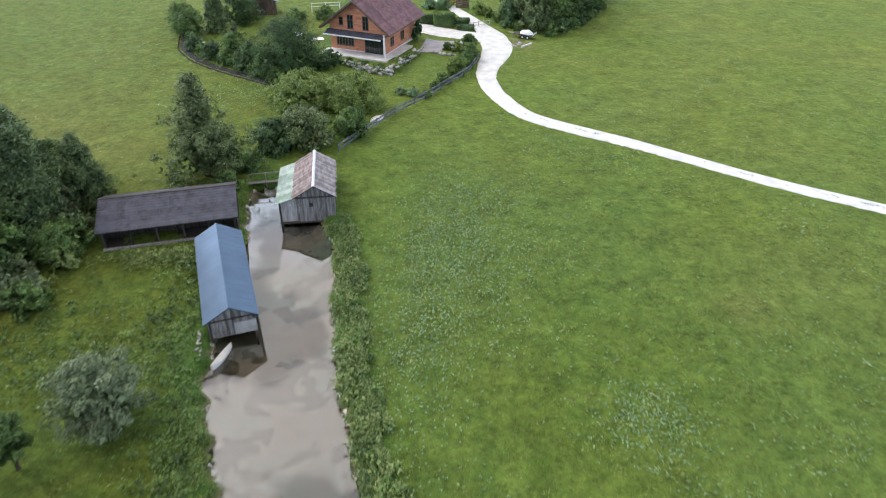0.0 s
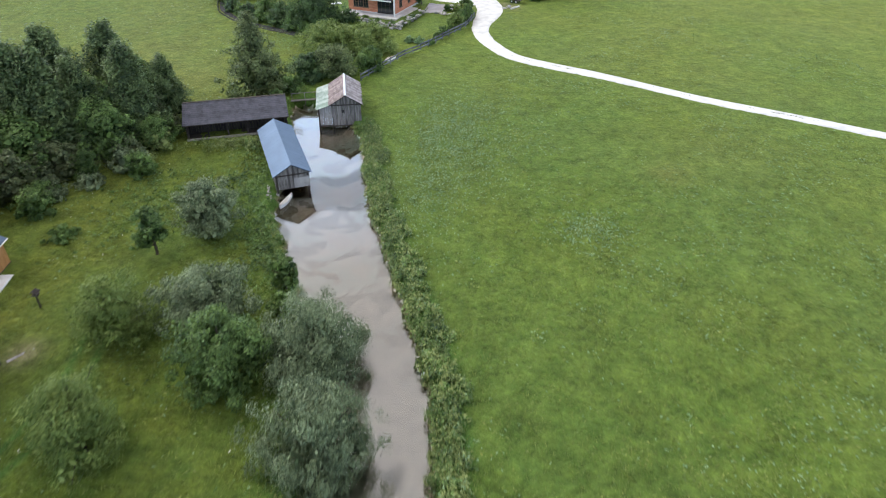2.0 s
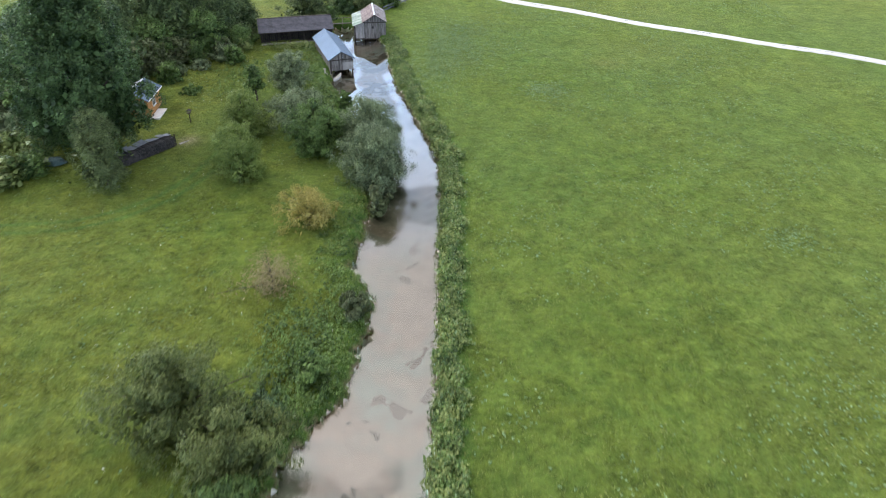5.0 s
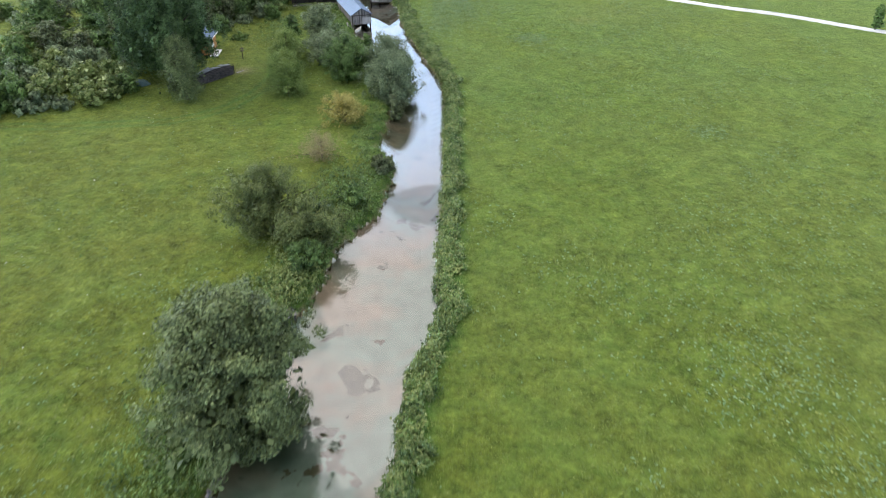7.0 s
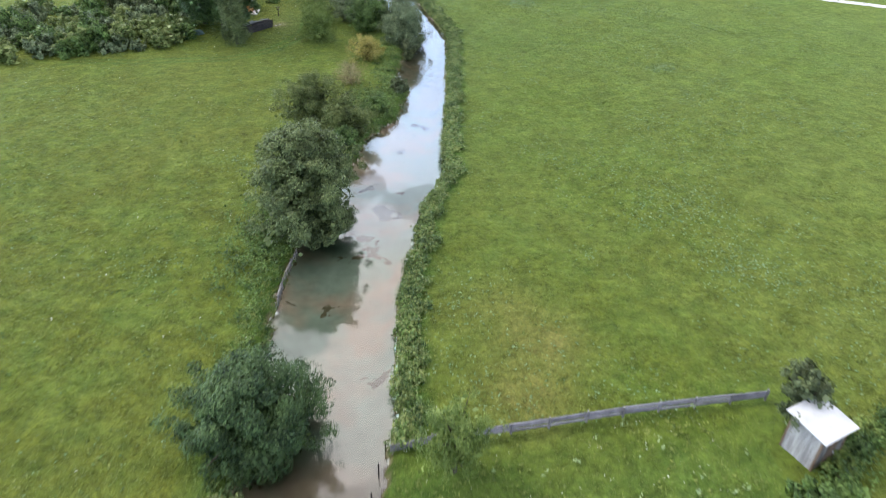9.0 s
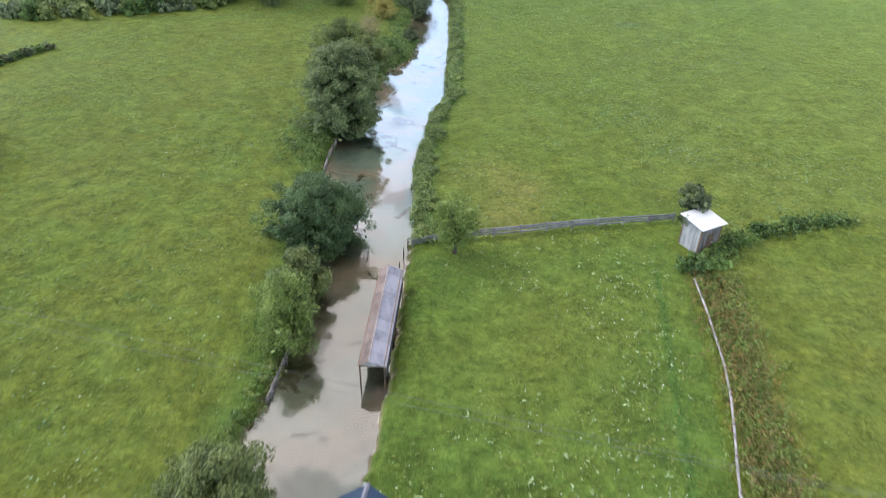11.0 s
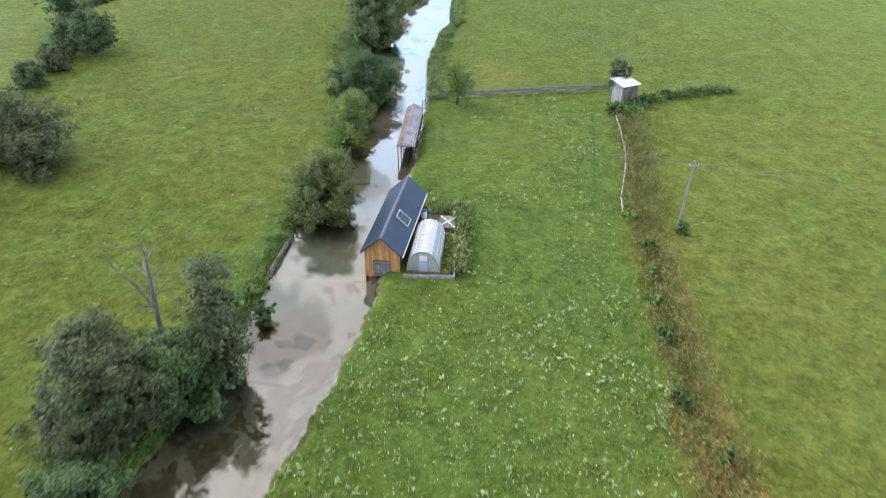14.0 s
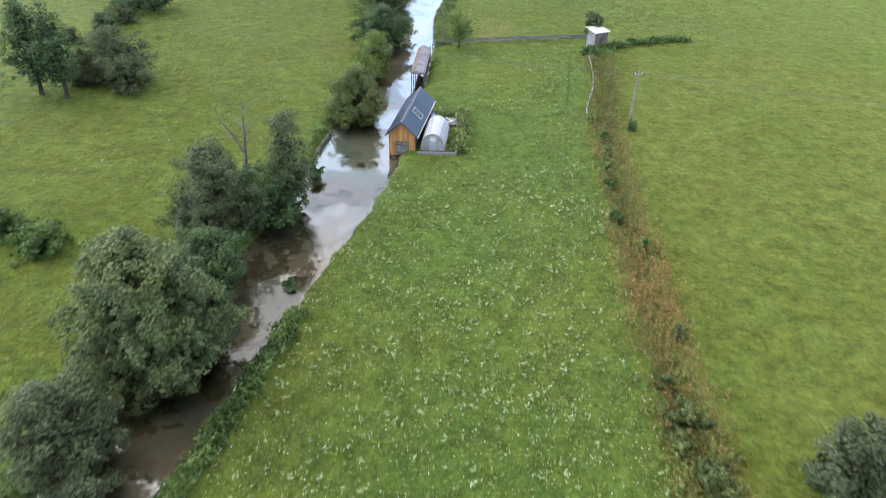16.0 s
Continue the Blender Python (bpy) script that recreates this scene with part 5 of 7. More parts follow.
tree(-21.1, 3.9, 5.9, 2.8, "lf_light", "slim light-green fruit tree in the orchard", seed=109, base=0.4, lumpy=0.65, dens=95, taper=0.2, slim=0.35, droop=0.4)
tree(-12.6, -5.0, 3.6, 2.6, "lf_yellow", "ochre-yellow shrub in the grass", "shrub", "shrub", seed=110, base=0.25, lumpy=0.8, slim=0.3, dens=75, droop=0.4)
tree(-13.8, -14.7, 3.2, 2.6, "lf_brown", "sparse dry brownish shrub in the grass", "shrub", "shrub", seed=111, base=0.2, lumpy=0.9, slim=0.16, droop=0.3, dens=60, leaf=0.18)
tree(-16.2, -29.0, 6.6, 3.3, "lf_moss", "twiggy moss-green shrub near the stream", "shrub", "shrub", seed=112, base=0.2, lumpy=0.85, slim=0.4, droop=0.3)
tree(-12.2, -31.4, 4.7, 3.0, "lf_moss", "spreading green shrub near the stream", "shrub", "shrub", seed=113, base=0.15, lumpy=0.7, slim=0.4)
tree(-11.9, -34.6, 2.4, 1.9, "lf_mid", "low green shrub on the stream bank", "shrub", "shrub", seed=114, base=0.0)
tree(-11.4, -28.2, 2.2, 1.6, "lf_dark", "low dark shrub on the stream bank", "shrub", "shrub", seed=115, base=0.0)
tree(-9.0, -24.2, 1.9, 1.6, "lf_mid", "low green shrub on the stream bank", "shrub", "shrub", seed=116, base=0.0)
tree(-7.1, -17.6, 1.8, 1.4, "lf_olive", "low olive shrub on the stream bank", "shrub", "shrub", seed=117, base=0.0)
tree(-12.9, -51.1, 11.2, 4.8, "lf_grey", "tall broad grey-green alder leaning over the stream", seed=118, leaf=0.27, dens=115, base=0.7, lean=(0.2, 0.0), lumpy=0.5)
tree(-12.0, -74.8, 6.6, 4.5, "lf_dark", "round dense green shrub tree beside the stream", seed=119, base=0.0, lumpy=0.25, dens=130, slim=0.4)
tree(-11.9, -83.0, 5.0, 2.3, "lf_moss", "round moss-green shrub beside the stream", "shrub", "shrub", seed=120, base=0.1, lumpy=0.3)
tree(-11.8, -88.4, 6.3, 2.6, "lf_light", "light-green drooping willow shrub beside the stream", "shrub", "willow_shrub", seed=121, base=0.3, droop=0.8, slim=0.32)
tree(-12.3, -104.1, 7.0, 3.5, "lf_moss", "moss-green twiggy shrub tree overhanging the water", seed=122, base=0.1, lean=(0.3, 0.0), lumpy=0.35, slim=0.45, droop=0.3, dens=125)
tree(-20.8, -130.8, 8.4, 3.4, "lf_olive", "grey-green shrub tree on the bank beside a dead trunk", seed=123, base=0.1, dens=110, lumpy=0.6)
tree(-15.5, -125.2, 10.6, 2.4, "lf_olive", "thin-leaved grey tree on the bank", seed=124, base=0.5, lumpy=0.75, dens=42)
tree(-17.6, -128.2, 5.6, 3.2, "lf_dark", "dark low shrub at the foot of the bank trees", "shrub", "shrub", seed=125, base=0.0)
tree(-19.6, -138.3, 4.7, 3.2, "lf_dark", "dark shrub overhanging the stream", "shrub", "shrub", seed=126, base=0.1, lean=(0.6, 0))
tree(-19.6, -148.0, 11.6, 4.9, "lf_grey", "large broad grey-green tree on the stream bank", seed=127, leaf=0.27, dens=110, base=0.1, lean=(0.2, 0.2), lumpy=0.5)
tree(-21.4, -156.2, 7.6, 3.1, "lf_olive", "leafy green shrub tree on the stream bank", seed=128, base=0.2, lumpy=0.6)
tree(-22.6, -152.6, 2.2, 1.4, "lf_dark", "dark low shrub at the water's edge", "shrub", "shrub", seed=129, base=0.0)
tree(-21.2, -132.6, 5.0, 2.5, "lf_olive", "grey-green shrub behind the bank trees", "shrub", "shrub", seed=146, base=0.0)
tree(-15.6, -116.9, 1.3, 0.8, "lf_light", "small yellowish shrub at the water's edge", "shrub", "shrub", seed=130, base=0.0)
tree(-14.2, -119.4, 1.6, 0.9, "lf_dark", "small dark willow shrub in the shallow water", "shrub", "shrub", seed=131, base=0.1, z=-0.8)
tree(-12.9, -137.6, 0.4, 0.9, "lf_dark", "low dark water plant standing in the shallows", "shrub", "shrub", seed=132, base=0.1, z=-0.8)
# western meadow
tree(-53.6, -61.0, 6.3, 3.7, "lf_dark", "dark broad tree in the meadow", seed=133, base=0.8)
tree(-59.5, -57.0, 4.0, 2.4, "lf_dark", "dark green shrub in the meadow hedge", "shrub", "shrub", seed=134, base=0.1)
tree(-62.0, -50.5, 9.0, 3.0, "lf_dark", "tall dark sparse tree in the meadow hedge", seed=251, base=1.0, lumpy=0.9, dens=50)
for i, k in enumerate(np.linspace(0, 1, 8)):
    tree(-66.6 + 4.8 * k, -35.4 + 10.2 * k, 1.3 - 0.4 * k, 1.25, "lf_olive" if i % 2 else "lf_mid", "low grey-green hedge bush in the western meadow", "hedge bush", "hedge_bush", seed=252 + i, base=0.0, group="low hedge in the western meadow", dens=60)
tree(-42.6, -98.4, 4.6, 3.0, "lf_olive", "greyish twiggy shrub in the meadow", "shrub", "shrub", seed=135, base=0.1, slim=0.35, lumpy=0.6)
tree(-44.8, -95.0, 7.4, 4.2, "lf_olive", "grey rounded shrub in the meadow", "shrub", "shrub", seed=136, base=0.2, slim=0.35, lumpy=0.6)
tree(-48.9, -101.5, 12.0, 2.6, "lf_dark", "tall sparse many-stemmed tree in the meadow", seed=137, lumpy=0.95, dens=46, base=2.4, taper=0.25)
tree(-52.6, -100.6, 12.4, 2.8, "lf_dark", "tall dark slender tree in the meadow", seed=138, lumpy=0.9, dens=46, base=2.0, taper=0.25)
tree(-49.2, -96.4, 4.6, 2.8, "lf_olive", "greyish twiggy shrub in the meadow", "shrub", "shrub", seed=241, base=0.1, slim=0.35, lumpy=0.6)
for i, (x, y, h, r) in enumerate(((-55.9, -74.6, 3.4, 2.4), (-55.4, -69.0, 3.2, 2.2), (-57.0, -64.5, 3.0, 2.2), (-58.8, -80.0, 2.4, 2.0))):
    tree(x, y, h, r, "lf_olive" if i % 2 else "lf_dark", "grey-green shrub in the meadow hedge", "shrub", "shrub", seed=243 + i, base=0.0, slim=0.4, lumpy=0.6, group="shrubs in the meadow hedge")
tree(-34.5, -134.5, 2.4, 2.4, "lf_mid", "low green shrub in the meadow", "shrub", "shrub", seed=139, base=0.0)
tree(-38.5, -132.5, 2.4, 2.0, "lf_mid", "low green shrub in the meadow", "shrub", "shrub", seed=140, base=0.0)
# eastern side
tree(0.2, -77.4, 5.7, 2.2, "lf_light", "small light-green fruit tree by the rail fence", seed=141, base=1.6, droop=0.6, slim=0.3, lumpy=0.6, dens=70)
tree(21.3, -73.8, 5.0, 1.7, "lf_olive", "small grey-green tree beside the hut", seed=142, base=1.8, droop=0.4, lumpy=0.8, dens=60)
tree(20.3, -79.2, 1.5, 1.5, "lf_mid", "dark bush in front of the hut", "shrub", "shrub", seed=143, base=0.0)
tree(22.4, -156.0, 5.8, 2.3, "lf_olive", "grey-green shrub in the field", "shrub", "shrub", seed=144, base=0.1, lumpy=0.6)
tree(71.8, 35.6, 4.2, 1.2, "lf_mid", "small young tree beside the gravel track", seed=145, base=0.6)
for i, (x, y, r) in enumerate(((22.9, -76.6, 1.3), (24.5, -75.4, 1.2), (26.0, -74.0, 1.1), (27.8, -73.2, 1.1), (29.6, -72.6, 1.0), (31.4, -72.0, 1.0), (33.2, -71.6, 1.0), (35.0, -71.2, 0.9), (36.6, -70.8, 0.9), (22.4, -78.6, 1.1))):
    tree(x, y, 0.75, r * 1.05, "lf_mid" if i % 2 else "lf_light", "low ragged hedge bush beside the hut", "hedge bush", "hedge_bush", seed=150 + i, base=0.0, group="hedge by the hut", dens=65)
# garden round the house
tree(-22.0, 91.4, 8.0, 4.7, "lf_dark", "large grey-green drooping tree in the garden", seed=161, base=0.3, dens=115, slim=0.35, droop=0.8, lumpy=0.5)
tree(-18.0, 79.6, 4.2, 4.4, "lf_light", "wide green walnut bush in the garden", seed=162, base=0.3, lumpy=0.35)
tree(-12.2, 79.4, 4.2, 4.4, "lf_light", "wide green bush in the garden", "shrub", "shrub", seed=163, base=0.3, lumpy=0.35)
tree(-15.2, 68.4, 4.4, 3.1, "lf_grey", "grey-green bush behind the small boathouse", "shrub", "shrub", seed=164, base=0.2)
tree(-10.9, 70.6, 3.4, 2.1, "lf_mid", "round green bush by the garden fence", "shrub", "shrub", seed=165, base=0.1)
tree(-18.9, 66.8, 3.8, 2.5, "lf_dark", "dark bush beside the stream", "shrub", "shrub", seed=166, base=0.0)
tree(-20.8, 62.4, 2.4, 1.8, "lf_mid", "green bush beside the stream", "shrub", "shrub", seed=167, base=0.0)
tree(-21.3, 57.5, 2.0, 1.3, "lf_mid", "green bush at the end of the long shed", "shrub", "shrub", seed=168, base=0.0)
for i, (x, y, h, r, k) in enumerate(((-31.2, 97.4, 4.0, 2.3, "lf_mid"), (-28.2, 94.2, 3.6, 2.2, "lf_dark"), (-25.6, 90.6, 3.0, 2.0, "lf_mid"), (-34.6, 97.6, 2.6, 1.8, "lf_dark"), (-38.4, 101.4, 2.2, 1.7, "lf_dark"), (-36.6, 99.4, 1.8, 1.5, "lf_mid"), (-31.6, 94.8, 2.4, 1.8, "lf_mid"), (-28.8, 92.4, 2.2, 1.7, "lf_dark"), (-40.2, 105.0, 1.8, 1.4, "lf_mid"), (-23.2, 87.8, 2.0, 1.6, "lf_mid"), (-25.6, 89.8, 1.8, 1.4, "lf_dark"), (-41.5, 108.8, 4.4, 2.6, "lf_mid"), (-43.6, 112.4, 4.6, 2.6, "lf_mid"), (-35.2, 116.4, 6.4, 2.9, "lf_dark"), (-34.4, 108.8, 2.4, 0.7, "lf_olive"), (-16.8, 95.6, 2.2, 1.5, "lf_dark"), (-19.5, 95.8, 2.4, 1.7, "lf_mid"), (-17.6, 93.4, 2.2, 1.6, "lf_dark"), (-26.0, 118.0, 2.2, 2.0, "lf_mid"), (-21.5, 119.5, 2.2, 2.0, "lf_mid"))):
    tree(x, y, h, r, k, "leafy green garden bush along the little brook", "shrub", "shrub", seed=170 + i, base=0.0, group="garden bushes", dens=60)
for i, (x, y, h, r) in enumerate(((1.2, 91.6, 2.7, 1.5), (2.4, 94.6, 2.5, 1.45), (3.3, 97.6, 2.7, 1.5), (3.4, 100.4, 2.2, 1.3), (3.3, 103.2, 2.5, 1.3), (-0.6, 88.2, 1.5, 1.1), (1.4, 102.4, 1.4, 1.0), (0.0, 103.0, 1.2, 0.9), (-1.6, 85.9, 1.0, 0.9), (-6.2, 84.2, 1.0, 0.9), (-4.4, 83.9, 1.1, 1.0), (-2.6, 83.0, 0.9, 0.8), (-14.2, 95.6, 1.1, 0.8), (-12.0, 94.6, 1.0, 0.7), (-9.4, 93.4, 1.0, 0.7), (-7.2, 93.2, 1.0, 0.7), (-6.0, 96.4, 1.0, 0.7))):
    tree(x, y, h, r, "lf_pale" if i in (9, 10) else "lf_mid" if i % 3 else "lf_light", "small clipped green garden bush", "bush", "garden_bush", seed=190 + i, base=0.0, group="clipped garden bushes", lumpy=0.1, leaf=0.16, dens=230)
for i, (x, y, h, r, k) in enumerate(((14.5, 114.5, 8.5, 3.2, "lf_grey"), (18.6, 116.8, 9.5, 3.6, "lf_mid"), (12.0, 119.5, 7.5, 3.2, "lf_dark"), (22.0, 121.0, 8.5, 3.4, "lf_dark"), (25.6, 127.5, 7.5, 3.2, "lf_mid"), (28.6, 134.5, 7.5, 3.2, "lf_grey"), (15.8, 125.0, 9.0, 3.6, "lf_dark"), (20.2, 130.0, 9.0, 3.6, "lf_mid"))):
    tree(x, y, h, r, k, "broad leafy tree in the grove by the track", seed=210 + i, base=0.3, group="grove by the track", dens=36, leaf=0.36)
for i, (x, y) in enumerate(((16.9, 110.8), (19.0, 112.9), (21.0, 115.2), (23.0, 118.0), (24.9, 121.2), (26.6, 124.8), (28.0, 128.6), (10.2, 115.8), (9.4, 119.6))):
    tree(x, y, 1.9, 1.5, "lf_dark" if i % 2 else "lf_mid", "dark hedge bush at the meadow's edge", "hedge bush", "hedge_bush", seed=220 + i, base=0.0, group="hedge by the grove", dens=55)
tree(-4.9, 107.6, 3.8, 0.9, "lf_dark", "narrow dark climber against the house wall", "shrub", "climber", seed=231, base=0.2)

for i, (x, y, h, r, k) in enumerate(((-3.4, 127.6, 2.0, 1.7, "lf_pale"), (-1.0, 127.4, 2.2, 1.8, "lf_pale"), (0.2, 129.6, 1.8, 1.4, "lf_yellow"), (5.6, 123.6, 2.4, 1.4, "lf_light"), (7.6, 121.4, 1.7, 1.3, "lf_light"), (9.0, 118.6, 1.5, 1.2, "lf_light"), (10.6, 115.8, 1.4, 1.1, "lf_light"), (11.8, 113.4, 1.4, 1.1, "lf_mid"))):
    tree(x, y, h, r, k, "pale feathery ornamental bush by the drive" if k in ("lf_pale", "lf_yellow") else "yellow-green bush beside the gravel track", "bush", "garden_bush", seed=260 + i, base=0.0, lumpy=0.4, slim=0.35, group="bushes by the drive")

# the wood on the western side
fir_a = tree(-34.6, 47.5, 11.5, 3.3, "lf_conifer", "dark green bushy spruce at the edge of the wood", name="spruce", seed=301, base=0.5, dens=50, leaf=0.42, slim=0.4, droop=0.8, taper=0.5, lumpy=0.6, group="spruces in the wood")
fir_b = conifer(-40.2, 42.0, 12.0, 3.7, 302)
fir_c = conifer(-38.1, 111.4, 7.6, 2.5, 303, "dark spruce in the garden", "garden spruces")
rng_wood = random.Random(77)
for x, y, s, k in ((-37.5, 51.0, 1.05, 0), (-43.5, 49.5, 1.15, 0), (-33.0, 53.5, 0.75, 0), (-47.0, 44.0, 1.1, 0), (-40.5, 57.0, 0.85, 0), (-50.5, 51.0, 1.05, 0), (-45.5, 37.5, 1.0, 0), (-38.6, 44.5, 1.0, 0), (-42.5, 41.5, 1.15, 0), (-53.0, 40.0, 1.0, 1), (-47.0, 57.0, 0.8, 1), (-56.0, 47.0, 0.9, 0), (-51.0, 33.5, 0.85, 1), (-58.0, 34.0, 0.8, 0)):
    placed((fir_a, fir_b)[k], x, y, s * rng_wood.uniform(0.92, 1.08), rng_wood.uniform(0, 360))
broad_a = tree(-36.0, 42.5, 6.8, 2.8, "lf_mid", "leafy green tree at the edge of the wood", seed=311, base=0.3, group="broadleaves in the wood", dens=34, leaf=0.36)
broad_b = tree(-41.5, 33.0, 5.2, 2.5, "lf_olive", "grey-green leafy tree at the edge of the wood", seed=312, base=0.2, group="broadleaves in the wood", dens=34, leaf=0.36)
for x, y, s, k in ((-32.0, 45.2, 0.62, 0), (-33.4, 41.4, 0.55, 1), (-39.0, 38.0, 0.85, 1), (-44.0, 31.0, 0.9, 0), (-47.5, 28.0, 0.95, 1), (-43.5, 27.0, 0.75, 0), (-50.5, 24.0, 0.9, 1), (-55.5, 27.0, 0.95, 0), (-60.0, 21.0, 0.9, 1), (-64.0, 28.0, 1.0, 0), (-53.5, 17.5, 0.7, 1), (-36.0, 38.0, 0.5, 0), (-31.2, 48.6, 0.5, 1), (-62.5, 42.0, 1.1, 0), (-67.0, 36.0, 1.0, 1), (-34.5, 50.5, 0.9, 1), (-38.5, 46.0, 1.15, 0), (-43.0, 44.5, 1.2, 1), (-42.5, 38.5, 1.1, 0), (-47.5, 40.0, 1.2, 1), (-36.5, 54.5, 1.0, 0), (-49.0, 47.5, 1.2, 0), (-46.5, 33.5, 1.1, 0), (-53.5, 36.5, 1.2, 1), (-56.5, 41.0, 1.1, 0), (-41.0, 52.5, 1.1, 1), (-50.0, 29.0, 1.0, 0)):
    placed((broad_a, broad_b)[k], x, y, s * rng_wood.uniform(0.9, 1.1), rng_wood.uniform(0, 360), rng_wood.uniform(0.85, 1.05))
bush_a = tree(-31.6, 40.6, 1.7, 1.5, "lf_bank", "low green scrub bush at the edge of the wood", "shrub", "shrub", seed=321, base=0.0, group="scrub at the wood", dens=34, leaf=0.3)
bush_b = tree(-35.2, 36.2, 1.5, 1.5, "lf_willow", "low grey-green scrub bush at the edge of the wood", "shrub", "shrub", seed=322, base=0.0, group="scrub at the wood", dens=34, leaf=0.3)
bush_c = tree(-38.4, 33.2, 2.0, 1.7, "lf_mid", "low green scrub bush at the edge of the wood", "shrub", "shrub", seed=323, base=0.0, group="scrub at the wood", dens=34, leaf=0.3)
scrub = []
for i in range(420):
    x, y = rng_wood.uniform(-78, -29), rng_wood.uniform(-10, 52)
    edge = np.interp(x, [-78, -62, -52, -44, -40.5, -37, -31, -29], [-13, -9.5, -4.5, -2.5, 9.0, 30.5, 38.0, 42.0])
    if y < edge + 0.6 or (-41 < x < -33.5 and 10 < y < 30):
        continue
    if y > edge + 26 and rng_wood.random() < 0.6:
        continue
    if any((x - a) ** 2 + (y - b) ** 2 < 2.4 for a, b in scrub):
        continue
    if abs(x + 24.2) < 7 and abs(y - 50) < 5:
        continue
    scrub.append((x, y))
    placed((bush_a, bush_b, bush_c)[i % 3], x, y, rng_wood.uniform(0.9, 1.75), rng_wood.uniform(0, 360), rng_wood.uniform(0.9, 1.35))
tree(-37.6, 9.0, 20.0, 6.2, "lf_dark", "tall dark drooping tree by the firewood stack", seed=331, base=2.6, dens=105, leaf=0.32, droop=1.0, taper=0.3, lumpy=0.6)
tree(-33.6, 1.6, 8.4, 2.7, "lf_grey", "drooping grey-green tree by the firewood stack", seed=332, base=0.5, droop=0.9, slim=0.3, lumpy=0.6)
tree(-42.0, 12.6, 11.5, 3.4, "lf_dark", "dark leafy tree behind the cabin", seed=333, base=0.8)
tree(-41.6, 24.6, 9.0, 3.0, "lf_dark", "dark leafy tree beside the cabin", seed=334, base=0.8)
tree(-33.6, 26.8, 1.0, 1.3, "lf_mid", "low green bush in the grass by the cabin", "shrub", "shrub", seed=335, base=0.0)


def dead_tree():
    t = thing("dead_tree", pose(-19.6, -124.5, ground_at(-19.6, -124.5)), "bare dead tree trunk with a few broken branches", "dead tree")
    bm = bmesh.new()
    tube(bm, [(0, 0, -0.2), (0.1, -0.2, 3.4), (0.5, -0.5, 7.0), (0.9, -0.9, 10.6)], [0.20, 0.16, 0.11, 0.02])
    part("trunk", bm, M["pale_bark"], t)
    bm = bmesh.new()
    tube(bm, [(0.2, -0.3, 4.6), (-0.7, -0.2, 6.4), (-1.5, -0.6, 8.0), (-1.7, -0.9, 9.6)], [0.10, 0.085, 0.05, 0.012], 6)
    part("limb", bm, M["pale_bark"], t)
    rng = random.Random(4)
    for k in range(16):
        z = rng.uniform(4.5, 10.0)
        a, ln = rng.uniform(0, 6.28), rng.uniform(0.9, 2.6)
        s = (np.interp(z, [3.4, 7.0, 10.6], [0.1, 0.5, 0.9]), np.interp(z, [3.4, 7.0, 10.6], [-0.2, -0.5, -0.9]), z)
        e = (s[0] + ln * math.cos(a), s[1] + ln * math.sin(a), z + rng.uniform(0.2, 1.2))
        bm = bmesh.new()
        tube(bm, [s, ((s[0] + e[0]) / 2, (s[1] + e[1]) / 2, (s[2] + e[2]) / 2 + 0.12), e], [0.045, 0.03, 0.01], 5)
        part("branch", bm, M["pale_bark"], t)
    return t


dead_tree()


# ---- fences, poles and smaller things ----
def line_points(pts, step):
    pts = np.array(pts, float)
    d = np.concatenate([[0], np.cumsum(np.hypot(*np.diff(pts, axis=0).T))])
    s = np.linspace(0, d[-1], max(2, int(round(d[-1] / step)) + 1))
    return list(zip(np.interp(s, d, pts[:, 0]), np.interp(s, d, pts[:, 1])))


def rail_fence(pts, step, high, rails, post_r, rail_r, material, label, seed, rail_mat=None, flat=False):
    """Posts with rails from one to the next; rails: their heights."""
    rng = random.Random(seed)
    p = line_points(pts, step)
    x0, y0 = p[0]
    f = thing("fence", pose(x0, y0, 0), label, "fence")
    g = [ground_at(x, y) for x, y in p]
    for (x, y), z in zip(p, g):
        bm = bmesh.new()
        dx, dy = rng.uniform(-0.04, 0.04), rng.uniform(-0.04, 0.04)
        beam(bm, (x - x0, y - y0, z - 0.3), (x - x0 + dx, y - y0 + dy, z + high * rng.uniform(0.94, 1.1)), post_r, post_r * 0.85, 7)
        part("post", bm, material, f)
    for i in range(len(p) - 1):
        a, b = Vector((p[i][0] - x0, p[i][1] - y0, g[i])), Vector((p[i + 1][0] - x0, p[i + 1][1] - y0, g[i + 1]))
        for h in rails:
            bm = bmesh.new()
            w = (b - a).normalized() * 0.12
            u = Vector((0, 0, h + rng.uniform(-0.05, 0.05)))
            if flat:
                n = Vector((-(b - a).y, (b - a).x, 0)).normalized() * 0.03
                vs = [bm.verts.new(q + u + o + t) for q, o in ((a, -w), (b, w)) for t in (n - Vector((0, 0, rail_r)), -n - Vector((0, 0, rail_r)), -n + Vector((0, 0, rail_r)), n + Vector((0, 0, rail_r)))]
                for q in ((0, 1, 2, 3), (7, 6, 5, 4), (0, 4, 5, 1), (1, 5, 6, 2), (2, 6, 7, 3), (3, 7, 4, 0)):
                    bm.faces.new([vs[k] for k in q])
                bmesh.ops.recalc_face_normals(bm, faces=bm.faces)
            else:
                beam(bm, a + u - w, b + u + w, rail_r, rail_r * 0.85, 7)
            part("rail", bm, rail_mat or material, f)
    return f


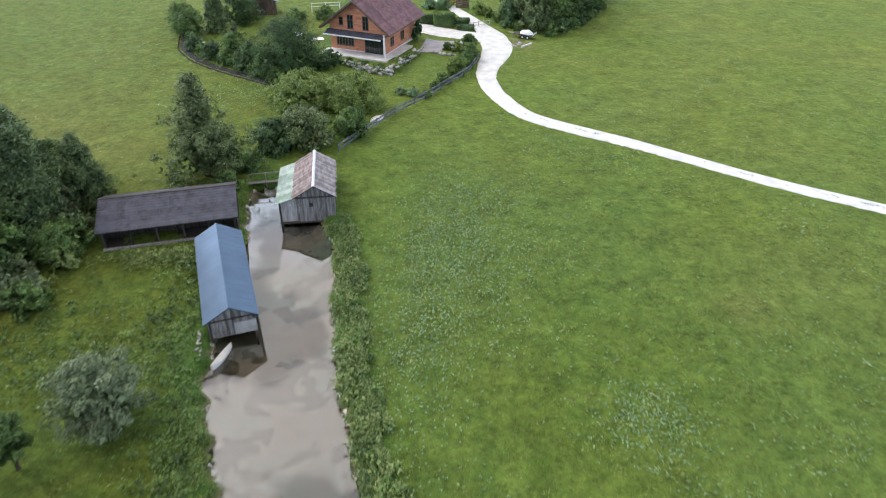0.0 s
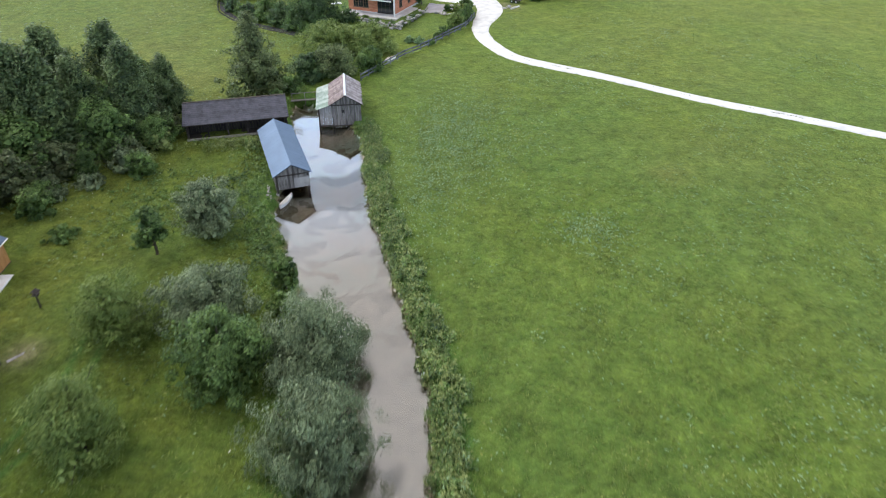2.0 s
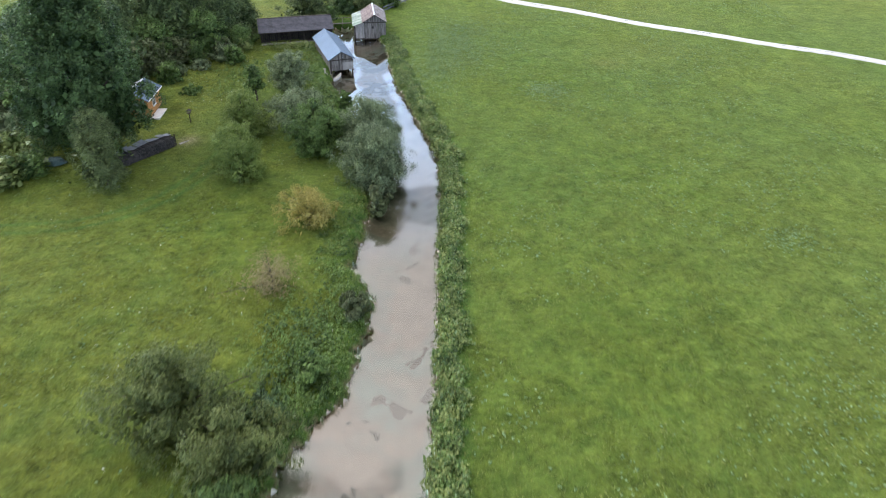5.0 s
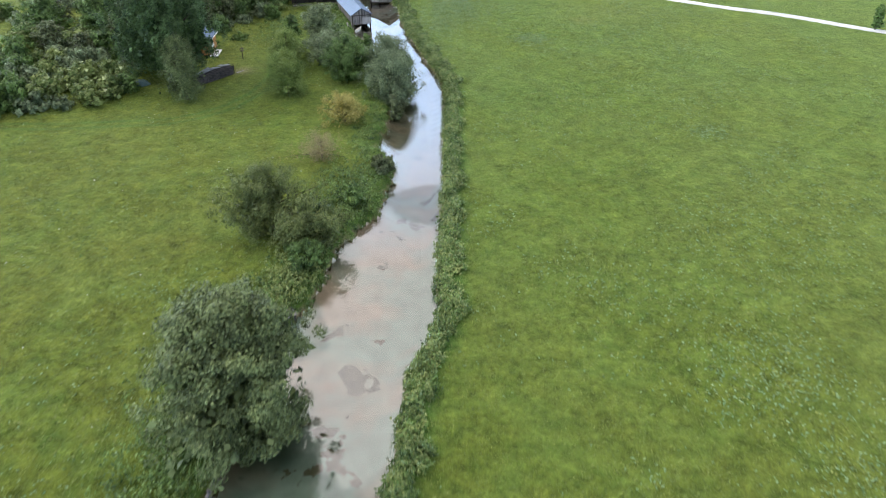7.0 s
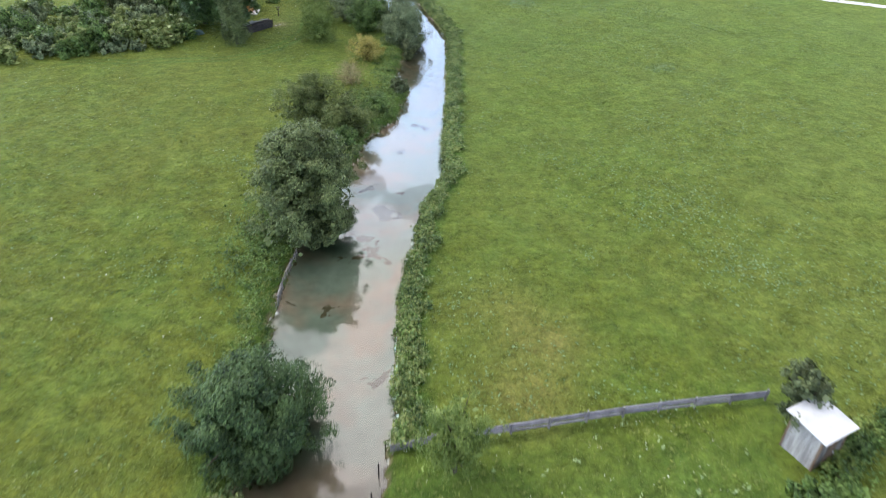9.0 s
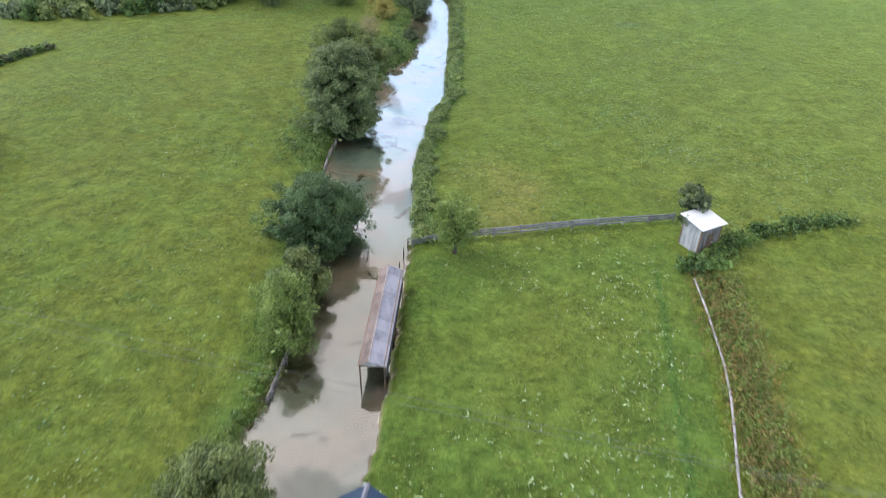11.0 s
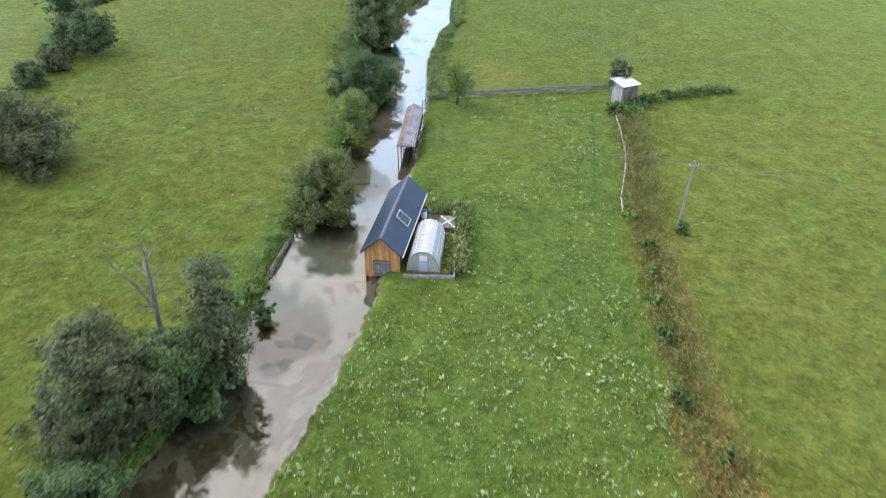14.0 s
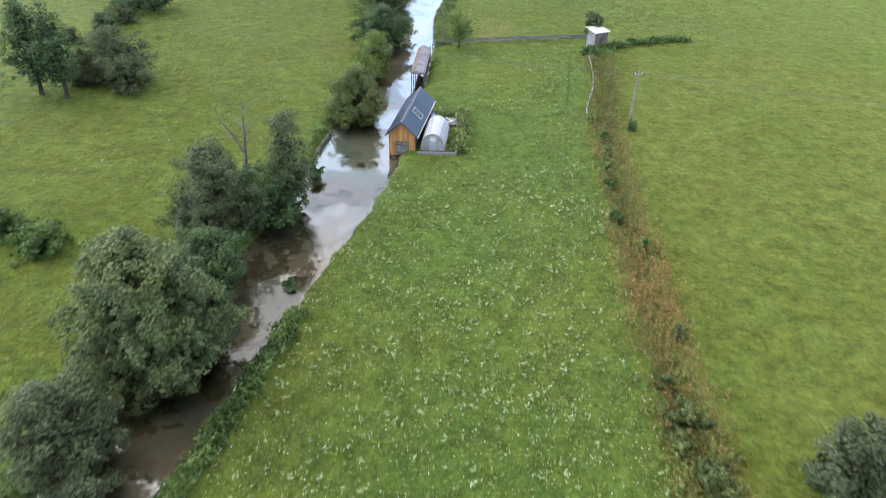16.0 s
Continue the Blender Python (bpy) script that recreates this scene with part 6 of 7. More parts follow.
rail_fence([(-11.7, 66.2), (-9.2, 71.7), (-6.3, 77.1), (-2.3, 83.0), (0.7, 88.1), (3.1, 92.7), (4.7, 98.4)], 2.0, 1.05, (0.38, 0.85), 0.07, 0.10, M["tarp"], "blue-grey plank garden fence on posts", 1, flat=True)
rail_fence([(-3.5, -75.9), (-0.6, -75.5), (3.0, -74.7), (8.3, -73.6), (14.8, -72.3), (20.6, -71.4)], 2.4, 0.95, (0.30, 0.55, 0.78), 0.08, 0.085, M["grey_wood"], "grey weathered pole fence across the meadow", 2, M["tin"])
rail_fence([(19.6, -81.3), (19.2, -87.0), (18.6, -92.6), (17.5, -96.9), (16.35, -101.0), (16.0, -103.8)], 2.6, 0.75, (0.55,), 0.06, 0.085, M["brown_wood"], "low fence with one pale bleached rail", 3, M["shakes"])


def utility_pole():
    u = thing("utility_pole", pose(20.6, -106.1, 0), "grey wooden utility pole with a small crossarm", "utility pole")
    bm = bmesh.new()
    beam(bm, (0, 0, -0.3), (0.05, 0.05, 7.0), 0.13, 0.085, 10)
    part("pole", bm, M["grey_wood"], u)
    part("crossarm", boxes((-0.45, 0.45, -0.12, -0.04, 6.55, 6.65)), M["grey_wood"], u)
    for x in (-0.38, 0.38):
        bm = bmesh.new()
        beam(bm, (x, -0.08, 6.65), (x, -0.08, 6.83), 0.035, 0.045, 8)
        part("insulator", bm, M["white_paint"], u)
    bm = bmesh.new()
    for dy in (-0.38, 0.38):
        for far in (-82, 90):
            wire = bmesh.new()
            pts = [(far * t_ + 0.38 * (1 if dy > 0 else -1) * (1 - t_), -0.08 + dy * 2.2 * t_ - 0.26 * far * t_, 6.84 - 3.2 * t_ * (1 - t_)) for t_ in np.linspace(0, 1, 13)]
            tube(wire, pts, [0.011] * 13, 4)
            part("wire", wire, M["tin"], u, "thin grey overhead wire")
    beam(bm, (0.16, 0.1, -0.2), (0.14, 0.1, 1.5), 0.08, 0.07, 8)
    part("stub", bm, M["brown_wood"], u)
    return u


utility_pole()


def garden_post():
    g = thing("bird_feeder", pose(-30.5, 17.25, 0), "dark wooden bird feeder on a post", "bird feeder")
    bm = bmesh.new()
    beam(bm, (0, 0, -0.2), (0, 0, 1.25), 0.07, 0.06, 8)
    part("post", bm, M["dark_wood"], g)
    part("tray", boxes((-0.22, 0.22, -0.22, 0.22, 1.25, 1.30)), M["dark_wood"], g)
    part("roof", prism([(-0.3, 1.5), (0, 1.72), (0.3, 1.5), (0, 1.66)], "y", -0.28, 0.28), M["dark_wood"], g)
    for x in (-0.18, 0.18):
        part("strut", boxes((x - 0.02, x + 0.02, -0.02, 0.02, 1.3, 1.62)), M["dark_wood"], g)
    return g


garden_post()


def rowing_boat():
    """An open white rowing boat: a hollow hull with thwarts."""
    b = thing("rowing_boat", pose(-15.6, 34.55, WATER + 0.03, 0, 0, -16), "small white boat under a white cover, moored at the boathouse", "boat")
    bm = bmesh.new()
    L, W, D = 2.5, 0.27, 0.30
    outer, inner = [], []
    n = 13
    for i in range(n):
        t = i / (n - 1)
        y = -L / 2 + L * t
        w = W * math.sin(math.pi * min(max(t * 0.92 + 0.06, 0), 1)) ** 0.6
        rise = 0.16 * abs(2 * t - 1) ** 2
        outer.append([bm.verts.new((x * w, y, z + rise)) for x, z in ((-1, D), (-0.85, 0.15), (-0.4, -0.08), (0.4, -0.08), (0.85, 0.15), (1, D))])
        inner.append([bm.verts.new((x * max(w - 0.04, 0.01), y, z + rise)) for x, z in ((-1, D), (-0.8, 0.18), (-0.35, 0.0), (0.35, 0.0), (0.8, 0.18), (1, D))])
    for a, c in zip(outer, outer[1:]):
        for k in range(5):
            bm.faces.new((a[k], a[k + 1], c[k + 1], c[k]))
    for a, c in zip(inner, inner[1:]):
        for k in range(5):
            bm.faces.new((a[k + 1], a[k], c[k], c[k + 1]))
    for i in range(n - 1):
        for k in (0, 5):
            bm.faces.new((outer[i][k], outer[i + 1][k], inner[i + 1][k], inner[i][k]))
    for i in (0, n - 1):
        for k in range(5):
            bm.faces.new((outer[i][k], outer[i][k + 1], inner[i][k + 1], inner[i][k]))
    bmesh.ops.recalc_face_normals(bm, faces=bm.faces)
    part("hull", bm, M["white_paint"], b)
    bm = bmesh.new()
    rows = []
    for i in range(n):
        t = i / (n - 1)
        w = W * math.sin(math.pi * min(max(t * 0.92 + 0.06, 0), 1)) ** 0.6 + 0.015
        rows.append([bm.verts.new((u * w, -L / 2 + L * t, D + 0.16 * abs(2 * t - 1) ** 2 + 0.02 + 0.10 * (1 - u * u))) for u in (-1, -0.6, 0, 0.6, 1)])
    for a, c in zip(rows, rows[1:]):
        for k in range(4):
            bm.faces.new((a[k], a[k + 1], c[k + 1], c[k]))
    bmesh.ops.solidify(bm, geom=bm.faces[:], thickness=0.012)
    bmesh.ops.recalc_face_normals(bm, faces=bm.faces)
    part("cover", bm, M["white_paint"], b, "stretched white cover")
    return b


rowing_boat()


def stone_mesh(seed, mat):
    bm = bmesh.new()
    bmesh.ops.create_icosphere(bm, subdivisions=1, radius=0.5)
    rng = random.Random(seed)
    for v in bm.verts:
        v.co *= rng.uniform(0.75, 1.2)
        v.co.z *= 0.7
    me = mesh_of("stone", bm, mat)
    return me


STONES = [stone_mesh(s, M["stone"]) for s in range(5)]


def stones_along(name, pts, n, size, spread, label, category, seed, lift=0.0, rows=1):
    rng = random.Random(seed)
    p = np.array(pts, float)
    x0, y0 = p[0]
    t = thing(name, pose(x0, y0, 0), label, category)
    d = np.concatenate([[0], np.cumsum(np.hypot(*np.diff(p, axis=0).T))])
    for i in range(n):
        s = d[-1] * (i + rng.random()) / n
        x, y = np.interp(s, d, p[:, 0]) + rng.uniform(-spread, spread), np.interp(s, d, p[:, 1]) + rng.uniform(-spread, spread)
        k = size * rng.uniform(0.6, 1.5)
        z = max(ground_at(x, y), WATER - 0.1) + k * 0.2 + lift * rng.randrange(rows)
        piece("stone", rng.choice(STONES), t, pose(x - x0, y - y0, z, rng.uniform(-20, 20), rng.uniform(-20, 20), rng.uniform(0, 360)) @ Matrix.Diagonal((k * rng.uniform(0.8, 1.4), k, k, 1)))
    return t


stones_along("rockery", [(-14.8, 94.8), (-12.2, 93.1), (-10.0, 92.1), (-8.0, 91.6), (-6.6, 94.6), (-5.4, 98.0), (-4.5, 100.6)], 110, 0.52, 0.55, "rockery of pale boulders and low plants below the terrace", "rockery", 1, 0.3, 3)
stones_along("rockery", [(-6.9, 84.8), (-4.6, 83.9), (-2.2, 83.2)], 22, 0.42, 0.35, "small flower bed edged with pale stones", "flower bed", 2)
stones_along("stone_edge", [(-2.2, 101.4), (-0.6, 100.4), (1.0, 100.2)], 12, 0.6, 0.25, "pale stones at the corner of the yard", "stones", 3)
stones_along("rubble", [(-17.6, 36.6), (-17.3, 35.2), (-16.9, 34.0)], 14, 0.22, 0.2, "pale rubble at the foot of the boathouse", "stones", 4)
stones_along("rubble", [(-13.4, -42.6), (-12.9, -41.6)], 14, 0.3, 0.3, "pale broken stones on the stream bank", "stones", 9)
stones_along("stone_edge", [(9.9, 104.6), (10.8, 105.6), (11.4, 106.6)], 9, 0.4, 0.4, "stones beside the track", "stones", 5)
stones_along("stone_edge", [(-39.4, 107.6), (-38.6, 103.2), (-35.8, 99.0), (-32.4, 96.2)], 46, 0.5, 0.7, "grey boulders along the brook", "stones", 7)


def firewood_stack():
    w = thing("firewood_stack", pose(-32.75, 8.2, 0, 0, 0, -35.2), "long stack of dark firewood under grey sheets", "firewood stack")
    rng = random.Random(6)
    bm = bmesh.new()
    bmesh.ops.create_cone(bm, cap_ends=True, segments=7, radius1=0.5, radius2=0.46, depth=1.0, matrix=Matrix.Rotation(math.pi / 2, 4, "Y"))
    log = mesh_of("log", bm, M["logs"])
    L = 7.6
    for r in range(6):
        y = -L / 2 + (r % 2) * 0.1
        while y < L / 2:
            d = rng.uniform(0.17, 0.24)
            piece("log", log, w, pose(rng.uniform(-0.03, 0.03), y, 0.12 + r * 0.185, rng.uniform(0, 360), 0, rng.uniform(-3, 3)) @ Matrix.Diagonal((1.15, d, d, 1)))
            y += d * 1.02
    for i in range(11):
        y = -L / 2 + i * L / 11
        tilt = rng.uniform(-11, 11)
        bm = boxes((-0.80, 0.12, 0, 0.62, 0, 0.03))
        ob = part("cover_sheet", bm, M["tarp"], w, "grey cover sheet")
        ob.matrix_basis = pose(rng.uniform(-0.15, 0.15), y, 1.27 + 0.06 * (i % 2), tilt * 0.5, tilt, rng.uniform(-9, 9))
    for y in (-L / 2 - 0.1, L / 2 + 0.1):
        for x in (-0.45, 0.45):
            bm = bmesh.new()
            beam(bm, (x, y, -0.2), (x, y, 1.35), 0.05, 0.05, 7)
            part("stake", bm, M["dark_wood"], w)
    return w


firewood_stack()


def tarp_heap():
    """A small heap under a crumpled tarpaulin."""
    bm = bmesh.new()
    bmesh.ops.create_uvsphere(bm, u_segments=14, v_segments=8, radius=1.0)
    bmesh.ops.delete(bm, geom=[v for v in bm.verts if v.co.z < -0.2], context="VERTS")
    rng = random.Random(12)
    for v in bm.verts:
        v.co = Vector((v.co.x * 1.1, v.co.y * 0.7, max(v.co.z, 0) * 0.75)) * rng.uniform(0.88, 1.1)
    return solid("tarpaulin_heap", bm, M["green_tarp"], "small heap under a crumpled blue-green tarpaulin", "tarpaulin", m=pose(-41.4, 6.6, -0.05, 0, 0, 15))


tarp_heap()


solid("plank", boxes((-0.9, 0.9, -0.13, 0.13, 0.0, 0.05), bevel=0.01), M["shakes"], "pale plank lying in the grass", "plank", m=pose(-29.3, 12.1, 0.03, 0, 0, 50))


def poly_tunnel():
    """Small tunnel greenhouse: ribs, film panels, end walls with a door."""
    g = thing("greenhouse", pose(-2.2, -111.2, 0, 0, 0, -4.5), "small rounded greenhouse of white translucent film", "greenhouse")
    W, H, L = 1.33, 2.05, 5.0
    def arc(k, n=14, r=0.0):
        a = math.pi * k / n
        return (-(W + r) * math.cos(a) ** 1.0, (H + r) * math.sin(a) ** 0.75)
    for i in range(9):
        k0, k1 = i * 14 / 9, (i + 1) * 14 / 9
        rim = [arc(k0 + (k1 - k0) * j / 3, r=0.012 * math.sin(math.pi * j / 3)) for j in range(4)]
        rim += [(x * 0.975, z * 0.98) for x, z in rim[::-1]]
        panel = part("film_panel", prism(rim, "y", -L / 2, L / 2), M["film"] if i % 3 else M["clear_film"], g)
        if i:
            x, z = arc(k0, r=0.012)
            bm = bmesh.new()
            beam(bm, (x, -L / 2, z), (x, L / 2, z), 0.022, sides=5)
            part("seam_strip", bm, M["pale_metal"], panel)
    for y in (-L / 2, 0.0, L / 2):
        bm = bmesh.new()
        tube(bm, [(arc(k, r=0.015)[0], y, arc(k, r=0.015)[1]) for k in range(15)], [0.022] * 15, 5)
        part("hoop", bm, M["pale_metal"], g)
    for y in (-L / 2 + 0.05, L / 2 - 0.09):
        part("end_wall", prism([arc(k, r=-0.05) for k in range(15)], "y", y, y + 0.04), M["concrete"] if y < 0 else M["film"], g, "greyish translucent end wall")
    d = part("door", boxes((-0.38, 0.38, -L / 2 - 0.02, -L / 2 + 0.04, 0.05, 1.75), bevel=0.01), M["film"], g, "pale door")
    part("vent_flap", boxes((-0.3, 0.3, -L / 2 - 0.05, -L / 2 - 0.02, 1.15, 1.6)), M["white_paint"], d)
    part("base_rail", boxes((-W - 0.05, -W + 0.05, -L / 2, L / 2, -0.05, 0.12), (W - 0.05, W + 0.05, -L / 2, L / 2, -0.05, 0.12)), M["concrete"], g)
    return g


poly_tunnel()
solid("garden_bed", boxes((-3.1, 0.45, -114.3, -103.2, -0.12, 0.035)), M["soil"], "dark soil of the kitchen garden", "garden bed", kind="structure")
kerb = thing("garden_edging", pose(0, 0, 0), "low pale plank edging round the kitchen garden", "edging")
for x0, x1, y0, y1 in ((-4.0, 0.1, -114.62, -114.5), (0.1, 0.22, -114.6, -108.0), (0.22, 0.34, -108.0, -102.8)):
    part("plank", boxes((x0, x1, y0, y1, -0.1, 0.34), bevel=0.01), M["shakes"], kerb)
solid("paving_strip", boxes((-3.05, -2.05, -107.6, -103.6, -0.05, 0.06), bevel=0.01), M["tarp"], "grey board walk beside the boathouse", "walkway")


def cold_frame():
    c = thing("cold_frame", pose(-0.5, -106.5, 0.04, 0, 0, -6), "low wooden cold frame with a white cross on its lid", "cold frame")
    part("frame", boxes((-0.78, -0.72, -1.0, 1.0, 0, 0.4), (0.72, 0.78, -1.0, 1.0, 0, 0.4), (-0.72, 0.72, -1.0, -0.94, 0, 0.4), (-0.72, 0.72, 0.94, 1.0, 0, 0.4)), M["brown_wood"], c)
    lid = part("lid", boxes((-0.8, 0.8, -1.02, 1.02, 0.4, 0.44)), M["tarp"], c, "grey lid")
    for s in (-1, 1):
        ob = part("cross_bar", boxes((-1.18, 1.18, -0.05, 0.05, 0.445, 0.475)), M["white_paint"], lid, "white painted bar")
        ob.matrix_basis = pose(0, 0, 0.0 + 0.012 * (s > 0), 0, 0, s * 52)
    return c


cold_frame()


def water_butt():
    w = thing("water_butt", pose(-2.75, -105.4, 0.06), "white and pale blue water butt by the boathouse wall", "water butt")
    bm = bmesh.new()
    tube(bm, [(0, 0, 0), (0, 0, 0.1), (0, 0, 0.45), (0, 0, 0.8), (0, 0, 0.9)], [0.26, 0.29, 0.31, 0.29, 0.26], 14)
    part("barrel", bm, M["white_paint"], w)
    bm = bmesh.new()
    beam(bm, (0, 0, 0.9), (0, 0, 0.95), 0.28, 0.26, 14)
    part("lid", bm, M["blue_metal"], w, "pale blue lid")
    return w


water_butt()
solid("plank", boxes((-0.07, 0.07, -0.55, 0.55, 0, 0.06), bevel=0.01), M["white_paint"], "white board lying on the garden bed", "plank", m=pose(-1.62, -106.2, 0.05, 0, 0, -8))


def revetment(pts, seed, label):
    """Short upright poles and lengthwise boards that hold the bank."""
    rng = random.Random(seed)
    p = line_points(pts, 0.55)
    x0, y0 = p[0]
    r = thing("revetment", pose(x0, y0, 0), label, "bank wall")
    for x, y in p:
        bm = bmesh.new()
        beam(bm, (x - x0, y - y0, -1.6), (x - x0 + rng.uniform(-0.08, 0.08), y - y0, -0.15 + rng.uniform(-0.15, 0.12)), 0.07, 0.06, 7)
        part("pole", bm, M["grey_wood"], r)
    for i in range(0, len(p) - 3, 3):
        for z in (-0.68, -0.42):
            bm = bmesh.new()
            beam(bm, (p[i][0] - x0 - 0.09, p[i][1] - y0, z), (p[i + 3][0] - x0 - 0.09, p[i + 3][1] - y0, z + 0.03), 0.09, 0.08, 7)
            part("log", bm, M["grey_wood"], r)
    return r


revetment([(-11.55, -87.5), (-11.75, -90.5), (-12.1, -94.2)], 1, "grey log wall holding the stream bank")
revetment([(-14.55, -108.8), (-14.95, -111.5), (-15.2, -114.6)], 2, "grey log wall holding the stream bank")
revetment([(-13.45, -54.5), (-13.75, -58.0), (-13.65, -62.0)], 3, "old dark poles holding the stream bank")


def jetty():
    j = thing("jetty", pose(-12.9, -40.6, 0, 0, 0, 38), "small grey plank jetty on the bank", "jetty")
    for i in range(7):
        part("plank", boxes((-1.4, 1.1, -0.9 + i * 0.26, -0.68 + i * 0.26, -0.12, -0.07), bevel=0.006), M["grey_wood"], j)
    for x in (-1.1, 0.9):
        part("bearer", boxes((x - 0.06, x + 0.06, -0.95, 0.95, -0.24, -0.12)), M["dark_wood"], j)
        for y in (-0.8, 0.8):
            bm = bmesh.new()
            beam(bm, (x, y, -1.6), (x, y, -0.12), 0.07, 0.07, 7)
            part("pile", bm, M["dark_wood"], j)
    return j


jetty()
for i, (x, y, h) in enumerate(((-4.25, -77.2, 0.5), (-4.0, -75.4, 0.3), (-4.5, -79.0, 0.25))):
    bm = bmesh.new()
    beam(bm, (0, 0, -0.8), (0.05, 0.0, h + 0.6), 0.05, 0.045, 7)
    solid("mooring_stake", bm, M["dark_wood"], "dark mooring stake standing in the water", "stake", "mooring stakes", m=pose(x, y, WATER))


def footbridge():
    f = thing("footbridge", pose(-18.1, 59.4, 0, 0, 0, 12), "narrow plank footbridge with a rail", "footbridge")
    part("deck", boxes((-1.8, 1.6, -0.25, 0.25, 0.0, 0.07), bevel=0.01), M["grey_wood"], f)
    for x in (-1.6, 0, 1.4):
        part("rail_post", boxes((x - 0.04, x + 0.04, 0.2, 0.28, -0.9, 0.85)), M["grey_wood"], f)
    part("handrail", boxes((-1.7, 1.5, 0.2, 0.28, 0.85, 0.92)), M["grey_wood"], f)
    return f


footbridge()


def trailer():
    t = thing("trailer", pose(12.6, 109.3, 0.06, 0, 0, -28), "flatbed trailer carrying a white covered load beside the track", "trailer")
    part("bed", boxes((-1.9, 1.6, -0.8, 0.8, 0.55, 0.68), bevel=0.02), M["dark_wood"], t)
    part("drawbar", boxes((-3.0, -1.9, -0.06, 0.06, 0.5, 0.6)), M["concrete"], t)
    part("tailboard", boxes((1.55, 1.6, -0.8, 0.8, 0.68, 1.0)), M["pale_metal"], t)
    for x in (-0.2, 0.7):
        for y in (-0.85, 0.72):
            bm = bmesh.new()
            beam(bm, (x, y, 0.3), (x, y + 0.15, 0.3), 0.3, 0.3, 14)
            wheel = part("wheel", bm, M["rubber"], t)
            bm = bmesh.new()
            beam(bm, (x, y - 0.01, 0.3), (x, y + 0.16, 0.3), 0.15, 0.15, 10)
            part("rim", bm, M["pale_metal"], wheel)
    bm = bmesh.new()
    bmesh.ops.create_icosphere(bm, subdivisions=3, radius=1.0)
    rng = random.Random(12)
    for v in bm.verts:
        v.co = Vector((v.co.x * 1.15 + 0.2, v.co.y * 0.66, max(v.co.z, 0) * 0.62 * (1 + 0.08 * math.sin(7 * v.co.x)) + 0.68))
    part("cover", bm, M["white_paint"], t, "white domed cover")
    return t


trailer()


def far_shed():
    s = thing("garden_shed", pose(-33.2, 123.4, 0, 0, 0, 12) @ Matrix.Scale(1.12, 4), "brown wooden garden shed with a grey roof", "shed")
    slope_sheet(s, 0, 3.2, -2.6, 2.1, -2.3, 2.0, 0.08, M["tin"])
    slope_sheet(s, 0, 3.2, 2.6, 2.1, -2.3, 2.0, 0.08, M["tin"])
    top = lambda a: 3.1 - abs(a) * 0.41
    board_wall(s, "y", -1.7, -2.1, 2.1, 0, top, 0.3, M["brown_wood"], seed=71)
    board_wall(s, "y", 1.7, -2.1, 2.1, 0, top, 0.3, M["brown_wood"], seed=72)
    for x in (-2.1, 2.05):
        board_wall(s, "x", x, -1.7, 1.7, 0, 2.2, 0.3, M["brown_wood"], seed=73)
    part("door", boxes((-0.5, 0.5, -1.76, -1.7, 0.02, 2.0)), M["dark_wood"], s, "dark plank door")
    return s


far_shed()


def pool():
    p = thing("paddling_pool", pose(-25.6, 108.6, 0.0), "round pale blue garden pool on the lawn", "pool")
    bm = bmesh.new()
    n = 20
    tube(bm, [(1.8 * math.cos(k * 2 * math.pi / n), 1.8 * math.sin(k * 2 * math.pi / n), 0.3) for k in range(n + 1)], [0.28] * (n + 1), 8)
    part("rim", bm, M["white_paint"], p)
    bm = bmesh.new()
    beam(bm, (0, 0, 0.02), (0, 0, 0.35), 1.75, 1.75, 24)
    part("basin", bm, M["pale_blue"], p, "pale blue water-filled basin")
    return p


pool()


def terrace_table():
    t = thing("garden_table", pose(-9.7, 100.6, 0.25, 0, 0, -21.5), "garden table with a white cloth on the terrace", "table")
    part("tabletop", boxes((-0.75, 0.75, -0.45, 0.45, 0.70, 0.76), bevel=0.01), M["white_paint"], t)
    for x in (-0.65, 0.65):
        for y in (-0.36, 0.36):
            part("leg", boxes((x - 0.04, x + 0.04, y - 0.04, y + 0.04, -0.02, 0.70)), M["brown_wood"], t)
    return t


terrace_table()


def clipped_hedge(x, y, w, d, h, turn, seed, label):
    rng = np.random.default_rng(seed)
    t = thing("hedge", pose(x, y, 0, 0, 0, turn), label, "hedge", "clipped hedges")
    n = int((w * d + 2 * (w + d) * h) * 130)
    at = rng.uniform(-1, 1, (n, 3))
    face = rng.integers(0, 3, n)
    keep = np.arange(n)
    s = np.sign(at[keep, face])
    at[keep, face] = s * rng.uniform(0.82, 1.05, n)
    nrm = np.zeros((n, 3))
    nrm[keep, face] = s
    at[:, 2] = np.abs(at[:, 2])
    nrm[:, 2] = np.abs(nrm[:, 2])
    at *= np.array([w / 2, d / 2, h])
    q = leaf_quads(at, unit(nrm + 0.6 * rng.normal(size=(n, 3))), 0.2, 0.6, rng)
    new("foliage", array_mesh("foliage", q.reshape(-1, 3), 4, M["lf_mid" if h > 2 else "lf_dark"])).parent = t
    part("stems", boxes((-w / 2 + 0.2, w / 2 - 0.2, -d / 2 + 0.2, d / 2 - 0.2, 0, h - 0.25)), M["lf_dark"], t)
    return t


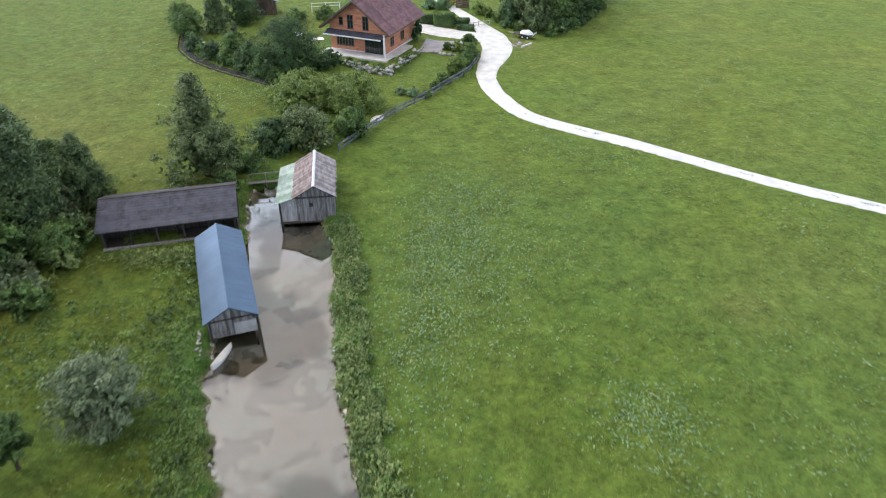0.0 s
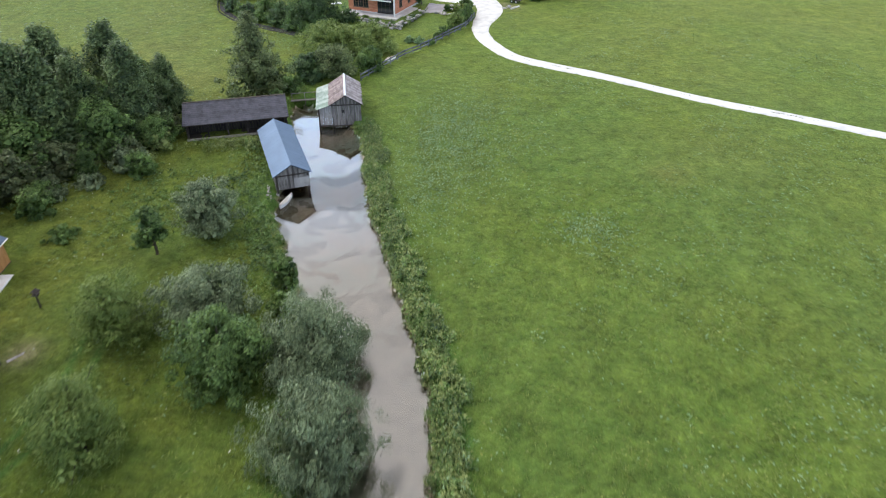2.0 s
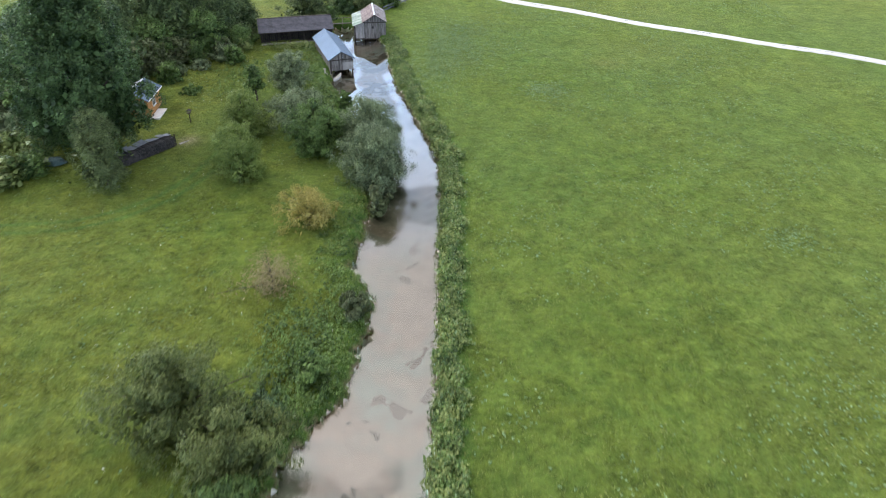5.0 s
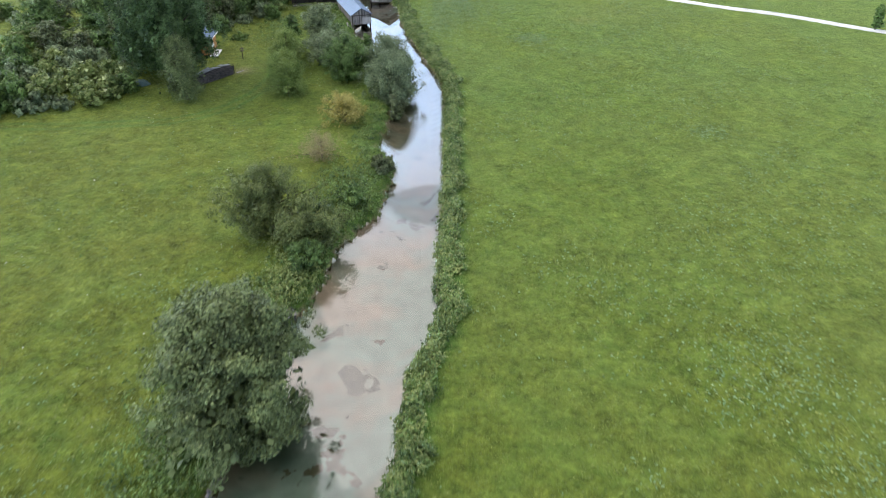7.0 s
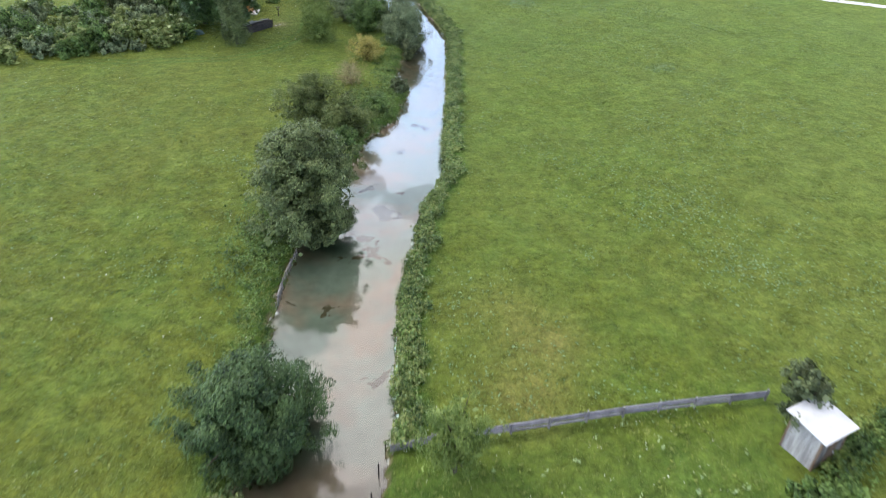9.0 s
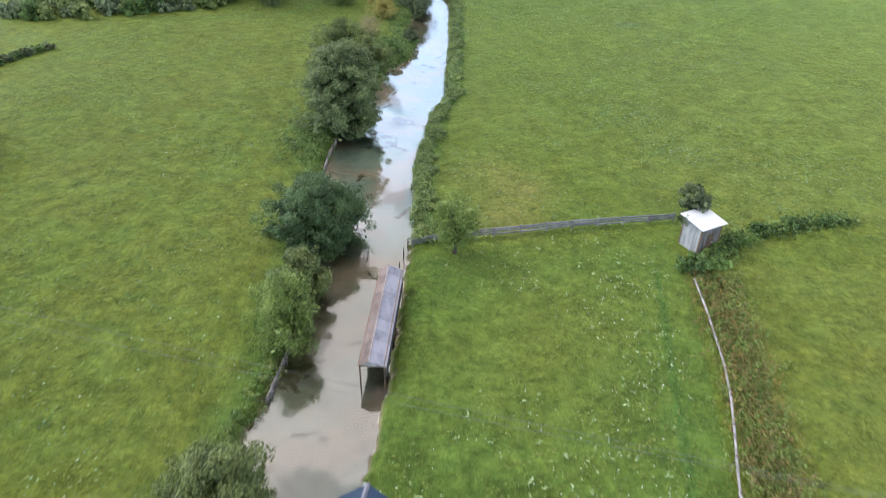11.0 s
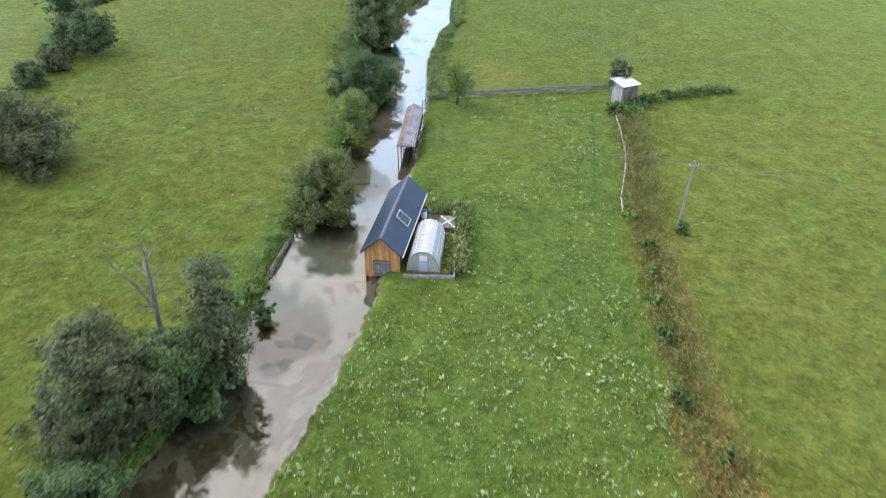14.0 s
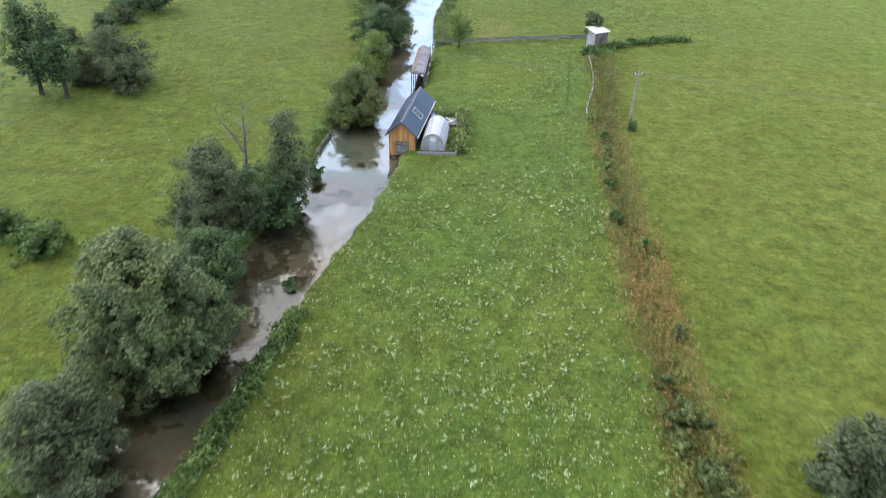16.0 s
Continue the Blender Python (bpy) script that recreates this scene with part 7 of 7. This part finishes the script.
clipped_hedge(-0.6, 116.0, 3.5, 2.0, 2.05, 5, 1, "tall clipped green hedge beside the drive")
clipped_hedge(3.0, 113.6, 2.8, 1.1, 0.8, 5, 2, "low clipped dark green hedge beside the drive")
clipped_hedge(-3.6, 117.4, 2.0, 1.6, 1.4, 5, 3, "clipped dark green hedge beside the house")
clipped_hedge(2.4, 117.6, 2.6, 1.3, 0.85, 5, 4, "low clipped dark green hedge beside the drive")


def upturned_boat():
    t = thing("upturned_boat", pose(-8.4, 75.5, 0, 0, 0, 51) @ Matrix.Scale(0.75, 4), "old white boat lying upturned beside the garden fence", "boat")
    bm = bmesh.new()
    rows = []
    for u in np.linspace(-1, 1, 13):
        w = 0.62 * max(1 - abs(u) ** 2.4, 0.02)
        rows.append([bm.verts.new((u * 1.55, w * math.cos(a), 0.05 + 0.5 * (1 - 0.35 * u * u) * math.sin(a) ** 0.8)) for a in np.linspace(0, math.pi, 9)])
    for a, b in zip(rows, rows[1:]):
        for k in range(8):
            bm.faces.new((a[k], b[k], b[k + 1], a[k + 1]))
    bmesh.ops.recalc_face_normals(bm, faces=bm.faces)
    part("hull", bm, M["white_paint"], t)
    bm = bmesh.new()
    tube(bm, [(u * 1.5, 0, 0.57 - 0.17 * u * u) for u in np.linspace(-1, 1, 9)], [0.03] * 9, 6)
    part("keel", bm, M["larch"], t)
    return t


upturned_boat()


def timber_beam():
    t = thing("timber_beam", pose(12.4, 105.1, 0.02, 0, 0, 47), "pale squared timber lying beside the trailer", "timber")
    part("timber", boxes((-1.25, 1.25, -0.14, 0.14, 0, 0.24), bevel=0.02), M["paving"], t)
    return t


timber_beam()


def white_sheet():
    t = thing("garden_sheet", pose(-20.9, 107.7, 0.03, 0, 0, 20), "white sheet spread on the lawn beside the pool", "sheet")
    part("cloth", boxes((-1.0, 1.0, -0.7, 0.7, 0.0, 0.05), bevel=0.02), M["white_paint"], t)
    return t


white_sheet()
rail_fence([(4.3, 114.8), (5.6, 115.5), (7.1, 116.2)], 1.2, 1.0, (0.35, 0.85), 0.06, 0.05, M["pale_wood"], "low grey wooden gate beside the drive", 5)
rail_fence([(1.6, 127.4), (3.8, 127.6)], 1.1, 1.6, (0.25, 0.55, 0.85, 1.15, 1.45), 0.06, 0.13, M["brown_wood"], "brown board fence panel behind the drive", 6, flat=True)
rail_fence([(-24.8, 125.4), (-20.0, 127.0)], 2.3, 1.3, (1.1,), 0.05, 0.05, M["white_paint"], "white garden rail on slim posts", 7)
rail_fence([(-24.4, 123.2), (-19.6, 124.8)], 2.3, 1.3, (1.1,), 0.05, 0.05, M["white_paint"], "white garden rail on slim posts", 8)


# ---- herbs, grass and flowers ----
def scatter(name, x, y, size, tall, slim, material, label, seed, per=5, flat=0.5, category="herbs", spread=0.5):
    """Little tufts of leaves, each a fan of single leaves rising from one root."""
    rng = np.random.default_rng(seed)
    n = len(x)
    z = height(x, y)
    root = np.repeat(np.stack([x, y, z], 1), per, 0)
    k = n * per
    s = np.repeat(size, per) * rng.uniform(0.6, 1.3, k)
    out = rng.normal(size=(k, 3))
    out[:, 2] = 0
    out = unit(out)
    at = root + out * (s * spread * rng.uniform(0.1, 1.0, k))[:, None]
    at[:, 2] += np.repeat(tall, per) * rng.uniform(0.15, 1.0, k)
    nrm = unit(np.array([0, 0, flat]) + 0.6 * out * rng.uniform(-0.4, 1, (k, 1)) + 0.45 * rng.normal(size=(k, 3)))
    q = leaf_quads(at, nrm, 1.0, slim, rng)
    c = at[:, None, :]
    q = c + (q - c) * s[:, None, None]
    return tagged(new(name, array_mesh(name, q.reshape(-1, 3), 4, material)), label, category, kind="stuff")


def blades(name, x, y, tall, wide, material, label, seed, per=4, lean=0.5, spread=0.12):
    """Tufts of single narrow blades."""
    rng = np.random.default_rng(seed)
    n = len(x)
    root = np.repeat(np.stack([x, y, height(x, y) - 0.01], 1), per, 0)
    k = n * per
    root[:, :2] += rng.normal(0, spread, (k, 2))
    h = np.repeat(tall, per) * rng.uniform(0.6, 1.3, k)
    a = rng.uniform(0, 6.28, k)
    side = np.stack([np.cos(a), np.sin(a), np.zeros(k)], 1) * (wide * rng.uniform(0.7, 1.3, k))[:, None]
    b = rng.uniform(0, 6.28, k)
    tip = root + np.stack([np.cos(b) * lean * h, np.sin(b) * lean * h, h], 1)
    q = np.stack([root - side, root + side, tip], 1)
    return tagged(new(name, array_mesh(name, q.reshape(-1, 3), 3, material)), label, "grass", kind="stuff")


def wavy(x, y, s, seed):
    r = np.random.default_rng(seed).uniform(0, 6.28, 8)
    return (np.sin(x * s + r[0] + 1.7 * np.sin(y * s * 0.7 + r[1])) + np.sin(y * s * 1.1 + r[2] + 1.5 * np.sin(x * s * 0.8 + r[3])) + 0.7 * np.sin((x + y) * s * 1.9 + r[4]) + 0.7 * np.sin((x - y) * s * 2.3 + r[5])) / 3.4


g_rng = np.random.default_rng(99)


def spots(n, x0, x1, y0, y1):
    return g_rng.uniform(x0, x1, n), g_rng.uniform(y0, y1, n)


def off_road(x, y):
    ry = np.interp(x, [4, 5.5, 7.3, 10, 14, 19.9, 25.2, 34.8, 41.7, 57, 71, 100, 140], [95, 84.5, 80.5, 77, 73.9, 70, 66.2, 59.7, 55.3, 46.5, 36, 18, -8])
    return np.abs(y - ry) > 2.2


# right bank: broad-leaved herbs between water and mown meadow
y = g_rng.uniform(-76, 58, 5200)
u = g_rng.uniform(0.0, 1.0, 5200)
x = banks(y)[1] + 0.05 + u * (np.interp(y, [0, 12, 60], [1.9, 2.3, 2.5]) + 0.35 * np.sin(y * 0.9) + 0.25 * np.sin(y * 2.3))
ok = (np.abs(y - 56) > 4.5) | (x > -9.6)
pick = g_rng.random(len(y)) < 0.55
for k_, mat, sd in ((ok & pick, "lf_bank", 11), (ok & ~pick, "lf_mid", 113)):
    scatter("bank_herbs", x[k_], y[k_], np.full(k_.sum(), 0.23), 0.85 * (1 - 0.45 * u[k_]), 0.5, M[mat], "rank broad-leaved herbs along the stream bank", sd, per=13, spread=1.5, flat=0.9)
k_ = ok & (np.arange(len(ok)) % 6 == 0)
scatter("bank_flowers", x[k_], y[k_], np.full(k_.sum(), 0.13), np.full(k_.sum(), 0.85), 0.7, M["lf_pale"], "pale flower heads among the bank herbs", 111, per=3, spread=1.6, flat=1.4, category="flowers")
# left bank
y = g_rng.uniform(-160, 58, 6500)
u = g_rng.uniform(0.0, 1.0, 6500) ** 1.3
x = banks(y)[0] - 0.05 - u * np.interp(y, [-160, -90, -60, -40, -20, 10, 35, 58], [1.6, 1.1, 2.6, 3.8, 3.6, 2.6, 2.2, 2.0])
ok = y < 30.5
pick = g_rng.random(len(y)) < np.interp(y, [-160, -60, -30, -20, 5, 30], [0.5, 0.5, 0.9, 0.9, 0.35, 0.25])
for k_, mat, words, sd in ((ok & pick, "lf_mid", "tall green herbs along the stream bank", 12), (ok & ~pick, "blade", "long green grass along the stream bank", 112)):
    scatter("bank_herbs", x[k_], y[k_], np.full(k_.sum(), 0.22), 0.42 * (1 - 0.4 * u[k_]), 0.4 if mat == "lf_mid" else 0.2, M[mat], words, sd, per=9, spread=1.4, flat=0.8)
# rank herbs beside the alder, in the orchard and before the long shed
for i, (a, b, rx, ry, n, tall, mat) in enumerate(((-16.6, -53.5, 1.6, 4.2, 620, 0.7, "lf_mid"), (-14.2, -42.5, 1.3, 3.4, 520, 0.7, "lf_mid"), (-12.6, -36.5, 1.2, 2.6, 420, 0.7, "lf_bank"), (-10.6, -22.6, 1.6, 3.6, 500, 0.6, "lf_mid"), (-15.4, 26.0, 1.4, 4.5, 320, 0.5, "lf_mid"), (-19.5, 36.5, 1.6, 4.6, 420, 0.5, "lf_mid"), (-23.2, 45.6, 3.0, 0.8, 320, 0.9, "lf_bank"), (-20.0, 45.0, 1.0, 1.4, 160, 1.0, "lf_mid"), (-27.5, 33.0, 3.0, 4.0, 260, 0.4, "lf_mid"))):
    x, y = g_rng.normal(a, rx, n), g_rng.normal(b, ry, n)
    u_ = (x + 17.13) * math.cos(radians(20.4)) + (y - 41.75) * math.sin(radians(20.4))
    ok = (x < banks(y)[0] - 0.2) & ((np.abs(u_) > 2.0) | (np.abs(y - 41.75) > 7)) & (y < 46.4 + 0.27 * (x + 24.25))
    scatter("bank_herbs", x[ok], y[ok], np.full(ok.sum(), 0.24), np.full(ok.sum(), tall), 0.45, M[mat], "rank green herbs in the long grass", 120 + i, per=9, spread=1.4, flat=0.8)
# south-eastern bank
y = g_rng.uniform(-168, -141.6, 900)
x = banks(y)[1] + g_rng.uniform(-0.2, 1.9, 900)
scatter("bank_herbs", x, y, np.full(900, 0.26), np.full(900, 0.8), 0.5, M["lf_mid"], "dark rank herbs on the stream bank", 13, per=10, spread=1.2)
tree(-12.0, -141.9, 0.9, 0.45, "lf_yellow", "small orange-yellow flowering plant on the bank", "plant", "flowering_plant", seed=410, base=0.0)
# ditch and its dry herbs
y = g_rng.uniform(-172, -80, 5200)
x = np.interp(y, [-170, -156, -134, -121, -105, -94, -82], [14.5, 14.6, 15.6, 16.2, 17.6, 19.4, 21.2]) + g_rng.normal(0.3, 1.0, 5200) * np.interp(y, [-140, -110], [1.25, 1.0])
rust = 0.80 * np.exp(-(((y + 138) / 8) ** 2)) + 0.10 > g_rng.uniform(0, 1, 5200)
green = (np.arange(len(x)) % 5 > 2) & ~rust
pale = ~rust & ~green
scatter("ditch_herbs", x[green], y[green], np.full(green.sum(), 0.2), np.full(green.sum(), 0.8), 0.4, M["lf_light"], "rank yellow-green herbs along the ditch", 14, per=11, spread=0.9)
scatter("ditch_herbs", x[pale], y[pale], np.full(pale.sum(), 0.2), np.full(pale.sum(), 0.85), 0.3, M["blade_dry"], "pale dry stalks along the ditch", 19, per=11, spread=0.9)
scatter("ditch_herbs", x[rust], y[rust], np.full(rust.sum(), 0.19), np.full(rust.sum(), 0.85), 0.35, M["rust_herb"], "rust-brown dry herbs along the ditch", 15, per=13, spread=0.9)
for i, (x0, y0, r) in enumerate(((16.6, -113.2, 0.7), (15.4, -121.4, 0.7), (15.2, -127.4, 0.8), (16.7, -104.6, 0.8), (14.4, -148.2, 0.7), (15.4, -151.4, 1.5), (14.2, -153.2, 0.9), (15.6, -155.8, 1.7), (13.9, -159.2, 1.2), (16.6, -143.6, 0.5), (20.9, -106.6, 0.55), (17.3, -109.4, 0.6), (15.9, -117.2, 0.6), (16.6, -132.0, 0.7))):
    tree(x0, y0, 1.3, r, "lf_moss" if 3 < i < 10 else "lf_mid" if i != 3 else "lf_light", "small rounded bush in the ditch", "bush", "ditch_bush", seed=400 + i, base=0.0, lumpy=0.8, group="bushes in the ditch")
# rank hedge of herbs east of the hut and round the head of the ditch
p_ = np.array(line_points([(20.6, -80.6), (22.2, -78.2), (23.6, -76.2), (25.6, -74.6), (28.6, -73.2), (32.4, -72.0), (36.8, -71.0)], 0.03))
x, y = p_.T + g_rng.normal(0, 0.6, (2, len(p_)))
scatter("hedge_herbs", x, y, np.full(len(x), 0.24), np.full(len(x), 0.8), 0.5, M["lf_mid"], "rank dark herbs along the ditch beside the hut", 41, per=6, spread=1.0)
y = g_rng.uniform(-104, -80, 900)
x = np.interp(y, [-105, -94, -82], [17.9, 19.7, 21.4]) + g_rng.normal(0.5, 0.9, 900)
scatter("ditch_herbs", x, y, np.full(900, 0.2), np.full(900, 0.6), 0.4, M["lf_light"], "rank yellow-green herbs at the head of the ditch", 42, per=9, spread=1.0)
# kitchen garden rows
y = g_rng.uniform(-114.2, -102.8, 420)
x = 0.75 + g_rng.normal(0, 0.42, 420)
scatter("garden_herbs", x, y, np.full(420, 0.3), np.full(420, 0.85), 0.5, M["lf_bank"], "tall garden plants along the edging", 16, per=7, spread=0.9)
x, y = spots(160, -0.85, 0.1, -114.0, -108.2)
scatter("garden_herbs", x, y, np.full(160, 0.26), np.full(160, 0.45), 0.5, M["lf_light"], "yellow-green vegetables in the kitchen garden", 17, per=6, spread=0.9)
x, y = spots(90, -3.0, 0.3, -104.6, -103.0)
scatter("garden_herbs", x, y, np.full(90, 0.26), np.full(90, 0.5), 0.5, M["lf_mid"], "green vegetables in the kitchen garden", 18, per=6, spread=0.9)

# pale weeds in drifts over the mown meadows
x, y = spots(120000, -3, 60, -74, 100)
w = 0.30 + 0.6 * wavy(x, y, 0.16, 1) + 0.55 * wavy(x, y, 0.55, 2)
for a, b, r, s in ((13.1, 29, 2.6, 3.4), (30.3, -7, 1.8, 2.2), (2, 45, 7, 1.3), (4, 56, 8, 1.0), (22, -47, 5, 1.1), (24, -56, 4, 1.1), (-1.5, -20, 2.5, 0.6), (30, -30, 9, 0.5)):
    w = w + s * np.exp(-(((x - a) ** 2 + (y - b) ** 2) / (r * r)))
ok = (w > 0.15 + g_rng.uniform(0, 1.4, len(x))) & (x > banks(y)[1] + 1.8) & off_road(x, y) & ((y < 62) | (x > 6))
x, y = x[ok], y[ok]
half = g_rng.random(len(x)) < 0.5
scatter("meadow_weeds", x[half], y[half], np.full(half.sum(), 0.2), np.full(half.sum(), 0.08), 0.4, M["lf_pale"], "pale broad-leaved weeds scattered in the mown meadow", 21, per=3, flat=1.3)
scatter("meadow_weeds", x[~half], y[~half], np.full((~half).sum(), 0.2), np.full((~half).sum(), 0.05), 0.5, M["blade"], "fresh green weeds scattered in the mown meadow", 22, per=3, flat=1.3)
# thick patches of pale blue-green weeds
for i, (a, b, rx, ry, n) in enumerate(((13.1, 29, 1.5, 1.7, 420), (30.3, -7, 1.4, 1.2, 220), (0.6, 50, 3.0, 6.5, 1500), (-2.4, 36, 2.2, 6.0, 700), (22.5, -47.5, 3.4, 2.6, 200), (24.5, -56, 3.0, 2.6, 200), (30, -62, 3.6, 2.6, 130), (33, 24, 5.0, 3.0, 300), (-26, 83, 3.0, 2.4, 420), (-21.5, -38, 2.6, 1.6, 160), (-25, -58, 2.2, 1.6, 120))):
    n = int(n * (1.5 if i in (2, 3) else 0.8))
    x, y = g_rng.normal(a, rx, n), g_rng.normal(b, ry, n)
    ok = (x > banks(y)[1] + 1.6) | (x < banks(y)[0] - 1.5)
    scatter("weed_patch", x[ok], y[ok], np.full(ok.sum(), 0.15), np.full(ok.sum(), 0.10), 0.5, M["lf_pale"], "thick patch of pale blue-green weeds in the meadow", 300 + i, per=4, flat=1.3, category="weeds")
# south-eastern fields
x, y = spots(90000, -16, 60, -175, -72)
strip = (x > banks(y)[1] + 0.2) & (x < np.interp(y, [-170, -105, -80], [13.5, 15.5, 18.5])) & ~((x < 1.3) & (y > -115) & (y < -102.6)) & ~((x < -4.0) & (y > -93) & (y < -81))
w = np.interp(y, [-120, -102], [0.5, 0.12]) + 0.65 * wavy(x, y, 0.25, 3) + 0.3 * wavy(x, y, 0.8, 7) + 0.8 * np.exp(-(((x - 11 - 0.1 * (y + 110)) / 2.6) ** 2)) + 0.5 * (y < -118) + 0.2 * (y < -118) * (x < 8)
ok = strip & (w > g_rng.uniform(0, 1.5, len(x)))
x1, y1 = x[ok], y[ok]
m = np.arange(len(x1)) % 5
big = (m == 0) & (g_rng.random(len(m)) < np.clip(0.26 + 0.35 * wavy(x1, y1, 0.5, 51), 0.03, 1))
scatter("meadow_weeds", x1[big], y1[big], np.full(big.sum(), 0.26), np.full(big.sum(), 0.42), 0.45, M["lf_tall"], "tall pale weeds in the unmown strip", 23, per=5, flat=0.9, spread=0.7)
scatter("meadow_weeds", x1[m > 2], y1[m > 2], np.full((m > 2).sum(), 0.22), np.full((m > 2).sum(), 0.1), 0.5, M["blade"], "fresh green weeds in the unmown strip", 24, per=3, flat=1.3)
scatter("meadow_flowers", x1[m == 2], y1[m == 2], np.full((m == 2).sum(), 0.09), np.full((m == 2).sum(), 0.3), 0.5, M["petal"], "white flower heads in the unmown strip", 25, per=2, flat=1.6, category="flowers")
# the mown edge: a line of darker, longer grass
p_ = line_points([(17.0, -80.0), (15.6, -90.0), (14.0, -100.2), (13.2, -102.2), (11.6, -103.3), (9.0, -103.4), (2.0, -102.9)], 0.09)
x, y = np.array(p_).T + g_rng.normal(0, 0.06, (2, len(p_)))
blades("grass_edge", x, y, np.full(len(x), 0.12), 0.02, M["lf_mid"], "line of longer grass at the mowing edge", 33, per=3, lean=0.6, spread=0.08)
# grey tufts down the middle of the gravel track
p_ = np.array(line_points([(100, 17.6), (71, 35.6), (57, 46.1), (41.7, 55.0), (34.8, 59.4), (25.2, 65.9), (19.9, 69.8), (14, 73.8), (9.5, 77.4)], 0.12))
p_ = p_[wavy(p_[:, 0], p_[:, 1], 0.5, 9) + 0.6 * wavy(p_[:, 0], p_[:, 1], 1.7, 10) > 0.1]
x, y = p_.T + g_rng.normal(0, 0.07, (2, len(p_)))
scatter("track_tufts", x, y, np.full(len(x), 0.20), np.full(len(x), 0.22), 0.5, M["lf_olive"], "thin grey-green tufts down the middle of the track", 34, per=3, flat=1.2, category="grass")
# rockery plants
p_ = np.array(line_points([(-14.8, 95.0), (-12.2, 93.4), (-10.0, 92.4), (-8.0, 92.0), (-6.6, 94.8), (-5.4, 98.2), (-4.5, 100.6)], 0.05))
x, y = p_.T + g_rng.normal(0, 0.45, (2, len(p_)))
scatter("rockery_plants", x, y, np.full(len(x), 0.2), np.full(len(x), 0.95), 0.5, M["lf_mid"], "low green plants between the rockery stones", 35, per=5, spread=1.2)
# western meadow
x, y = spots(90000, -80, -8, -165, 110)
w = 0.35 + 0.6 * wavy(x, y, 0.2, 4) + 0.5 * wavy(x, y, 0.7, 5)
ok = (x < banks(y)[0] - 0.8) & (w > 0.1 + g_rng.uniform(0, 1.4, len(x))) & ~((np.abs(x + 24.2) < 6.5) & (np.abs(y - 50) < 4.5)) & ~((y > 32) & (y < 62) & (x > -20.5))
x1, y1 = x[ok], y[ok]
m = np.arange(len(x1)) % 8
scatter("meadow_weeds", x1[m < 2], y1[m < 2], np.full((m < 2).sum(), 0.18), np.full((m < 2).sum(), 0.07), 0.55, M["lf_pale"], "pale weeds in the western meadow", 26, per=3, flat=1.3)
scatter("meadow_weeds", x1[m > 2], y1[m > 2], np.full((m > 2).sum(), 0.24), np.full((m > 2).sum(), 0.07), 0.4, M["blade"], "fresh grass tufts in the western meadow", 27, per=3, flat=1.3)
m = np.where((m == 2) & (g_rng.random(len(m)) < 0.65), -1, m)
scatter("meadow_flowers", x1[m == 2], y1[m == 2], np.full((m == 2).sum(), 0.11), np.full((m == 2).sum(), 0.3), 0.6, M["petal"], "white flower heads in the western meadow", 28, per=2, flat=1.6, category="flowers")
# darker tussocks in the western pasture
x, y = spots(30000, -70, -8, -150, 60)
w = wavy(x, y, 0.45, 14) + 0.7 * wavy(x, y, 1.3, 15)
ok = (x < banks(y)[0] - 2.0) & (w > 0.25 + g_rng.uniform(0, 0.6, len(x))) & ~((np.abs(x + 24.2) < 6.8) & (np.abs(y - 50) < 4.8)) & ~((y > 32) & (x > -21)) & ~((np.abs(x + 37.4) < 3.2) & (np.abs(y - 20.4) < 3.8))
scatter("meadow_tussocks", x[ok], y[ok], np.full(ok.sum(), 0.22), np.full(ok.sum(), 0.09), 0.3, M["lf_mid"], "dark green grass tussocks in the western pasture", 43, per=4, flat=1.2, category="grass")
# standing grass everywhere the camera passes near
x, y = spots(330000, -66, 78, -168, 80)
l_, r_ = banks(y)
ok = ((x > r_ + 0.2) | (x < l_ - 0.2)) & (g_rng.random(len(x)) < np.clip((78 - x) / 50, 0, 1) * np.clip((x + 66) / 25, 0, 1) * np.clip((80 - y) / 50, 0, 1)) & off_road(x, y) & ~((x > -22) & (x < -9.5) & (y > 33) & (y < 61)) & ~((np.abs(x + 24.2) < 6.3) & (np.abs(y - 50) < 4.3)) & ~((x > -8) & (x < 0.4) & (y > -115) & (y < -102.6)) & ~((x < -4.0) & (x > -8) & (y > -93) & (y < -81)) & ~((np.abs(x + 37.4) < 2.8) & (np.abs(y - 20.4) < 3.2)) & ~((np.abs(x - 21.5) < 2) & (np.abs(y + 75.5) < 2))
x, y = x[ok], y[ok]
blades("meadow_grass", x, y, 0.11 + 0.05 * wavy(x, y, 0.3, 6), 0.035, M["blade"], "short green meadow grass", 31, per=3, lean=1.3, spread=0.15)
